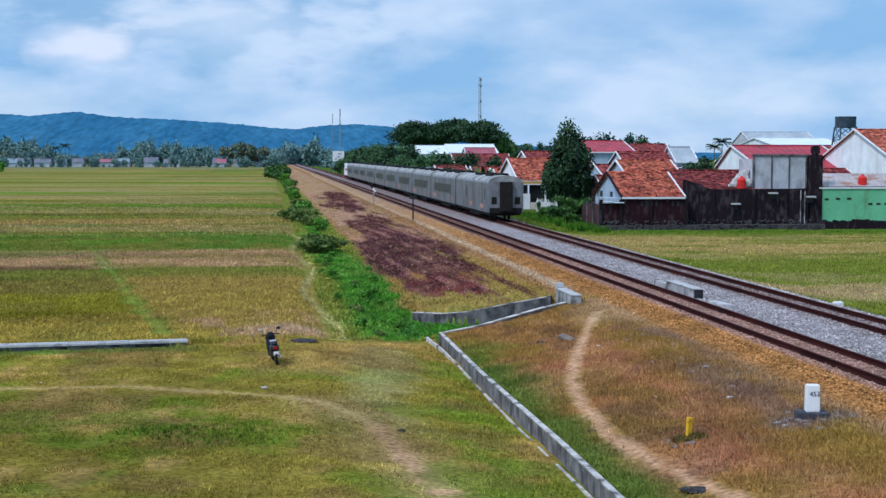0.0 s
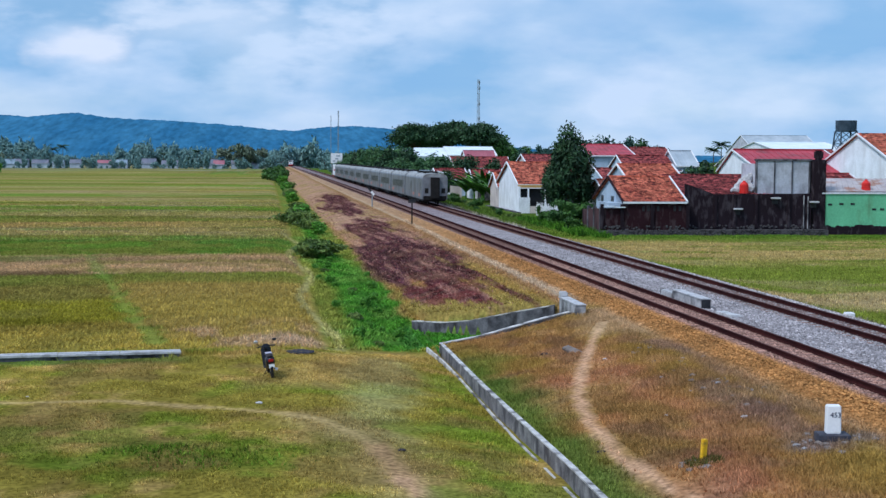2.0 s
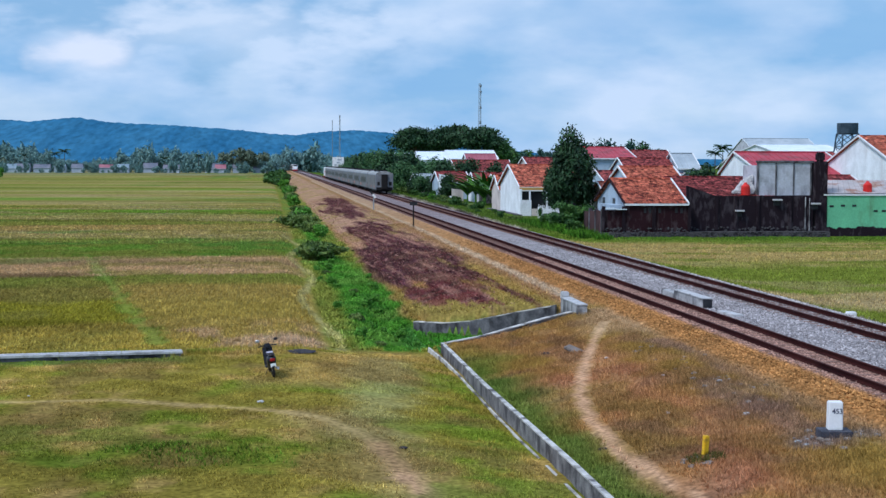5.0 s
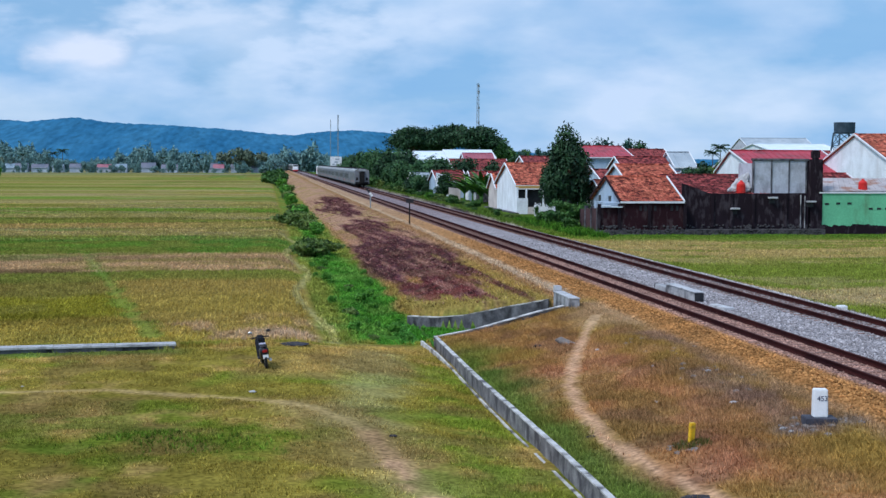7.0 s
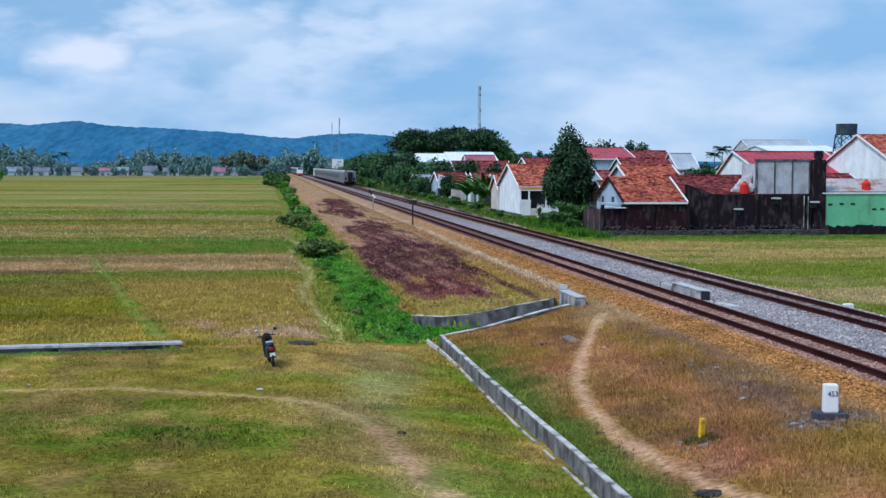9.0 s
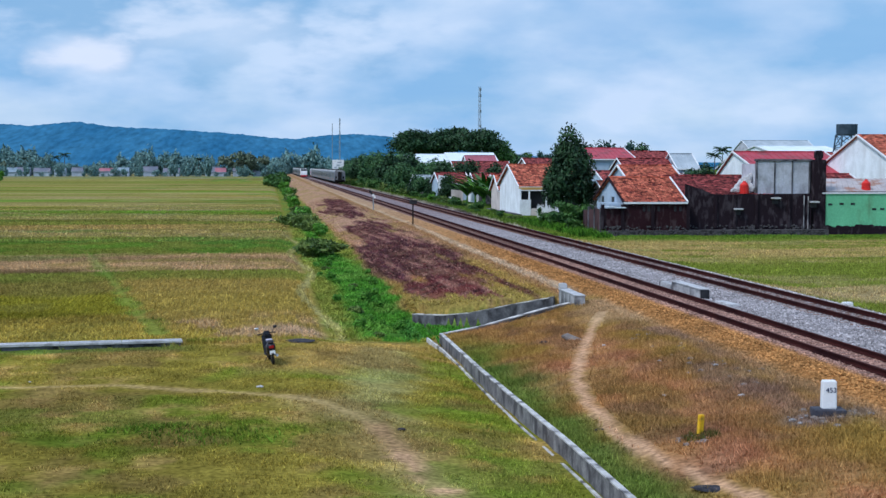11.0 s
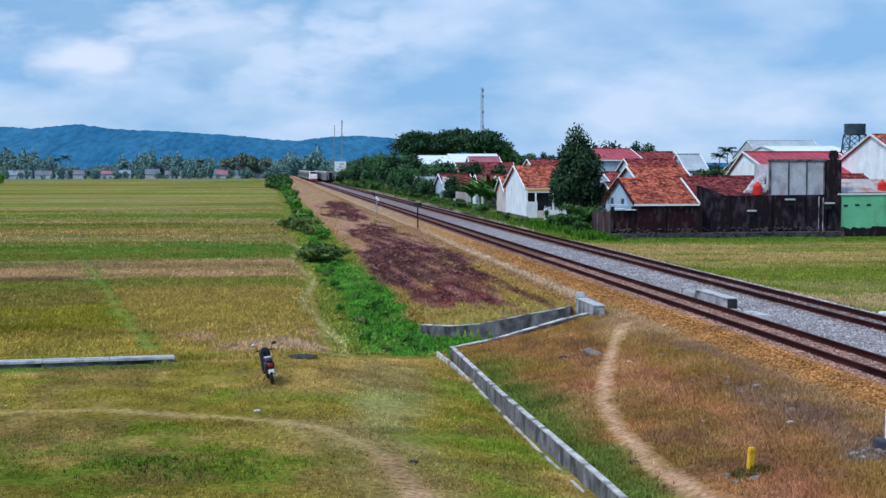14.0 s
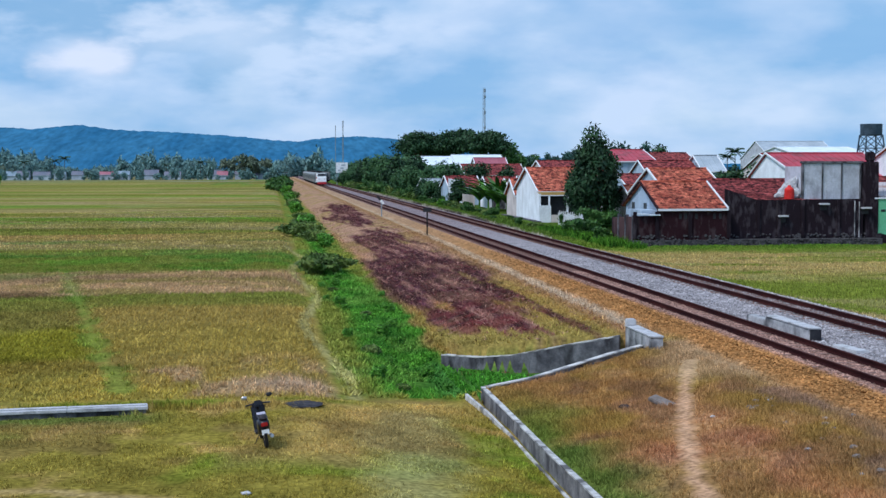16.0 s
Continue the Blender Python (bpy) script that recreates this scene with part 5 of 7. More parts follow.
        box(bm, x - 0.2, x + 0.2, 123.77, 123.82, z, z + 0.18)
        part("vent_slot", bm, DARK, w)
    foot = [(51.82 + 0.1 * i, 0.85 + 0.22 * noise.noise(Vector((0.16 * i, 0.3, 0))) + 0.1 * noise.noise(Vector((0.7 * i, 4.3, 0)))) for i in range(142)]
    bm = bmesh.new()
    for (xa, za), (xb, zb) in zip(foot[:-1], foot[1:]):
        lo = [bm.verts.new(q) for q in ((xa, 123.77, -0.3), (xb, 123.77, -0.3), (xb, 123.77, zb), (xa, 123.77, za), (xa, 123.81, za), (xb, 123.81, zb))]
        bm.faces.new(lo[:4]), bm.faces.new((lo[3], lo[2], lo[5], lo[4]))
    bmesh.ops.remove_doubles(bm, verts=bm.verts, dist=0.001)
    part("damp_footing", bm, WALL_MOSS, w, "black mouldy foot of the wall")
    bm = bmesh.new()
    box(bm, 51.5, 66, 123.7, 124.1, 3.82, 3.95)
    part("coping", bm, TRIM, w)
    roof = empty("flat_shed_roof", pose(0, 0, 0), "pale corrugated lean-to roof behind the green wall", "roof")
    bm = bmesh.new()
    slab_roof(bm, (54.0, 129, 5.2), (64, 129, 5.2), (64, 124.3, 4.05), (52.0, 124.3, 4.05), 0.1, 20)
    part("sheet", bm, mat("faded_grey_sheet", (0.36, 0.33, 0.34), (0.46, 0.42, 0.43), 0.5, 0.8, 0.1, fine=4, grain=0.25, stain=(0.3, 0.17, 0.13), stain_scale=0.7, stain_amount=0.4), roof)
    house(32.4, 37.85, 122.6, 133.6, 0.4, 3.3, 5.3, WALL_BLUE, TILE_ORANGE, "small house with mottled orange clay tiles and pale blue gable", (22, 24), 0.5, windows=(("g", 127, 2.6, 0.9, 0.9), ("g", 131, 2.6, 0.9, 0.9)), left_trim=WALL_MAROON, ym=128.0)
    house(35.75, 41.0, 131.5, 144.5, 0.4, 4.15, 6.42, WALL_BLUE, TILE_ORANGE, "house with orange clay tiles and grey-blue gable", (18, 22), 0.5)
    house(38.5, 46.8, 124.6, 137.0, 0.4, 3.85, 5.45, WALL_MOSS, TILE_DARK, "long low roof of dark red clay tiles", (18, 24), 0.5, gable_trim=False)
    house(50.0, 58.0, 127.0, 140, 0.4, 3.7, 5.6, WALL_CREAM, TILE_DARK, "low house with dark red clay tiles", (16, 24), 0.4)
    # shed front below the pale gable
    s = empty("lean_to", pose(0, 0, 0), "small weathered blue-grey lean-to against the gable", "lean-to")
    bm = bmesh.new()
    box(bm, 31.0, 32.5, 123.0, 127.5, 0.1, 3.0)
    part("wall", bm, WALL_BLUE, s)
    for x, y, z in ((30.9, 122.2, 2.66), (31.9, 122.2, 2.58)):
        bm = bmesh.new()
        box(bm, x - 0.45, x + 0.45, y - 0.3, y + 0.5, z, z + 0.08, 0.02)
        part("awning", bm, SHEET_WHITE, s, "small pale awning")
    for x, y, z, r, h, nm in ((44.2, 124.4, 3.85, 0.42, 1.05, "stands on the dark yard wall"), (56.3, 125.0, 4.05, 0.42, 1.0, "stands on the shed roof"), (32.2, 201.5, 3.3, 0.65, 1.3, "stands on concrete")):
        t = empty("water_tank", pose(x, y, z), "red plastic water tank that " + nm, "water tank", "red water tanks")
        bm = bmesh.new()
        cyl(bm, (0, 0, 0), (0, 0, h * 0.78), r, r * 0.95, 20)
        cyl(bm, (0, 0, h * 0.78), (0, 0, h), r * 0.95, r * 0.45, 20)
        for k in range(3):
            cyl(bm, (0, 0, h * (0.15 + 0.22 * k)), (0, 0, h * (0.19 + 0.22 * k)), r * 1.04, r * 1.04, 20)
        part("tank", bm, TANK_RED, t)
        bm = bmesh.new()
        cyl(bm, (0, 0, h), (0, 0, h + 0.12), r * 0.35, r * 0.3, 14)
        part("lid", bm, TANK_RED, t)
    st = empty("tank_stand", pose(32.2, 201.5, 0.7), "grey concrete stand under a red water tank", "tank stand")
    bm = bmesh.new()
    box(bm, -0.8, 0.8, -0.8, 0.8, -0.3, 2.6, 0.03)
    part("stand", bm, CONCRETE, st)
    for x0, x1, y, h, mm, lab in ((27.9, 30.2, 226, 4.2, WALL_WHITE, "pale blue garden wall beside the track"), (26.6, 28.4, 246, 2.4, WALL_WHITE, "low white garden wall among bushes"), (28.6, 30.4, 215, 2.0, WALL_CREAM, "low cream garden wall among bananas")):
        simple_wall("garden_wall", [(x0, 0.7 + h), (x1, 0.7 + h * 0.9)], y, 0.2, 0.3, lab, mm)


already = set(scene.objects)
compound()
for ob in set(scene.objects) - already:
    if ob.parent is None:
        ob.location.y += 1.4
house(57.2, 68.5, 155, 170.5, 0.5, 5.6, 8.15, WALL_WHITE, SHEET_RED, "white gabled house with a bright red metal roof", ym=165)
house(66.6, 80, 141, 159, 0.5, 6.9, 9.9, WALL_WHITE, TILE_ORANGE, "tall white gabled house with orange clay tiles", (18, 34), windows=(("f", 68.6, 3.6, 1.6, 1.2), ("f", 71.6, 3.6, 1.6, 1.2)))
house(29.2, 36.5, 160.2, 174, 0.7, 4.2, 6.5, WALL_WHITE, TILE_ORANGE, "white gabled house with orange clay tiles and open veranda", (20, 22), 0.7, gable_trim=True)
house(29.4, 33.5, 175.3, 182, 0.7, 3.4, 5.1, WALL_CREAM, TILE_ORANGE, "narrow cream house with a small red tiled roof", (14, 12), 0.3)


def veranda():
    v = empty("veranda", pose(0, 0, 0), "white veranda wall with a dark open gap under the eaves", "veranda")
    bm = bmesh.new()
    box(bm, 28.98, 30.25, 158.6, 158.8, 0.2, 2.5)
    part("screen_wall", bm, WALL_WHITE, v)
    bm = bmesh.new()
    box(bm, 28.98, 29.18, 158.8, 160.2, 0.2, 3.75)
    part("side_wall", bm, WALL_WHITE, v)
    # solid near-black slab paints the shade of the open veranda
    bm = bmesh.new()
    box(bm, 29.25, 36.0, 159.95, 160.15, 0.5, 3.85)
    part("shaded_front", bm, DARK, v, "near-black panel painted for the shade under the eaves")
    bm = bmesh.new()
    box(bm, 29.0, 36.3, 159.36, 159.44, 3.62, 3.92)
    part("eaves_band", bm, OCHRE, v, "yellow ochre band under the eaves")
    bm = bmesh.new()
    box(bm, 29.0, 36.3, 159.3, 159.5, 3.5, 3.61)
    part("eaves_beam", bm, TRIM, v)
    for x in (30.2, 32.2, 34.2, 36.0):
        bm = bmesh.new()
        box(bm, x - 0.09, x + 0.09, 159.32, 159.48, 0.3, 3.5)
        part("post", bm, WALL_WHITE, v)
    bm = bmesh.new()
    box(bm, 30.3, 36.0, 158.62, 158.78, 0.2, 1.5)
    part("low_wall", bm, WALL_CREAM, v)
    bm = bmesh.new()
    box(bm, 28.7, 29.17, 158.35, 182, -0.3, 0.85, 0.04)
    part("stone_foot", bm, CONCRETE_DARK, v, "grey stone foot of the wall")


veranda()

# further houses of the settlement
for a in (
    (28.2, 33, 225, 236, 0.6, 3.6, 5.2, WALL_BLUE, TILE_DARK, "small pale blue house with a dark red roof"),
    (31.5, 36, 207, 216, 0.6, 3.4, 5.2, WALL_WHITE, TILE_DARK, "white house with a weathered red tiled roof"),
    (33.0, 40, 196, 207, 0.6, 3.2, 5.0, WALL_CREAM, TILE_DARK, "cream house with a dark red tiled roof"),
    (27.3, 31, 252, 262, 0.6, 3.2, 4.6, WALL_WHITE, SHEET_GREY, "small white house with a grey metal roof"),
    (42.8, 49.2, 292, 306, 0.6, 5.8, 8.6, WALL_WHITE, SHEET_PINK, "large house with a maroon metal roof, haze put into its colour"),
    (36, 47, 262, 276, 0.6, 5.2, 7.2, WALL_CREAM, TILE_DARK, "house with a long dark red roof"),
    (42, 52, 218, 232, 0.6, 5.6, 7.6, WALL_CREAM, TILE_DARK, "house with a dark red roof among trees"),
    (52.5, 60, 222, 238, 0.6, 7.6, 9.4, WALL_BLUE, SHEET_RED, "two-storey house with a dark red roof"),
    (60, 70, 232, 246, 0.6, 7.2, 9.0, WALL_WHITE, TILE_DARK, "house with a red tiled roof"),
    (44.5, 52, 178, 190, 0.6, 4.0, 5.7, WALL_BLUE, TILE_DARK, "pale blue house with a low dark red roof"),
    (52, 60, 196, 207, 0.6, 5.4, 7.5, WALL_BLUE, TILE_DARK, "pale blue gabled house with a red roof"),
    (59.5, 62.5, 196, 204, 0.6, 6.2, 8.2, WALL_BLUE, SHEET_GREY, "pale blue gabled house with a grey roof"),
    (36.3, 41, 146, 156, 0.6, 3.0, 4.7, WALL_CREAM, TILE_ORANGE, "low house with an orange tiled roof behind the trees"),
    (74, 90, 205, 222, 0.6, 6.0, 8.6, WALL_CREAM, TILE_DARK, "house with a dark red roof"),
):
    house(*a)
house(161.4, 184.5, 445, 475, 0.4, 9.4, 15.2, WALL_BLOCK, SHEET_GREY, "large grey hall with a low gable", category="hall", group="far halls")
house(108.6, 124.5, 285, 315, 0.4, 8.8, 10.9, WALL_WHITE, SHEET_WHITE, "long building with a white metal roof", category="hall", group="far halls")
for i, (xa, xb) in enumerate(((41.5, 50), (50, 60), (60, 76))):
    house(xa, xb, 455, 478, 0.3, 7.2 + 0.4 * i, 9.8 + 0.5 * i, WALL_WHITE, SHEET_WHITE, "warehouse with a white metal roof", category="warehouse", group="white warehouses")


def billboard():
    root = empty("billboard", pose(24.6, 484, 0), "white billboard with dark bars on steel posts", "billboard")
    bm = bmesh.new()
    box(bm, -2.0, 2.0, -0.15, 0.15, 4.9, 8.4, 0.03)
    part("board", bm, WHITE_PAINT, root)
    for s in (-1.6, 1.6):
        bm = bmesh.new()
        cyl(bm, (s, 0.25, 0), (s, 0.25, 8.2), 0.16)
        part("post", bm, STEEL_LATTICE, root)
    for k, (a, c, z) in enumerate(((-0.2, 1.2, 7.2), (-0.5, 0.6, 6.2), (-1.3, -0.4, 5.4))):
        bm = bmesh.new()
        box(bm, a, c, -0.18, -0.14, z, z + 0.55)
        part("bar", bm, SHEET_GREY, root, "dark unreadable bar")


billboard()


def water_tower():
    cx, cy = 122.1, 282
    root = empty("water_tower", pose(cx, cy, 0), "dark steel water tank on a braced lattice stand", "water tower")
    bm = bmesh.new()
    cyl(bm, (0, 0, 13.1), (0, 0, 15.3), 2.15, 2.2, 20)
    tank = part("tank", bm, TANK_DARK, root)
    for k in range(5):
        bm = bmesh.new()
        cyl(bm, (0, 0, 13.15 + 0.48 * k), (0, 0, 13.25 + 0.48 * k), 2.26, 2.26, 20)
        part("hoop", bm, TANK_DARK, tank)
    corners = [(-1, -1), (1, -1), (1, 1), (-1, 1)]
    for a, b in corners:
        bm = bmesh.new()
        cyl(bm, (a * 2.9, b * 2.9, 0), (a * 1.7, b * 1.7, 13.1), 0.2, 0.16, 6)
        part("leg", bm, TANK_DARK, root)
    for k in range(5):
        z0, z1 = 2.6 * k, 2.6 * (k + 1)
        for (a, b), (c, d) in zip(corners, corners[1:] + corners[:1]):
            r0, r1 = 2.9 - 1.2 * z0 / 13.1, 2.9 - 1.2 * z1 / 13.1
            bm = bmesh.new()
            cyl(bm, (a * r0, b * r0, z0), (c * r1, d * r1, z1), 0.09, 0.09, 5)
            cyl(bm, (c * r0, d * r0, z0), (a * r1, b * r1, z1), 0.09, 0.09, 5)
            cyl(bm, (a * r1, b * r1, z1), (c * r1, d * r1, z1), 0.09, 0.09, 5)
            part("brace", bm, TANK_DARK, root)


water_tower()


def mast(x, y, h, w, label):
    root = empty("lattice_mast", pose(x, y, 0), label, "radio mast", "far radio masts")
    c = [(math.cos(a), math.sin(a)) for a in (0.5, 2.6, 4.7)]
    n = int(h / 5)
    for a, b in c:
        bm = bmesh.new()
        cyl(bm, (a * w, b * w, 0), (a * w * 0.6, b * w * 0.6, h), 0.12 * w, 0.1 * w, 5)
        part("leg", bm, STEEL_LATTICE, root)
    bm = bmesh.new()
    for k in range(n):
        z0, z1 = h * k / n, h * (k + 1) / n
        r0, r1 = w * (1 - 0.4 * z0 / h), w * (1 - 0.4 * z1 / h)
        for (a, b), (p, q) in zip(c, c[1:] + c[:1]):
            cyl(bm, (a * r0, b * r0, z0), (p * r1, q * r1, z1), 0.1, 0.1, 4)
            cyl(bm, (a * r1, b * r1, z1), (p * r1, q * r1, z1), 0.1, 0.1, 4)
    part("bracing", bm, STEEL_LATTICE, root)
    for z in (0.97, 0.9, 0.72, 0.55):
        for ax, ay in ((0, -w * 0.7), (w * 0.6, 0)):
            bm = bmesh.new()
            cyl(bm, (ax, ay, h * z - 1.1), (ax, ay, h * z + 1.1), 0.27 * w, 0.27 * w, 8)
            part("antenna", bm, STEEL_LATTICE, root)


mast(176.7, 1154, 72.4, 1.6, "tall grey lattice radio mast above the trees")
mast(67.7, 1310, 50.6, 0.8, "thin far grey lattice mast")
mast(60.8, 1310, 45.8, 0.4, "very thin far grey mast")


# ---------------------------------------------------------------- trees and bushes
def crown_mesh(name, seed, size, count, leafsize, material, lumps=14, flat=0.75, hollow=0.55):
    """Many small leaf sprays in uneven lumps inside an ellipsoid (radius x, y, z)."""
    rng = np.random.default_rng(seed)
    d = rng.normal(0, 1, (lumps, 3))
    d /= np.linalg.norm(d, axis=1)[:, None]
    c = d * rng.uniform(0.35, 0.8, (lumps, 1))
    r = rng.uniform(0.22, 0.46, lumps) * (16 / max(lumps, 16)) ** 0.22
    pick = rng.integers(0, lumps, count)
    q = rng.normal(0, 1, (count, 3))
    q /= np.linalg.norm(q, axis=1)[:, None]
    p = (c[pick] + q * (r[pick] * rng.uniform(hollow, 1.05, count))[:, None]) * np.array(size)
    p = p + rng.normal(0, 0.06, (count, 3)) * np.array(size)
    s = leafsize * rng.uniform(0.6, 1.4, count)
    a = rng.normal(0, 1, (count, 3))
    a /= np.linalg.norm(a, axis=1)[:, None]
    b = np.cross(a, q)
    b /= np.linalg.norm(b, axis=1)[:, None] + 1e-9
    droop = np.array([0, 0, -0.3])
    v = np.stack([p - a * s[:, None], p + b * (0.45 * s)[:, None], p + (a + droop) * s[:, None], p - b * (0.45 * s)[:, None]], 1)
    return mesh_from(name, v.reshape(-1, 3), np.arange(4 * count).reshape(-1, 4), material)


def tree(name, label, h, size, trunk_h, count, leafsize, material, seed, category="tree", group="", lumps=14, trunk_r=0.2, limbs=5):
    root = empty(name, pose(0, 0, -50), label, category, group)
    rng = random.Random(seed)
    bm = bmesh.new()
    top = Vector((rng.uniform(-0.2, 0.2), rng.uniform(-0.2, 0.2), trunk_h))
    cyl(bm, (0, 0, -0.3), top, trunk_r, trunk_r * 0.6, 8)
    mid = Vector((0, 0, h - size[2]))
    for i in range(limbs):
        a = i * 6.28 / limbs + rng.uniform(-0.4, 0.4)
        e = mid + Vector((math.cos(a) * size[0] * 0.55, math.sin(a) * size[1] * 0.55, rng.uniform(-0.2, 0.6) * size[2]))
        cyl(bm, top, e, trunk_r * 0.5, trunk_r * 0.12, 6)
    cyl(bm, top, mid + Vector((0, 0, size[2] * 0.5)), trunk_r * 0.6, trunk_r * 0.15, 6)
    part("trunk", bm, BARK, root)
    cr = new("crown", crown_mesh(name + "_crown", seed, size, count, leafsize, material, lumps))
    cr.parent = root
    cr.location = mid
    return root


def put(ob, x, y, turn=0.0, s=1.0, z=None):
    c = copy_thing(ob, pose(x, y, float(land(x, y)) if z is None else z, 0, 0, turn))
    c.scale = (s, s, s * (0.9 + 0.2 * ((x * 7.3 + y * 3.1) % 1)))
    return c


def drop(ob):
    for o in (*ob.children_recursive, ob):
        bpy.data.objects.remove(o)


def planting():
    big = tree("tree", "tall dark green tree beside the white house", 8.9, (2.6, 2.4, 4.2), 2.8, 6000, 0.2, LEAF_DARK, 3, lumps=28, trunk_r=0.22, limbs=7)
    put(big, 33.0, 150, 20, 1.12)
    put(big, 31.5, 150.6, 250, 0.76)
    put(big, 34.7, 152, 140, 0.7)
    drop(big)
    rain = tree("tree", "broad dark umbrella-shaped tree behind the warehouses", 19.8, (13, 10, 5.2), 9, 7000, 0.6, LEAF_DARK, 5, group="broad trees", lumps=60, trunk_r=0.6, limbs=9)
    for x, y, a, s in ((56, 520, 0, 0.98), (70, 528, 70, 1.04), (78, 515, 150, 0.98), (62, 545, 200, 1.02)):
        put(rain, x, y, a, s, 0.2)
    drop(rain)
    light = tree("tree", "mid-green leafy tree behind the warehouses", 15, (6, 6, 6), 6, 2600, 0.7, LEAF_MID, 8, group="broad trees", lumps=16, trunk_r=0.4)
    for x, y, a, s in ((86, 515, 0, 1.1), (92, 530, 60, 0.85), (98, 560, 90, 0.8), (110, 590, 20, 0.9)):
        put(light, x, y, a, s, 0.2)
    drop(light)
    back = tree("tree", "dark tree in the row behind the settlement", 12.6, (6, 5.5, 5.4), 4, 2200, 0.6, LEAF_BACK, 14, group="trees behind the settlement", lumps=46, trunk_r=0.35)
    for i in range(17):
        put(back, 84 + i * 5.2, 560 + (i * 37) % 23, i * 71, 0.82 + 0.24 * ((i * 0.618) % 1), 0.2)
    for x, y, s in ((69.5, 300, 0.88), (74, 303, 0.94), (78.5, 299, 0.84), (89, 330, 0.72), (94, 333, 0.68), (120, 420, 0.72), (127, 424, 0.66)):
        put(back, x, y, x * 17, s, 0.2)
    drop(back)
    row_a = tree("tree", "bushy dark green trackside tree", 8.5, (3.6, 3.4, 4.3), 3, 3200, 0.34, LEAF_TRACK, 11, group="trackside trees", lumps=40)
    row_b = tree("tree", "bushy grey-green trackside tree", 8.0, (3.2, 3.6, 4.1), 3, 3200, 0.34, LEAF_DARK, 12, group="trackside trees", lumps=40)
    rng = random.Random(2)
    for i in range(34):
        y = 262 + i * 8.2 + rng.uniform(-3, 3)
        x = 26.5 + rng.uniform(0, 7) + (1.5 if y > 420 else 0)
        put(row_a if rng.random() < 0.5 else row_b, x, y, rng.uniform(0, 360), rng.uniform(0.75, 1.15) * (0.8 if y < 300 else 1.05))
    for x, y, s in ((34.5, 246, 0.85), (38, 258, 0.95), (40, 240, 0.9), (46, 250, 0.9), (58, 178, 0.85), (62, 182, 0.8), (54, 172, 0.72), (50, 250, 1.0), (72, 262, 1.25), (66, 275, 1.2), (60, 270, 1.2), (84, 300, 1.25), (30.6, 240, 0.85), (28.8, 219, 0.62), (27.0, 241, 0.52), (28.5, 238, 0.46), (26.4, 247, 0.55), (25.9, 470, 0.8), (24.4, 478, 0.55), (66, 190, 0.75), (69, 193, 0.7)):
        put(row_a if int(x) % 2 else row_b, x, y, x * 40, s)
    drop(row_a), drop(row_b)
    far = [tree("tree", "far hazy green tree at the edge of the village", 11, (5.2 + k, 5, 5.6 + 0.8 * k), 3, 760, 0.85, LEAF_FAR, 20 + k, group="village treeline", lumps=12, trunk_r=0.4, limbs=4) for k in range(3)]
    spots = []
    for i in range(125):
        x = -215 + i * 2.04 + rng.uniform(-3, 3)
        spots.append((i % 3, x, rng.uniform(850, 980), rng.uniform(0, 6.28), rng.uniform(0.75, 1.2) * (0.9 + 0.3 * math.sin(x * 0.07)), rng.uniform(0.9, 1.35)))
    for i in range(90):
        spots.append((i % 3, -205 + i * 2.4 + rng.uniform(-3, 3), rng.uniform(846, 856) if i % 2 else rng.uniform(812, 822), rng.uniform(0, 6.28), rng.uniform(0.35, 0.65) * (0.75 + 0.5 * math.sin(i * 0.9)), rng.uniform(0.8, 1.7)))
    for i in range(60):
        spots.append((i % 3, 24 + i * 4.2 + rng.uniform(-2, 2), rng.uniform(900, 1000), rng.uniform(0, 6.28), rng.uniform(0.75, 1.15), 1.0))
    crowns = []
    for k in far:
        cr = next(o for o in k.children if o.name.startswith("crown"))
        crowns.append(np.array([v.co[:] for v in cr.data.vertices]) + np.array(cr.location))
    co = []
    for k, x, y, a, q, tall in spots:
        p = crowns[k] * (q, q, q * tall)
        co.append(np.stack([p[:, 0] * math.cos(a) - p[:, 1] * math.sin(a) + x, p[:, 0] * math.sin(a) + p[:, 1] * math.cos(a) + y, p[:, 2]], -1))
    co = np.concatenate(co)
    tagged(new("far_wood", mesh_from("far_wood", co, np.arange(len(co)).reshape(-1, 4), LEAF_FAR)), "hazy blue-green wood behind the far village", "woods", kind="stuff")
    for i in range(24):
        y = 540 + i * 15
        put(far[i % 3], 30 + rng.uniform(0, 14), y, rng.uniform(0, 360), rng.uniform(0.6, 0.9), 0)
    for k in far:
        drop(k)
    dry = tree("tree", "broad olive tree by the village, haze put into its leaf colour", 15, (11, 8, 6), 6, 1600, 1.0, LEAF_DRY, 31, group="village treeline", lumps=16, trunk_r=0.5)
    for x, y, s in ((-14, 840, 0.95), (-4, 850, 0.8), (-24, 860, 0.8), (-150, 850, 0.7)):
        put(dry, x, y, x * 9, s, 0)
    drop(dry)
    # bushes along the ditch
    b1 = tree("bush", "light green bush on the field edge", 2.0, (1.1, 1.1, 1.0), 0.6, 1500, 0.16, LEAF_LIGHT, 41, "bush", "ditch bushes", 14, 0.05, 4)
    b2 = tree("bush", "dark green bush by the ditch", 1.6, (1.3, 1.2, 0.85), 0.5, 1500, 0.15, LEAF_MID, 42, "bush", "ditch bushes", 14, 0.05, 4)
    b3 = tree("bush", "straggly dark olive bush by the ditch", 1.35, (1.9, 1.6, 0.72), 0.4, 2600, 0.15, leaf("olive_leaves", (0.05, 0.105, 0.02), (0.15, 0.21, 0.045)), 43, "bush", "ditch bushes", 60, 0.05, 7)
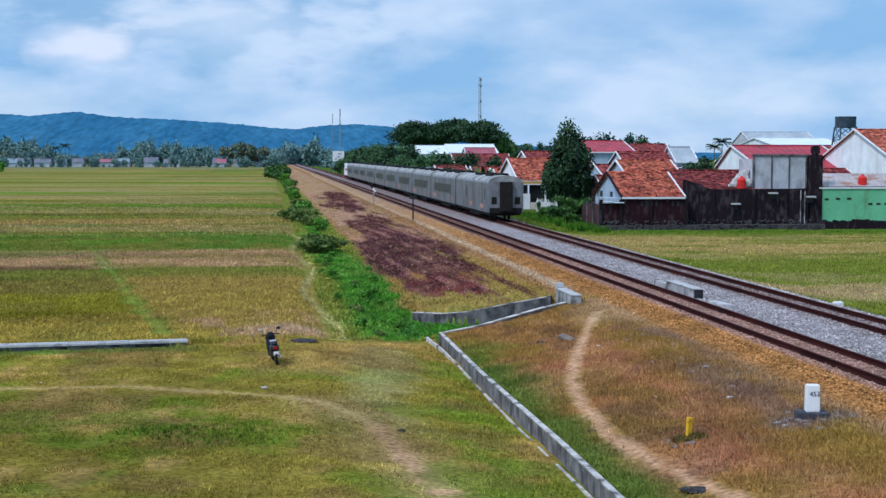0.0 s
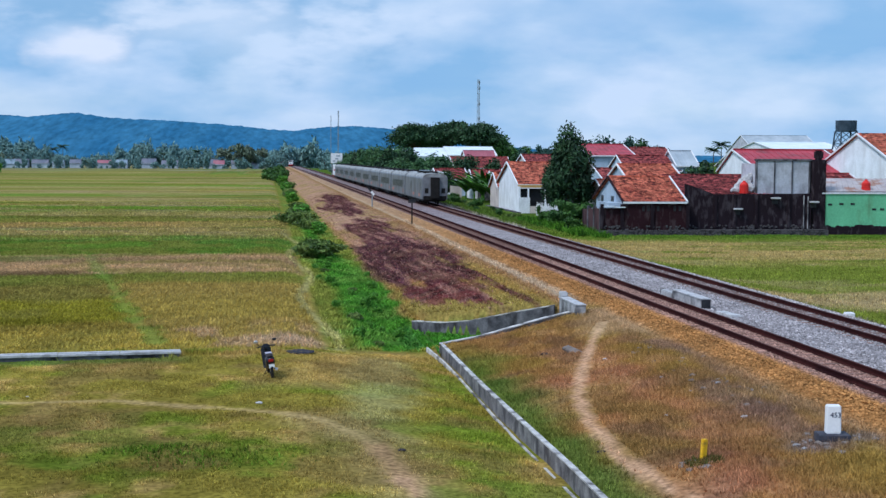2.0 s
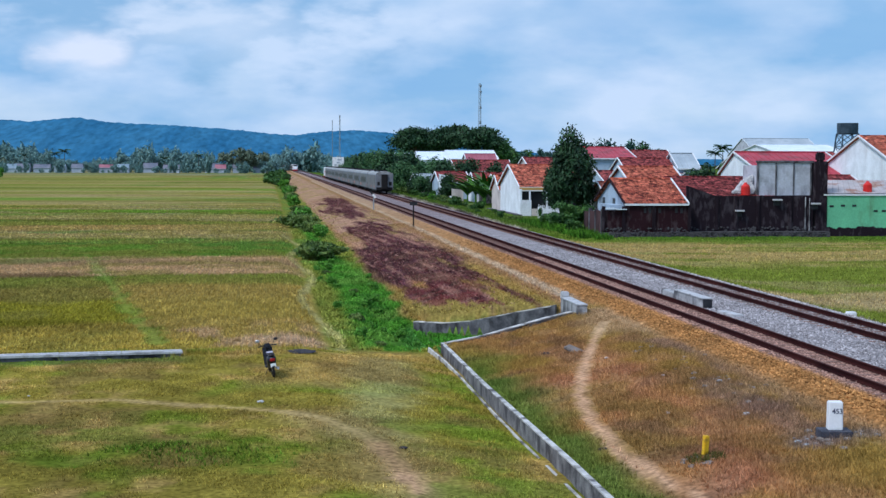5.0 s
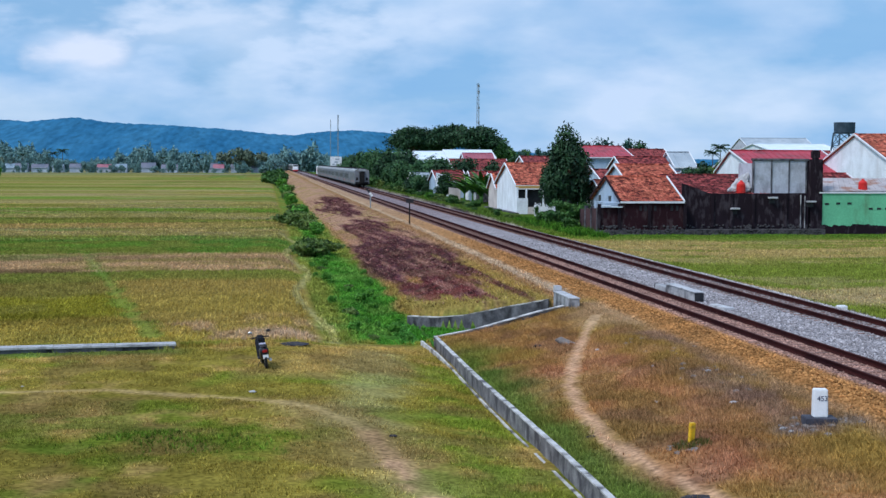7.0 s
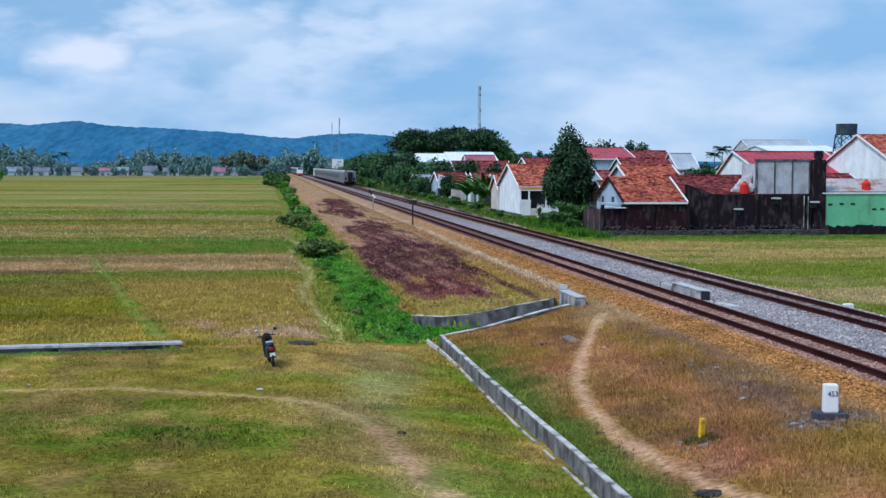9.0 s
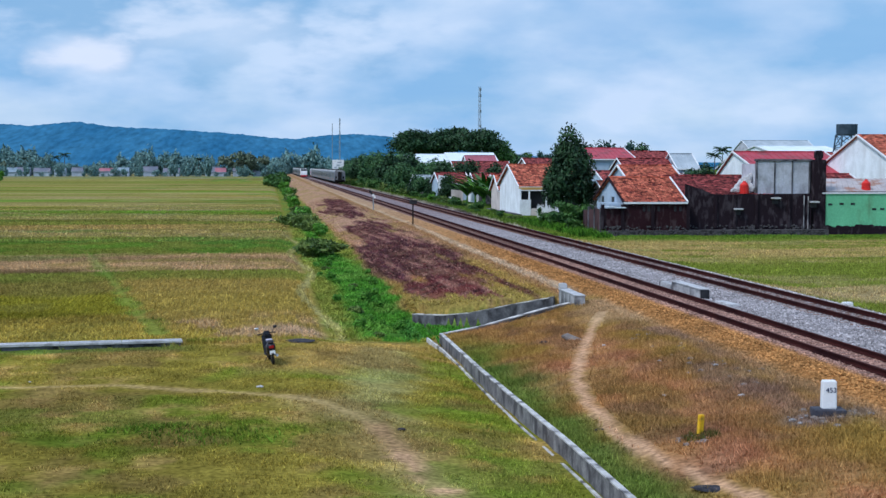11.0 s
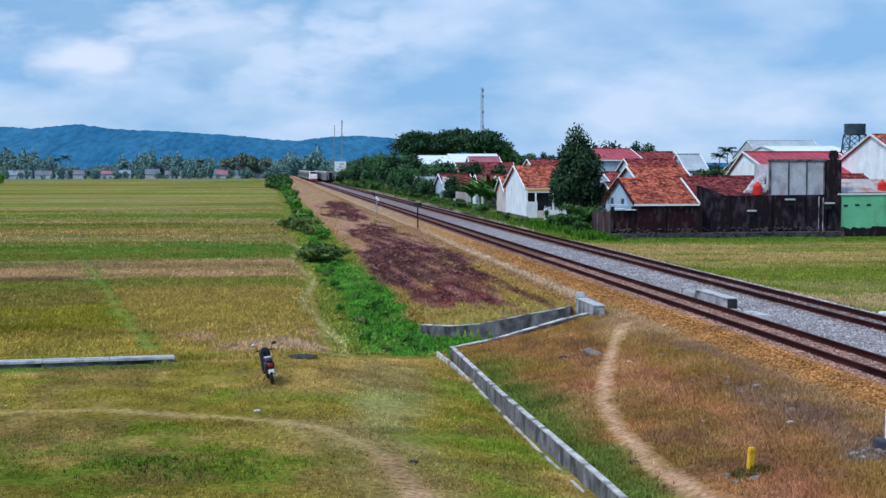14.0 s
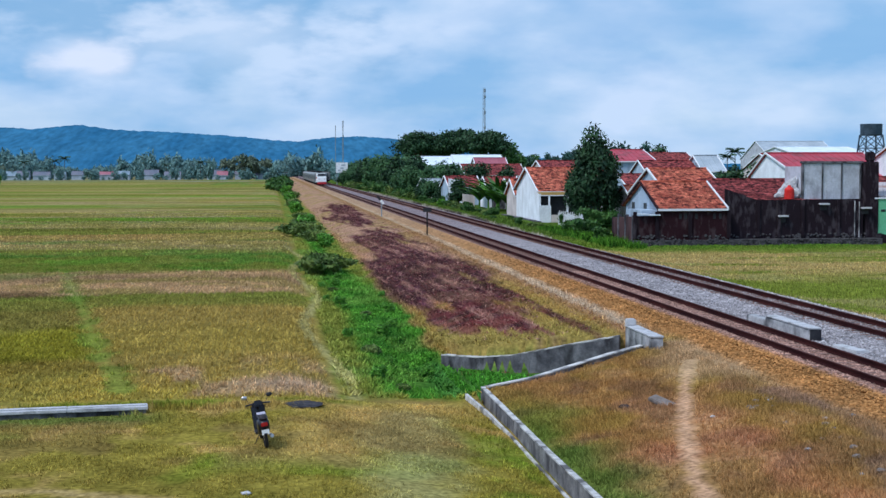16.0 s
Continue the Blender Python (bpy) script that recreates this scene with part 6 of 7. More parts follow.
    for x, y, s, k in ((3.4, 97, 1.0, 1), (4.2, 99.5, 0.9, 1), (3.0, 101, 0.75, 1), (3.5, 146, 1.3, 1), (3.9, 152, 1.1, 0), (4.4, 138, 0.8, 1), (5.0, 128, 0.7, 0), (4.2, 172, 0.9, 1), (4.6, 196, 0.8, 1), (4.3, 222, 1.0, 0), (4.5, 248, 0.9, 1), (4.8, 270, 1.1, 1), (4.2, 296, 1.2, 0), (5.2, 330, 1.2, 1), (4.6, 362, 1.4, 0), (29.2, 131, 0.9, 1), (29.0, 137, 1.1, 1), (29.3, 143, 1.0, 1), (31.5, 146, 1.5, 1), (33.5, 147, 1.4, 1), (30.8, 153, 0.9, 1), (25.4, 172, 0.5, 1), (25.6, 190, 0.6, 1), (25.3, 212, 0.6, 0), (25.4, 238, 0.8, 1), (25.2, 268, 0.9, 1), (25.2, 305, 1.1, 1), (25.2, 350, 1.3, 1)):
        put(b1 if k == 0 else b3 if x < 7 else b2, x, y, x * 77 + y * 13, s)
    for i in range(30):
        yy = 53.5 + 60 * (i / 30) ** 1.3 + rng.uniform(-1, 1)
        put(b3 if i % 6 == 0 else b1, 4.6 + rng.uniform(-1.3, 1.8) - 0.008 * (yy - 53), yy, i * 50, rng.uniform(0.14, 0.3))
    for i in range(34):
        yy = 150 + i * 3.1 + rng.uniform(-1.5, 1.5)
        put(b2 if i % 3 else b3, 26.6 + rng.uniform(-1.2, 1.6) - (0.8 if yy < 185 else 0), yy, i * 70, rng.uniform(0.3, 0.75) * (0.7 if yy < 172 else 1.1))
    for i in range(44):
        put(b2 if i % 4 else b3, 25.4 + rng.uniform(-0.6, 1.6), 256 + i * 5 + rng.uniform(-2, 2), i * 37, rng.uniform(0.7, 1.7))
    for x, y, s in ((3.2, 432, 3.1), (1.6, 436, 2.6), (4.8, 440, 2.7), (3.8, 425, 2.4), (3.5, 395, 1.8)):
        put(b2, x, y, y * 3, s)
    for i in range(9):
        put(b1, -124 + i * 2.0, 590 + (i * 7) % 11, i * 60, 2.1)
    drop(b1), drop(b2), drop(b3)


def banana(x, y, h, seed):
    root = empty("banana_plant", pose(x, y, float(land(x, y))), "banana plant with long arching light green leaves", "banana plant", "banana plants")
    rng = random.Random(seed)
    bm = bmesh.new()
    cyl(bm, (0, 0, -0.2), (0, 0, h * 0.26), 0.16, 0.1, 8)
    part("stem", bm, LEAF_LIGHT, root)
    for i in range(20):
        a, L, w, up = i * 2.4 + rng.uniform(-0.3, 0.3), rng.uniform(0.5, 0.85) * h, rng.uniform(0.26, 0.4), rng.uniform(0.85, 1.5)
        bm = bmesh.new()
        prev = None
        for k in range(7):
            t = k / 6
            r, z = L * t * math.cos(up * (1 - t) * 0.9), h * 0.2 + L * (math.sin(up) * t * 1.2 - 0.5 * t * t)
            ww = w * math.sin(math.pi * (0.1 + 0.88 * t))
            c = Vector((math.cos(a) * r, math.sin(a) * r, z))
            s = Vector((-math.sin(a), math.cos(a), 0)) * ww
            row = [bm.verts.new(c - s + Vector((0, 0, 0.08))), bm.verts.new(c), bm.verts.new(c + s + Vector((0, 0, 0.08)))]
            if prev:
                bm.faces.new((prev[0], prev[1], row[1], row[0])), bm.faces.new((prev[1], prev[2], row[2], row[1]))
            prev = row
        part("leaf", bm, LEAF_MID if i % 3 else LEAF_LIGHT, root)


def palm_tree():
    root = empty("palm_tree", pose(0, 0, -50), "tall slender palm with a drooping crown", "palm tree", "palms")
    bm = bmesh.new()
    for k in range(5):
        cyl(bm, (0.15 * math.sin(k * 0.6), 0, k * 2.2), (0.15 * math.sin((k + 1) * 0.6), 0, (k + 1) * 2.2), 0.22 - 0.02 * k, 0.2 - 0.02 * k, 8, False)
    part("trunk", bm, BARK, root)
    v, f = [], []
    rng = np.random.default_rng(9)
    for i in range(26):
        a, up = i * 2.4, rng.uniform(-0.25, 1.35)
        for k in range(14):
            t = k / 13
            r, z = 3.0 * t, 11 + 3.0 * t * math.sin(up) - 1.7 * t * t
            c = np.array([math.cos(a) * r, math.sin(a) * r, z])
            s = np.array([-math.sin(a), math.cos(a), 0]) * (0.75 * math.sin(math.pi * (0.12 + 0.8 * t)))
            d = np.array([math.cos(a), math.sin(a), 0]) * 0.2
            for q in (-1, 1):
                j = len(v)
                v += [c - d, c + d, c + q * s + d * 2 + np.array([0, 0, -0.35])]
                f.append((j, j + 1, j + 2))
    cr = new("crown", mesh_from("palm_crown", v, f, LEAF_DARK))
    cr.parent = root
    return root


planting()
for i, (x, y, h) in enumerate(((29.8, 197, 6.0), (30.8, 191, 5.2), (29.0, 203, 5.6), (31.4, 196, 5.4), (29.6, 189, 4.2), (28.6, 194, 4.6), (30.4, 186, 4.0), (28.4, 209, 4.6))):
    banana(31.4 + 0.6 * (x - 30), y, h, i)
p_first = palm_tree()
for x, y, s in ((158.5, 480, 0.98), (162.5, 484, 1.04), (166, 478, 0.94), (240, 520, 1.0), (-122, 840, 1.0), (-118, 850, 1.1), (-60, 850, 0.85), (-40, 845, 0.9), (-34, 860, 0.8), (-140, 845, 0.9)):
    put(p_first, x, y, x * 31, s)
drop(p_first)

# village at the far edge of the paddies
vr = random.Random(7)
# distance haze is mixed into these wall and roof colours
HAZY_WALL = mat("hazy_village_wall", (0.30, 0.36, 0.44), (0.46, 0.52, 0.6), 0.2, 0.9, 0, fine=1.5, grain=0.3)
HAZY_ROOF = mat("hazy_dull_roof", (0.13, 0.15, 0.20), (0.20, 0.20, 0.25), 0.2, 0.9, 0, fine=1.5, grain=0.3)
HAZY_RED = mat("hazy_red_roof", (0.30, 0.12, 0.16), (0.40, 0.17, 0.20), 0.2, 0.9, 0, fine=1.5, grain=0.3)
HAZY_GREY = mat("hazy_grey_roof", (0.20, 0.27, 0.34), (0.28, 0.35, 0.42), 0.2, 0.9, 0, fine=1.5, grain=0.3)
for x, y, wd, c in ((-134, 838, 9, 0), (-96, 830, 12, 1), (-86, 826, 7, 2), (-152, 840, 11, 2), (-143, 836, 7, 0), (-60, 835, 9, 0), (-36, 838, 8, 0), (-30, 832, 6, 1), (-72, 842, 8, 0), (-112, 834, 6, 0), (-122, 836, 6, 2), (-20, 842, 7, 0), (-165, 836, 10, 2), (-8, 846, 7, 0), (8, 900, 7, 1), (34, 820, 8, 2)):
    house(x, x + wd, y, y + 8, 0, 2.6 + 0.8 * vr.random(), 4.6 + 1.2 * vr.random(), HAZY_WALL, (HAZY_ROOF, HAZY_RED, HAZY_GREY)[c], ("pale village house with a dull dark roof", "village house with a red roof, haze put into its colour", "village house with a grey roof")[c], group="village houses", gable_trim=False, trim=HAZY_WALL)


def hills():
    """Wooded ridge on the horizon."""
    knots_x = [-2600, -1500, -900, -615, -527, -432, -336, -233, -103, 2, 68, 122, 202, 282, 420, 700, 1100, 1700, 2600]
    knots_z = [60, 85, 96, 98, 93, 103, 91, 88, 80, 70, 65, 74, 78, 73, 45, 18, 12, 10, 10]
    xs = np.arange(-2600, 2601, 6.0)
    crest = np.interp(xs, knots_x, knots_z)
    rows = np.linspace(0, 1, 26)
    X, R = np.meshgrid(xs, rows)
    bump = fbm(X / 60, R * 14, 2) - 0.5
    Z = np.interp(R.ravel(), [0, 0.25, 0.8, 1], [0, 0.3, 0.93, 1.0]).reshape(R.shape) * crest[None] + bump * 4 * np.sin(np.pi * R) + (fbm(X / 14, R * 40, 6) - 0.4) * 4.0 * (R > 0.02) + vnoise(X / 7, R * 40, 9) * 3
    Y = 2500 + 800 * R + 60 * (fbm(X / 150, R * 5, 4) - 0.5)
    nx = len(xs)
    i = (np.arange(len(rows) - 1)[:, None] * nx + np.arange(nx - 1)).ravel()
    # haze is put into the base colour: woods painted blue
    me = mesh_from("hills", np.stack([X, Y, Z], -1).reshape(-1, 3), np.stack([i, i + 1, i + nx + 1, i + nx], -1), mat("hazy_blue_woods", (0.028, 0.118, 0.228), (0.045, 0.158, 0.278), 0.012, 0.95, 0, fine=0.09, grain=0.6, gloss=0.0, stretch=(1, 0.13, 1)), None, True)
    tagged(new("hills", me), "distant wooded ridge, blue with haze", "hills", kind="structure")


hills()


# the settlement stands a little further off
for ob in list(scene.objects):
    if ob.parent is None and ob.location.x > 24 and ob.location.y > (185 if ob.location.x < 37 else 140):
        ob.location.y *= 1.014


# ---------------------------------------------------------------- trains
def coach_body(bm, L, w=1.475, z0=0.66, ze=3.22, zt=3.72):
    prof = [(-w, z0), (-w, ze - 0.15), (-w * 0.97, ze)]
    top = [(-w * 0.9, ze + 0.18), (-w * 0.66, ze + 0.36), (-w * 0.33, zt - 0.03), (0, zt), (w * 0.33, zt - 0.03), (w * 0.66, ze + 0.36), (w * 0.9, ze + 0.18)]
    right = [(w * 0.97, ze), (w, ze - 0.15), (w, z0)]
    extrude_profile(bm, prof + right, 0, L)
    return prof, top, right


def coach(parent, y0, baggage=False, L=20.0):
    """A passenger coach whose end stands at y0; rails are at z = 0."""
    bm = bmesh.new()
    w = 1.475
    prof, top, right = coach_body(bm, L)
    body = part("coach", bm, COACH, parent, "grey stainless baggage coach" if baggage else "grey stainless passenger coach")
    body.location = (0, y0, 0)
    bm = bmesh.new()
    extrude_profile(bm, [prof[-1]] + top + [right[0]], -0.03, L + 0.03)
    part("roof", bm, COACH_ROOF, body, "dusty ribbed roof, its colour lightened for the sky's reflection")
    for yy in (2.6, 9.0, 15.4) if not baggage else (3.0, 9.0):
        bm = bmesh.new()
        box(bm, -0.8, 0.8, yy, yy + 3.2, 3.6, 3.86, 0.08)
        part("roof_unit", bm, COACH_DARK, body, "dark roof-mounted cooling unit")
    bm = bmesh.new()
    box(bm, -1.3, 1.3, 0.4, L - 0.4, 0.42, 0.68)
    box(bm, -1.15, 1.15, 6.5, 13.2, 0.2, 0.6)
    part("underframe", bm, COACH_DARK, body)
    for yy in (2.9, L - 2.9):
        bm = bmesh.new()
        box(bm, -1.0, 1.0, yy - 1.4, yy + 1.4, 0.35, 0.62, 0.04)
        for s in (-0.58, 0.58):
            for dy in (-1.1, 1.1):
                cyl(bm, (s - 0.06, yy + dy, 0.4), (s + 0.06, yy + dy, 0.4), 0.4, 0.4, 14)
        part("bogie", bm, COACH_DARK, body)
    for s in (-1, 1):
        xs = sorted((s * (w - 0.01), s * (w + 0.012)))
        if baggage:
            spans = [(1.6, 2.2, 1.7, 2.6), (12.5, 13.4, 1.7, 2.6)]
        else:
            spans = [(2.7 + 1.62 * k, 2.7 + 1.62 * k + 1.5, 1.62, 2.5) for k in range(9)]
        for a, b, c, d in spans:
            bm = bmesh.new()
            box(bm, *xs, a, b, c, d)
            part("window", bm, GLASS_DARK, body, "dark tinted window")
        for yy in (0.9, L - 1.7) if not baggage else (5.2, 14.8):
            bm = bmesh.new()
            box(bm, *xs, yy, yy + (0.8 if not baggage else 2.0), 0.9, 2.75)
            part("door", bm, COACH, body, "grey coach door")
        for a, b in ((1.8, 2.6), (L - 4.6, L - 1.8)) if not baggage else ((2.6, 4.2), (9.2, 10.6)):
            bm = bmesh.new()
            box(bm, *xs, a, b, 0.95, 1.3)
            part("stripe", bm, ORANGE, body, "faded orange stripe")
        for k in range(3):
            bm = bmesh.new()
            xx = sorted((s * (w - 0.01), s * (w + 0.02)))
            box(bm, *xx, 0, L, 0.8 + 0.72 * k + (0.5 if k == 2 else 0), 0.83 + 0.72 * k + (0.5 if k == 2 else 0))
            part("rib", bm, COACH, body)
    for e, d in ((0, -1), (L, 1)):
        bm = bmesh.new()
        ya, yb = sorted((e - d * 0.01, e + d * 0.02))
        box(bm, -1.38, 1.38, ya, yb, 1.06, 3.2)
        part("end_panel", bm, COACH_END, body, "dark end wall")
        bm = bmesh.new()
        ya, yb = sorted((e, e + d * 0.42))
        box(bm, -0.52, 0.52, ya, yb, 0.75, 3.2, 0.05)
        part("gangway", bm, COACH_DARK, body, "black folded gangway")
        ya, yb = sorted((e - d * 0.02, e + d * 0.03))
        bm = bmesh.new()
        box(bm, -1.35, 1.35, ya, yb, 0.6, 1.05)
        part("end_beam", bm, COACH_DARK, body)
        for s in (-0.98, 0.98):
            bm = bmesh.new()
            box(bm, s - 0.22, s + 0.22, ya - 0.005, yb + 0.005, 1.35, 1.95)
            part("end_louvre", bm, COACH_DARK, body)
    return body


def locomotive(parent, y0, d):
    """A diesel locomotive, d = -1: its nose at y0 and its tail behind, ahead = -y."""
    bm = bmesh.new()
    L = 15.8
    box(bm, -1.35, 1.35, 0, L, 0.75, 1.2, 0.05)
    base = part("locomotive", bm, LOCO_WHITE, parent, "white locomotive with red skirt and dark windscreen")
    base.matrix_local = pose(0, y0, 0) if d < 0 else pose(0, y0, 0, 0, 0, 180)
    bm = bmesh.new()
    extrude_profile(bm, [(0.35, 1.2), (3.6, 1.2), (3.6, 3.55), (1.1, 3.55), (0.62, 2.55), (0.35, 2.3)], -1.33, 1.33, "x")
    bmesh.ops.bevel(bm, geom=list(bm.edges), offset=0.1, segments=2, affect="EDGES")
    part("cab", bm, LOCO_WHITE, base, "white cab")
    bm = bmesh.new()
    extrude_profile(bm, [(0.60, 2.5), (0.98, 3.42), (1.03, 3.4), (0.65, 2.48)], -1.2, 1.2, "x")
    for v in bm.verts:
        v.co.y -= 0.04
    part("windscreen", bm, GLASS_DARK, base, "dark windscreen")
    bm = bmesh.new()
    box(bm, -1.25, 1.25, 3.6, L - 0.5, 1.2, 3.45, 0.12)
    part("engine_hood", bm, LOCO_WHITE, base)
    bm = bmesh.new()
    box(bm, -0.8, 0.8, 5.0, 9.5, 3.45, 3.75, 0.08)
    part("roof_fan_box", bm, COACH_DARK, base)
    for s in (-1, 1):
        bm = bmesh.new()
        xs = sorted((s * 1.25, s * 1.268))
        box(bm, *xs, 3.8, L - 0.8, 1.9, 2.3)
        part("stripe", bm, LOCO_RED, base, "red side stripe")
        bm = bmesh.new()
        xs = sorted((s * 1.32, s * 1.345))
        box(bm, *xs, 1.4, 2.8, 2.4, 3.1)
        part("side_window", bm, GLASS_DARK, base)
        bm = bmesh.new()
        cyl(bm, (s * 0.75, 0.36, 1.75), (s * 0.75, 0.28, 1.75), 0.13, 0.13, 12)
        part("headlight", bm, CONCRETE_PALE, base, "round headlight")
    bm = bmesh.new()
    box(bm, -1.3, 1.3, -0.1, 0.4, 0.25, 0.95, 0.05)
    part("snow_plough", bm, LOCO_RED, base, "dark red buffer skirt")
    for yy in (3.2, L - 3.2):
        bm = bmesh.new()
        box(bm, -1.05, 1.05, yy - 1.9, yy + 1.9, 0.35, 0.75, 0.04)
        for s in (-0.58, 0.58):
            for dy in (-1.5, 0, 1.5):
                cyl(bm, (s - 0.06, yy + dy, 0.46), (s + 0.06, yy + dy, 0.46), 0.46, 0.46, 14)
        part("bogie", bm, COACH_DARK, base)
    bm = bmesh.new()
    box(bm, -1.1, 1.1, 6.2, 9.6, 0.3, 0.75, 0.1)
    part("fuel_tank", bm, COACH_DARK, base)
    return base


def copy_part(ob, parent, y):
    made = {}
    for o in (ob, *ob.children_recursive):
        c = o.copy()
        scene.collection.objects.link(c)
        c.parent = made.get(o.parent, parent)
        made[o] = c
    made[ob].location = (0, y, 0)


def trains():
    a = empty("grey_train", pose(FAR_X, 113.4, RAIL_TOP), "long train of grey stainless coaches running away", "train")
    coach(a, 0, True)
    first = coach(a, 20.92)
    for k in range(2, 10):
        copy_part(first, a, 20.92 * k)
    locomotive(a, 20.92 * 10 + 15.8, 1)
    b = empty("incoming_train", pose(NEAR_X, 900, RAIL_TOP), "train with white and red locomotive and grey coaches coming on", "train")
    locomotive(b, 0, -1)
    for k in range(8):
        copy_part(first, b, 16.6 + 20.92 * k)
    return a, b


TRAIN_AWAY, TRAIN_COMING = trains()


# ---------------------------------------------------------------- growth and ballast
def frustum(x, y):
    """Ground inside the part of the land that is ever seen."""
    return ((x > 0.45 - 0.30 * (y + 3) - 0.6) & (x < 0.6 + 0.47 * (y + 3) + 0.8)).astype(float)


def off_paths(x, y):
    return step(0.2, 0.5, near_line(x, y, PATH_LEFT) + 0.3 * (fbm(x, y, 4) - 0.5)) * step(0.2, 0.4, near_line(x, y, PATH_RIGHT))


def canal_free(x, y):
    inside = (x > 6.2) & (x < 12.6) & (y > np.minimum(near_wall_y(x), 53) - 0.25) & (y < far_wall_y(x) + 0.25)
    return np.where(inside, 0.0, 1.0)


blades("lawn_grass", "short patchy dry and green turf", 130000, (-12, 6.4, 17, 49), (0.025, 0.085), 0.011, 3, 1.8, lambda x, y: frustum(x, y) * off_paths(x, y) * step(0.3, 0.6, fbm(x * 0.8, y * 0.8, 13)), boost=1.6)
blades("tussock", "ragged green tussocks in the turf", 5200, (-5.0, 1.8, 28.8, 32.2), (0.04, 0.14), 0.013, 5, 1.5, lambda x, y: np.exp(-(((x + 2.3) / 0.75) ** 2 + ((y - 30.9) / 0.4) ** 2)) + 0.3 * np.exp(-(((x + 0.9) / 1.6) ** 2 + ((y - 30.2) / 0.8) ** 2)), tint=lambda x, y, rng: np.where(rng.random((len(x), 1)) < 0.3, (0.04, 0.06, 0.012), np.where(rng.random((len(x), 1)) < 0.2, (0.2, 0.16, 0.04), (0.10, 0.17, 0.018))) * 1.25)
blades("lawn_edge_grass", "longer green grass along the irrigation wall", 6000, (-12, 6.2, 44.2, 49.2), (0.1, 0.25), 0.02, 4, 0.7, lambda x, y: step(0.45, 0.6, fbm(x * 0.7, y * 0.7, 17)) * step(1.9, 0.2, np.abs(y - 46.4)) * step(3.0, 1.5, x), boost=1.5)
blades("dry_grass", "dry brown and yellow grass inside the wall", 90000, (6.95, 13.3, 17, 53), (0.04, 0.16), 0.009, 4, 1.3, lambda x, y: frustum(x, y) * off_paths(x, y) * canal_free(x, y) * (0.25 + 0.9 * step(0.3, 0.6, fbm(x * 0.5, y * 0.5, 14))) * step(13.4, 12.6, x), boost=1.42)
blades("drain_grass", "green grass along the drain wall", 9000, (4.4, 8.0, 18, 50), (0.05, 0.14), 0.014, 4, 1.0, lambda x, y: step(2.0, 0.1, np.abs(x - 6.5)) * frustum(x, y) * step(0.3, 0.55, fbm(x, y, 18)) * ((x < 6.3) | (x > drain_x(y) + 0.12)), boost=1.5)
blades("rice_stand", "ripening rice in clumps and cut stubble", 70000, (-22, 2.1, 48.8, 112), (0.06, 0.17), 0.019, 6, 1.3, lambda x, y: frustum(x, y) * step(0.05, 0.5, near_line(x, y, GREEN_LINE) + 0.6 * (fbm(x * 1.5, y * 1.5, 20) - 0.5)) * (0.5 + 0.5 * fbm(x * 0.4, y * 0.4, 19)), boost=1.55, rows=(0.27, 0.36), category="rice")
blades("far_rice", "further strips of rice", 50000, (-60, 2.0, 112, 235), (0.06, 0.17), 0.045, 4, 1.3, lambda x, y: frustum(x, y) * step(240, 160, y), boost=1.75, category="rice")
blades("ditch_weeds", "lush bright green weeds in the ditch", 36000, (2.6, 6.9, 50.5, 150), (0.05, 0.2), 0.032, 5, 1.7, lambda x, y: step(0.15, 0.4, fbm(x * 0.6, y * 0.4, 23)) * (0.3 + 0.7 * step(120, 60, y)) * canal_free(x, y), boost=1.7)
blades("canal_weeds", "green weeds in the culvert mouth", 2600, (6.3, 10.5, 51.5, 58.8), (0.04, 0.15), 0.03, 5, 1.4, lambda x, y: (1 - canal_free(x, y)) * step(10.5, 7.5, x) * (y > near_wall_y(x) + 0.5) * (y < far_wall_y(x) - 0.8), tint=lambda x, y, rng: np.tile(WEED, (len(x), 1)) * 1.35)
blades("burnt_stalks", "charred stalks and scorched scrub on the bank", 26000, (6.6, 12.6, 56, 240), (0.04, 0.15), 0.024, 4, 4.0, lambda x, y: 0.15 + 0.85 * (soil(x, y).mean(-1) < 0.075), tint=lambda x, y, rng: np.where(rng.random((len(x), 1)) < 0.2, (0.38, 0.21, 0.17), np.where(rng.random((len(x), 1)) < 0.35, (0.19, 0.06, 0.06), soil(x, y) * 1.5 + (0.012, 0.002, 0.008))))
blades("bank_grass", "yellow grass on the railway bank", 22000, (6.6, 13.2, 53, 130), (0.05, 0.18), 0.018, 4, 1.5, lambda x, y: (soil(x, y).mean(-1) > 0.08) * canal_free(x, y) * 0.8, boost=1.6)
blades("verge_grass", "green verge grass beyond the tracks", 55000, (22.2, 62, 44, 123), (0.05, 0.16), 0.03, 4, 0.7, lambda x, y: frustum(x, y) * step(22.0, 23.0, x), boost=1.6)
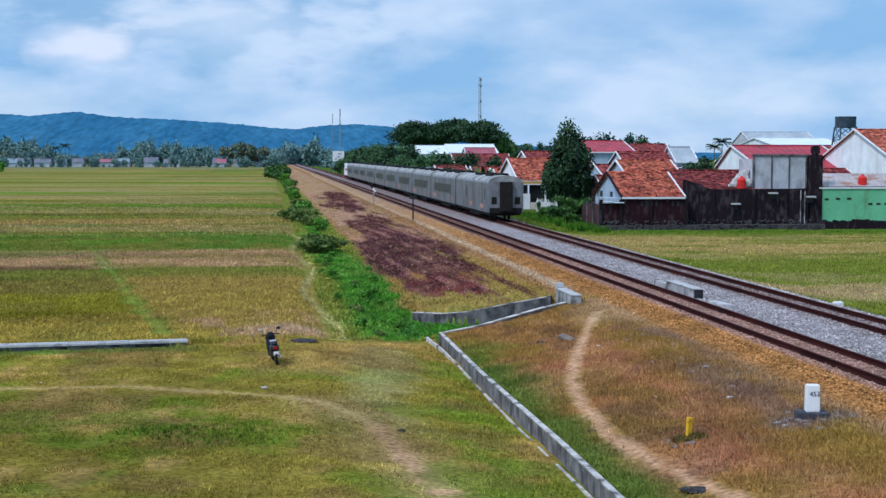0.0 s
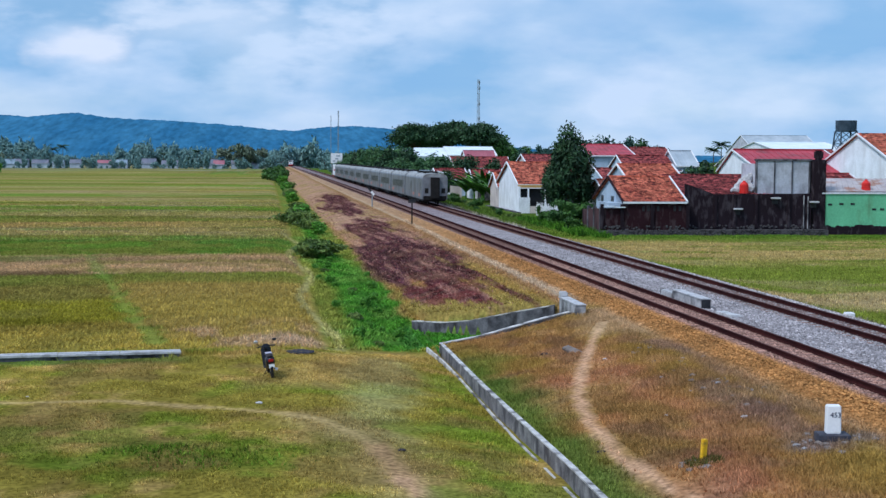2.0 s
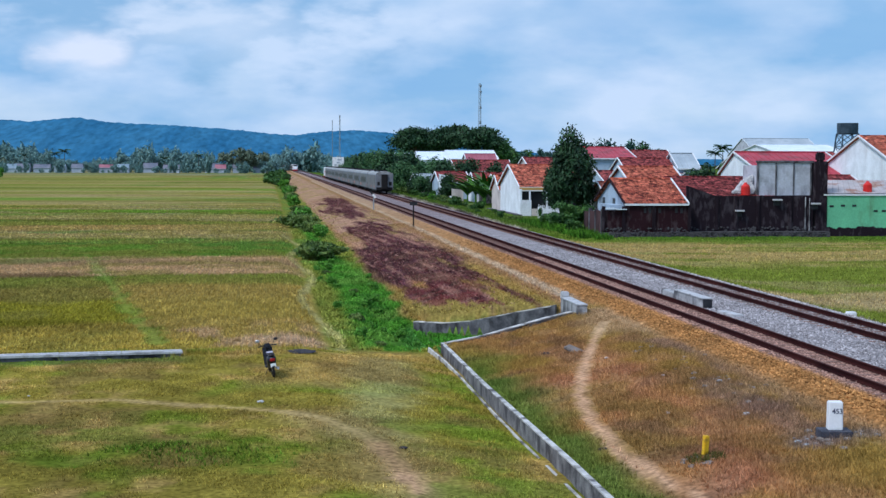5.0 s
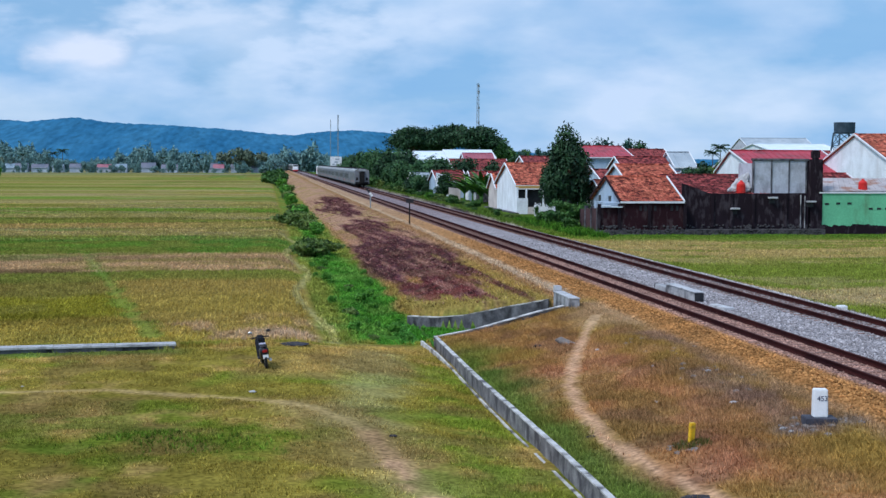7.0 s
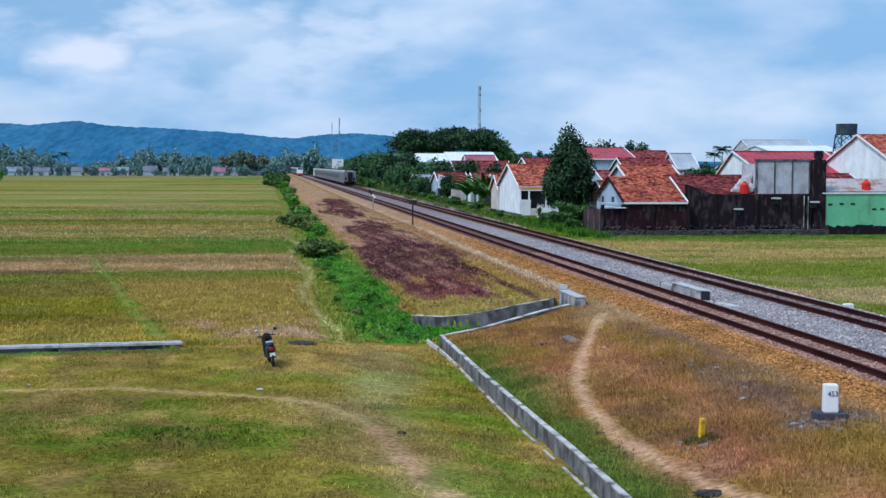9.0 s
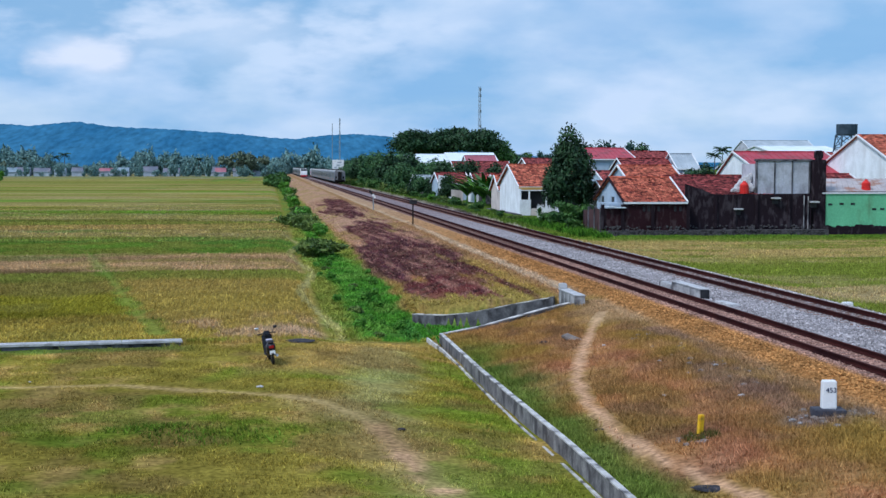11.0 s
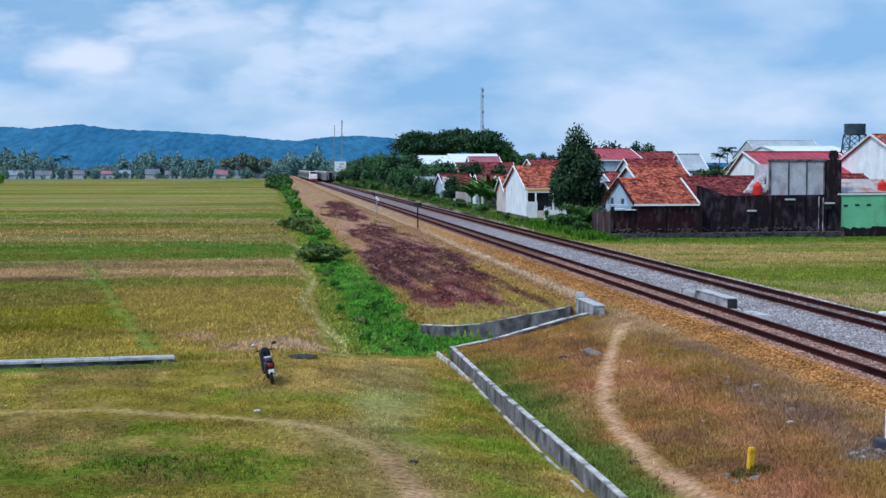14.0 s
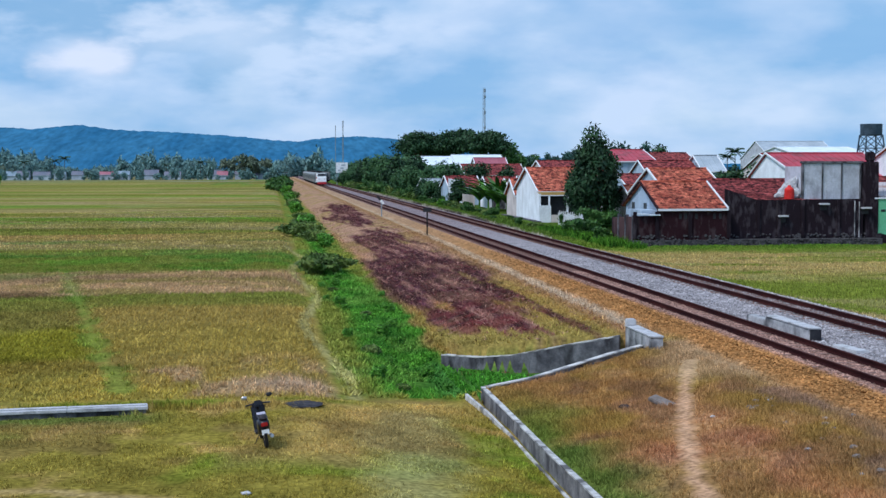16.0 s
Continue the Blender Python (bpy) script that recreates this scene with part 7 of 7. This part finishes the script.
blades("side_weeds", "tall lush green weeds beside the yard wall", 3600, (26.2, 30.1, 119, 147), (0.2, 0.8), 0.05, 5, 1.0, lambda x, y: step(0.38, 0.55, fbm(x * 0.5, y * 0.25, 161)) * step(26, 27.5, x), tint=lambda x, y, rng: np.where(rng.random((len(x), 1)) < 0.4, (0.035, 0.09, 0.015), (0.08, 0.2, 0.02)))
blades("wall_foot_grass", "bright green grass along the foot of the yard walls", 4500, (30.0, 64, 119.0, 123.3), (0.06, 0.2), 0.04, 5, 0.8, lambda x, y: step(0.3, 0.6, fbm(x * 0.4, y * 0.5, 162)), tint=lambda x, y, rng: np.tile((0.09, 0.17, 0.02), (len(x), 1)) * 1.3)
blades("far_verge_grass", "weedy verge along the far track", 12000, (22.2, 27, 120, 330), (0.12, 0.4), 0.06, 4, 0.9, None, boost=1.4)
pebbles("near_ballast", "rusty orange ballast stones", 34000, (13.2, 15.05, 17, 100), (0.025, 0.06), lambda x, y: step(110, 30, y) * 0.9)
pebbles("bed_ballast", "dusty ballast between the near rails", 12000, (15.0, 16.1, 17, 80), (0.025, 0.05))
pebbles("middle_ballast", "pale grey ballast stones between the tracks", 34000, (16.2, 19.2, 17, 100), (0.025, 0.06), lambda x, y: step(110, 30, y) * 0.95)
pebbles("far_ballast", "grey ballast round the far track", 24000, (19.2, 22.0, 22, 100), (0.025, 0.06), lambda x, y: step(110, 30, y) * 0.95)
blades("post_weeds", "dark weeds at the foot of the yellow post", 260, (8.9, 9.6, 27.3, 27.85), (0.06, 0.17), 0.014, 5, 0.9, None, tint=lambda x, y, rng: np.tile((0.1, 0.1, 0.03), (len(x), 1)))
sleepers(TRACK_NEAR)
sleepers(TRACK_FAR)


def motions():
    walk(TRAIN_AWAY, [(t, pose(FAR_X, 113.4 + 24.5 * t, RAIL_TOP)) for t in (0, 4, 8, 12, 16)])
    walk(TRAIN_COMING, [(t, pose(NEAR_X, 427 + 28 * (16 - t) + 0.225 * (256 - t * t), RAIL_TOP)) for t in (0, 2, 4, 6, 8, 10, 12, 14, 16)])


motions()
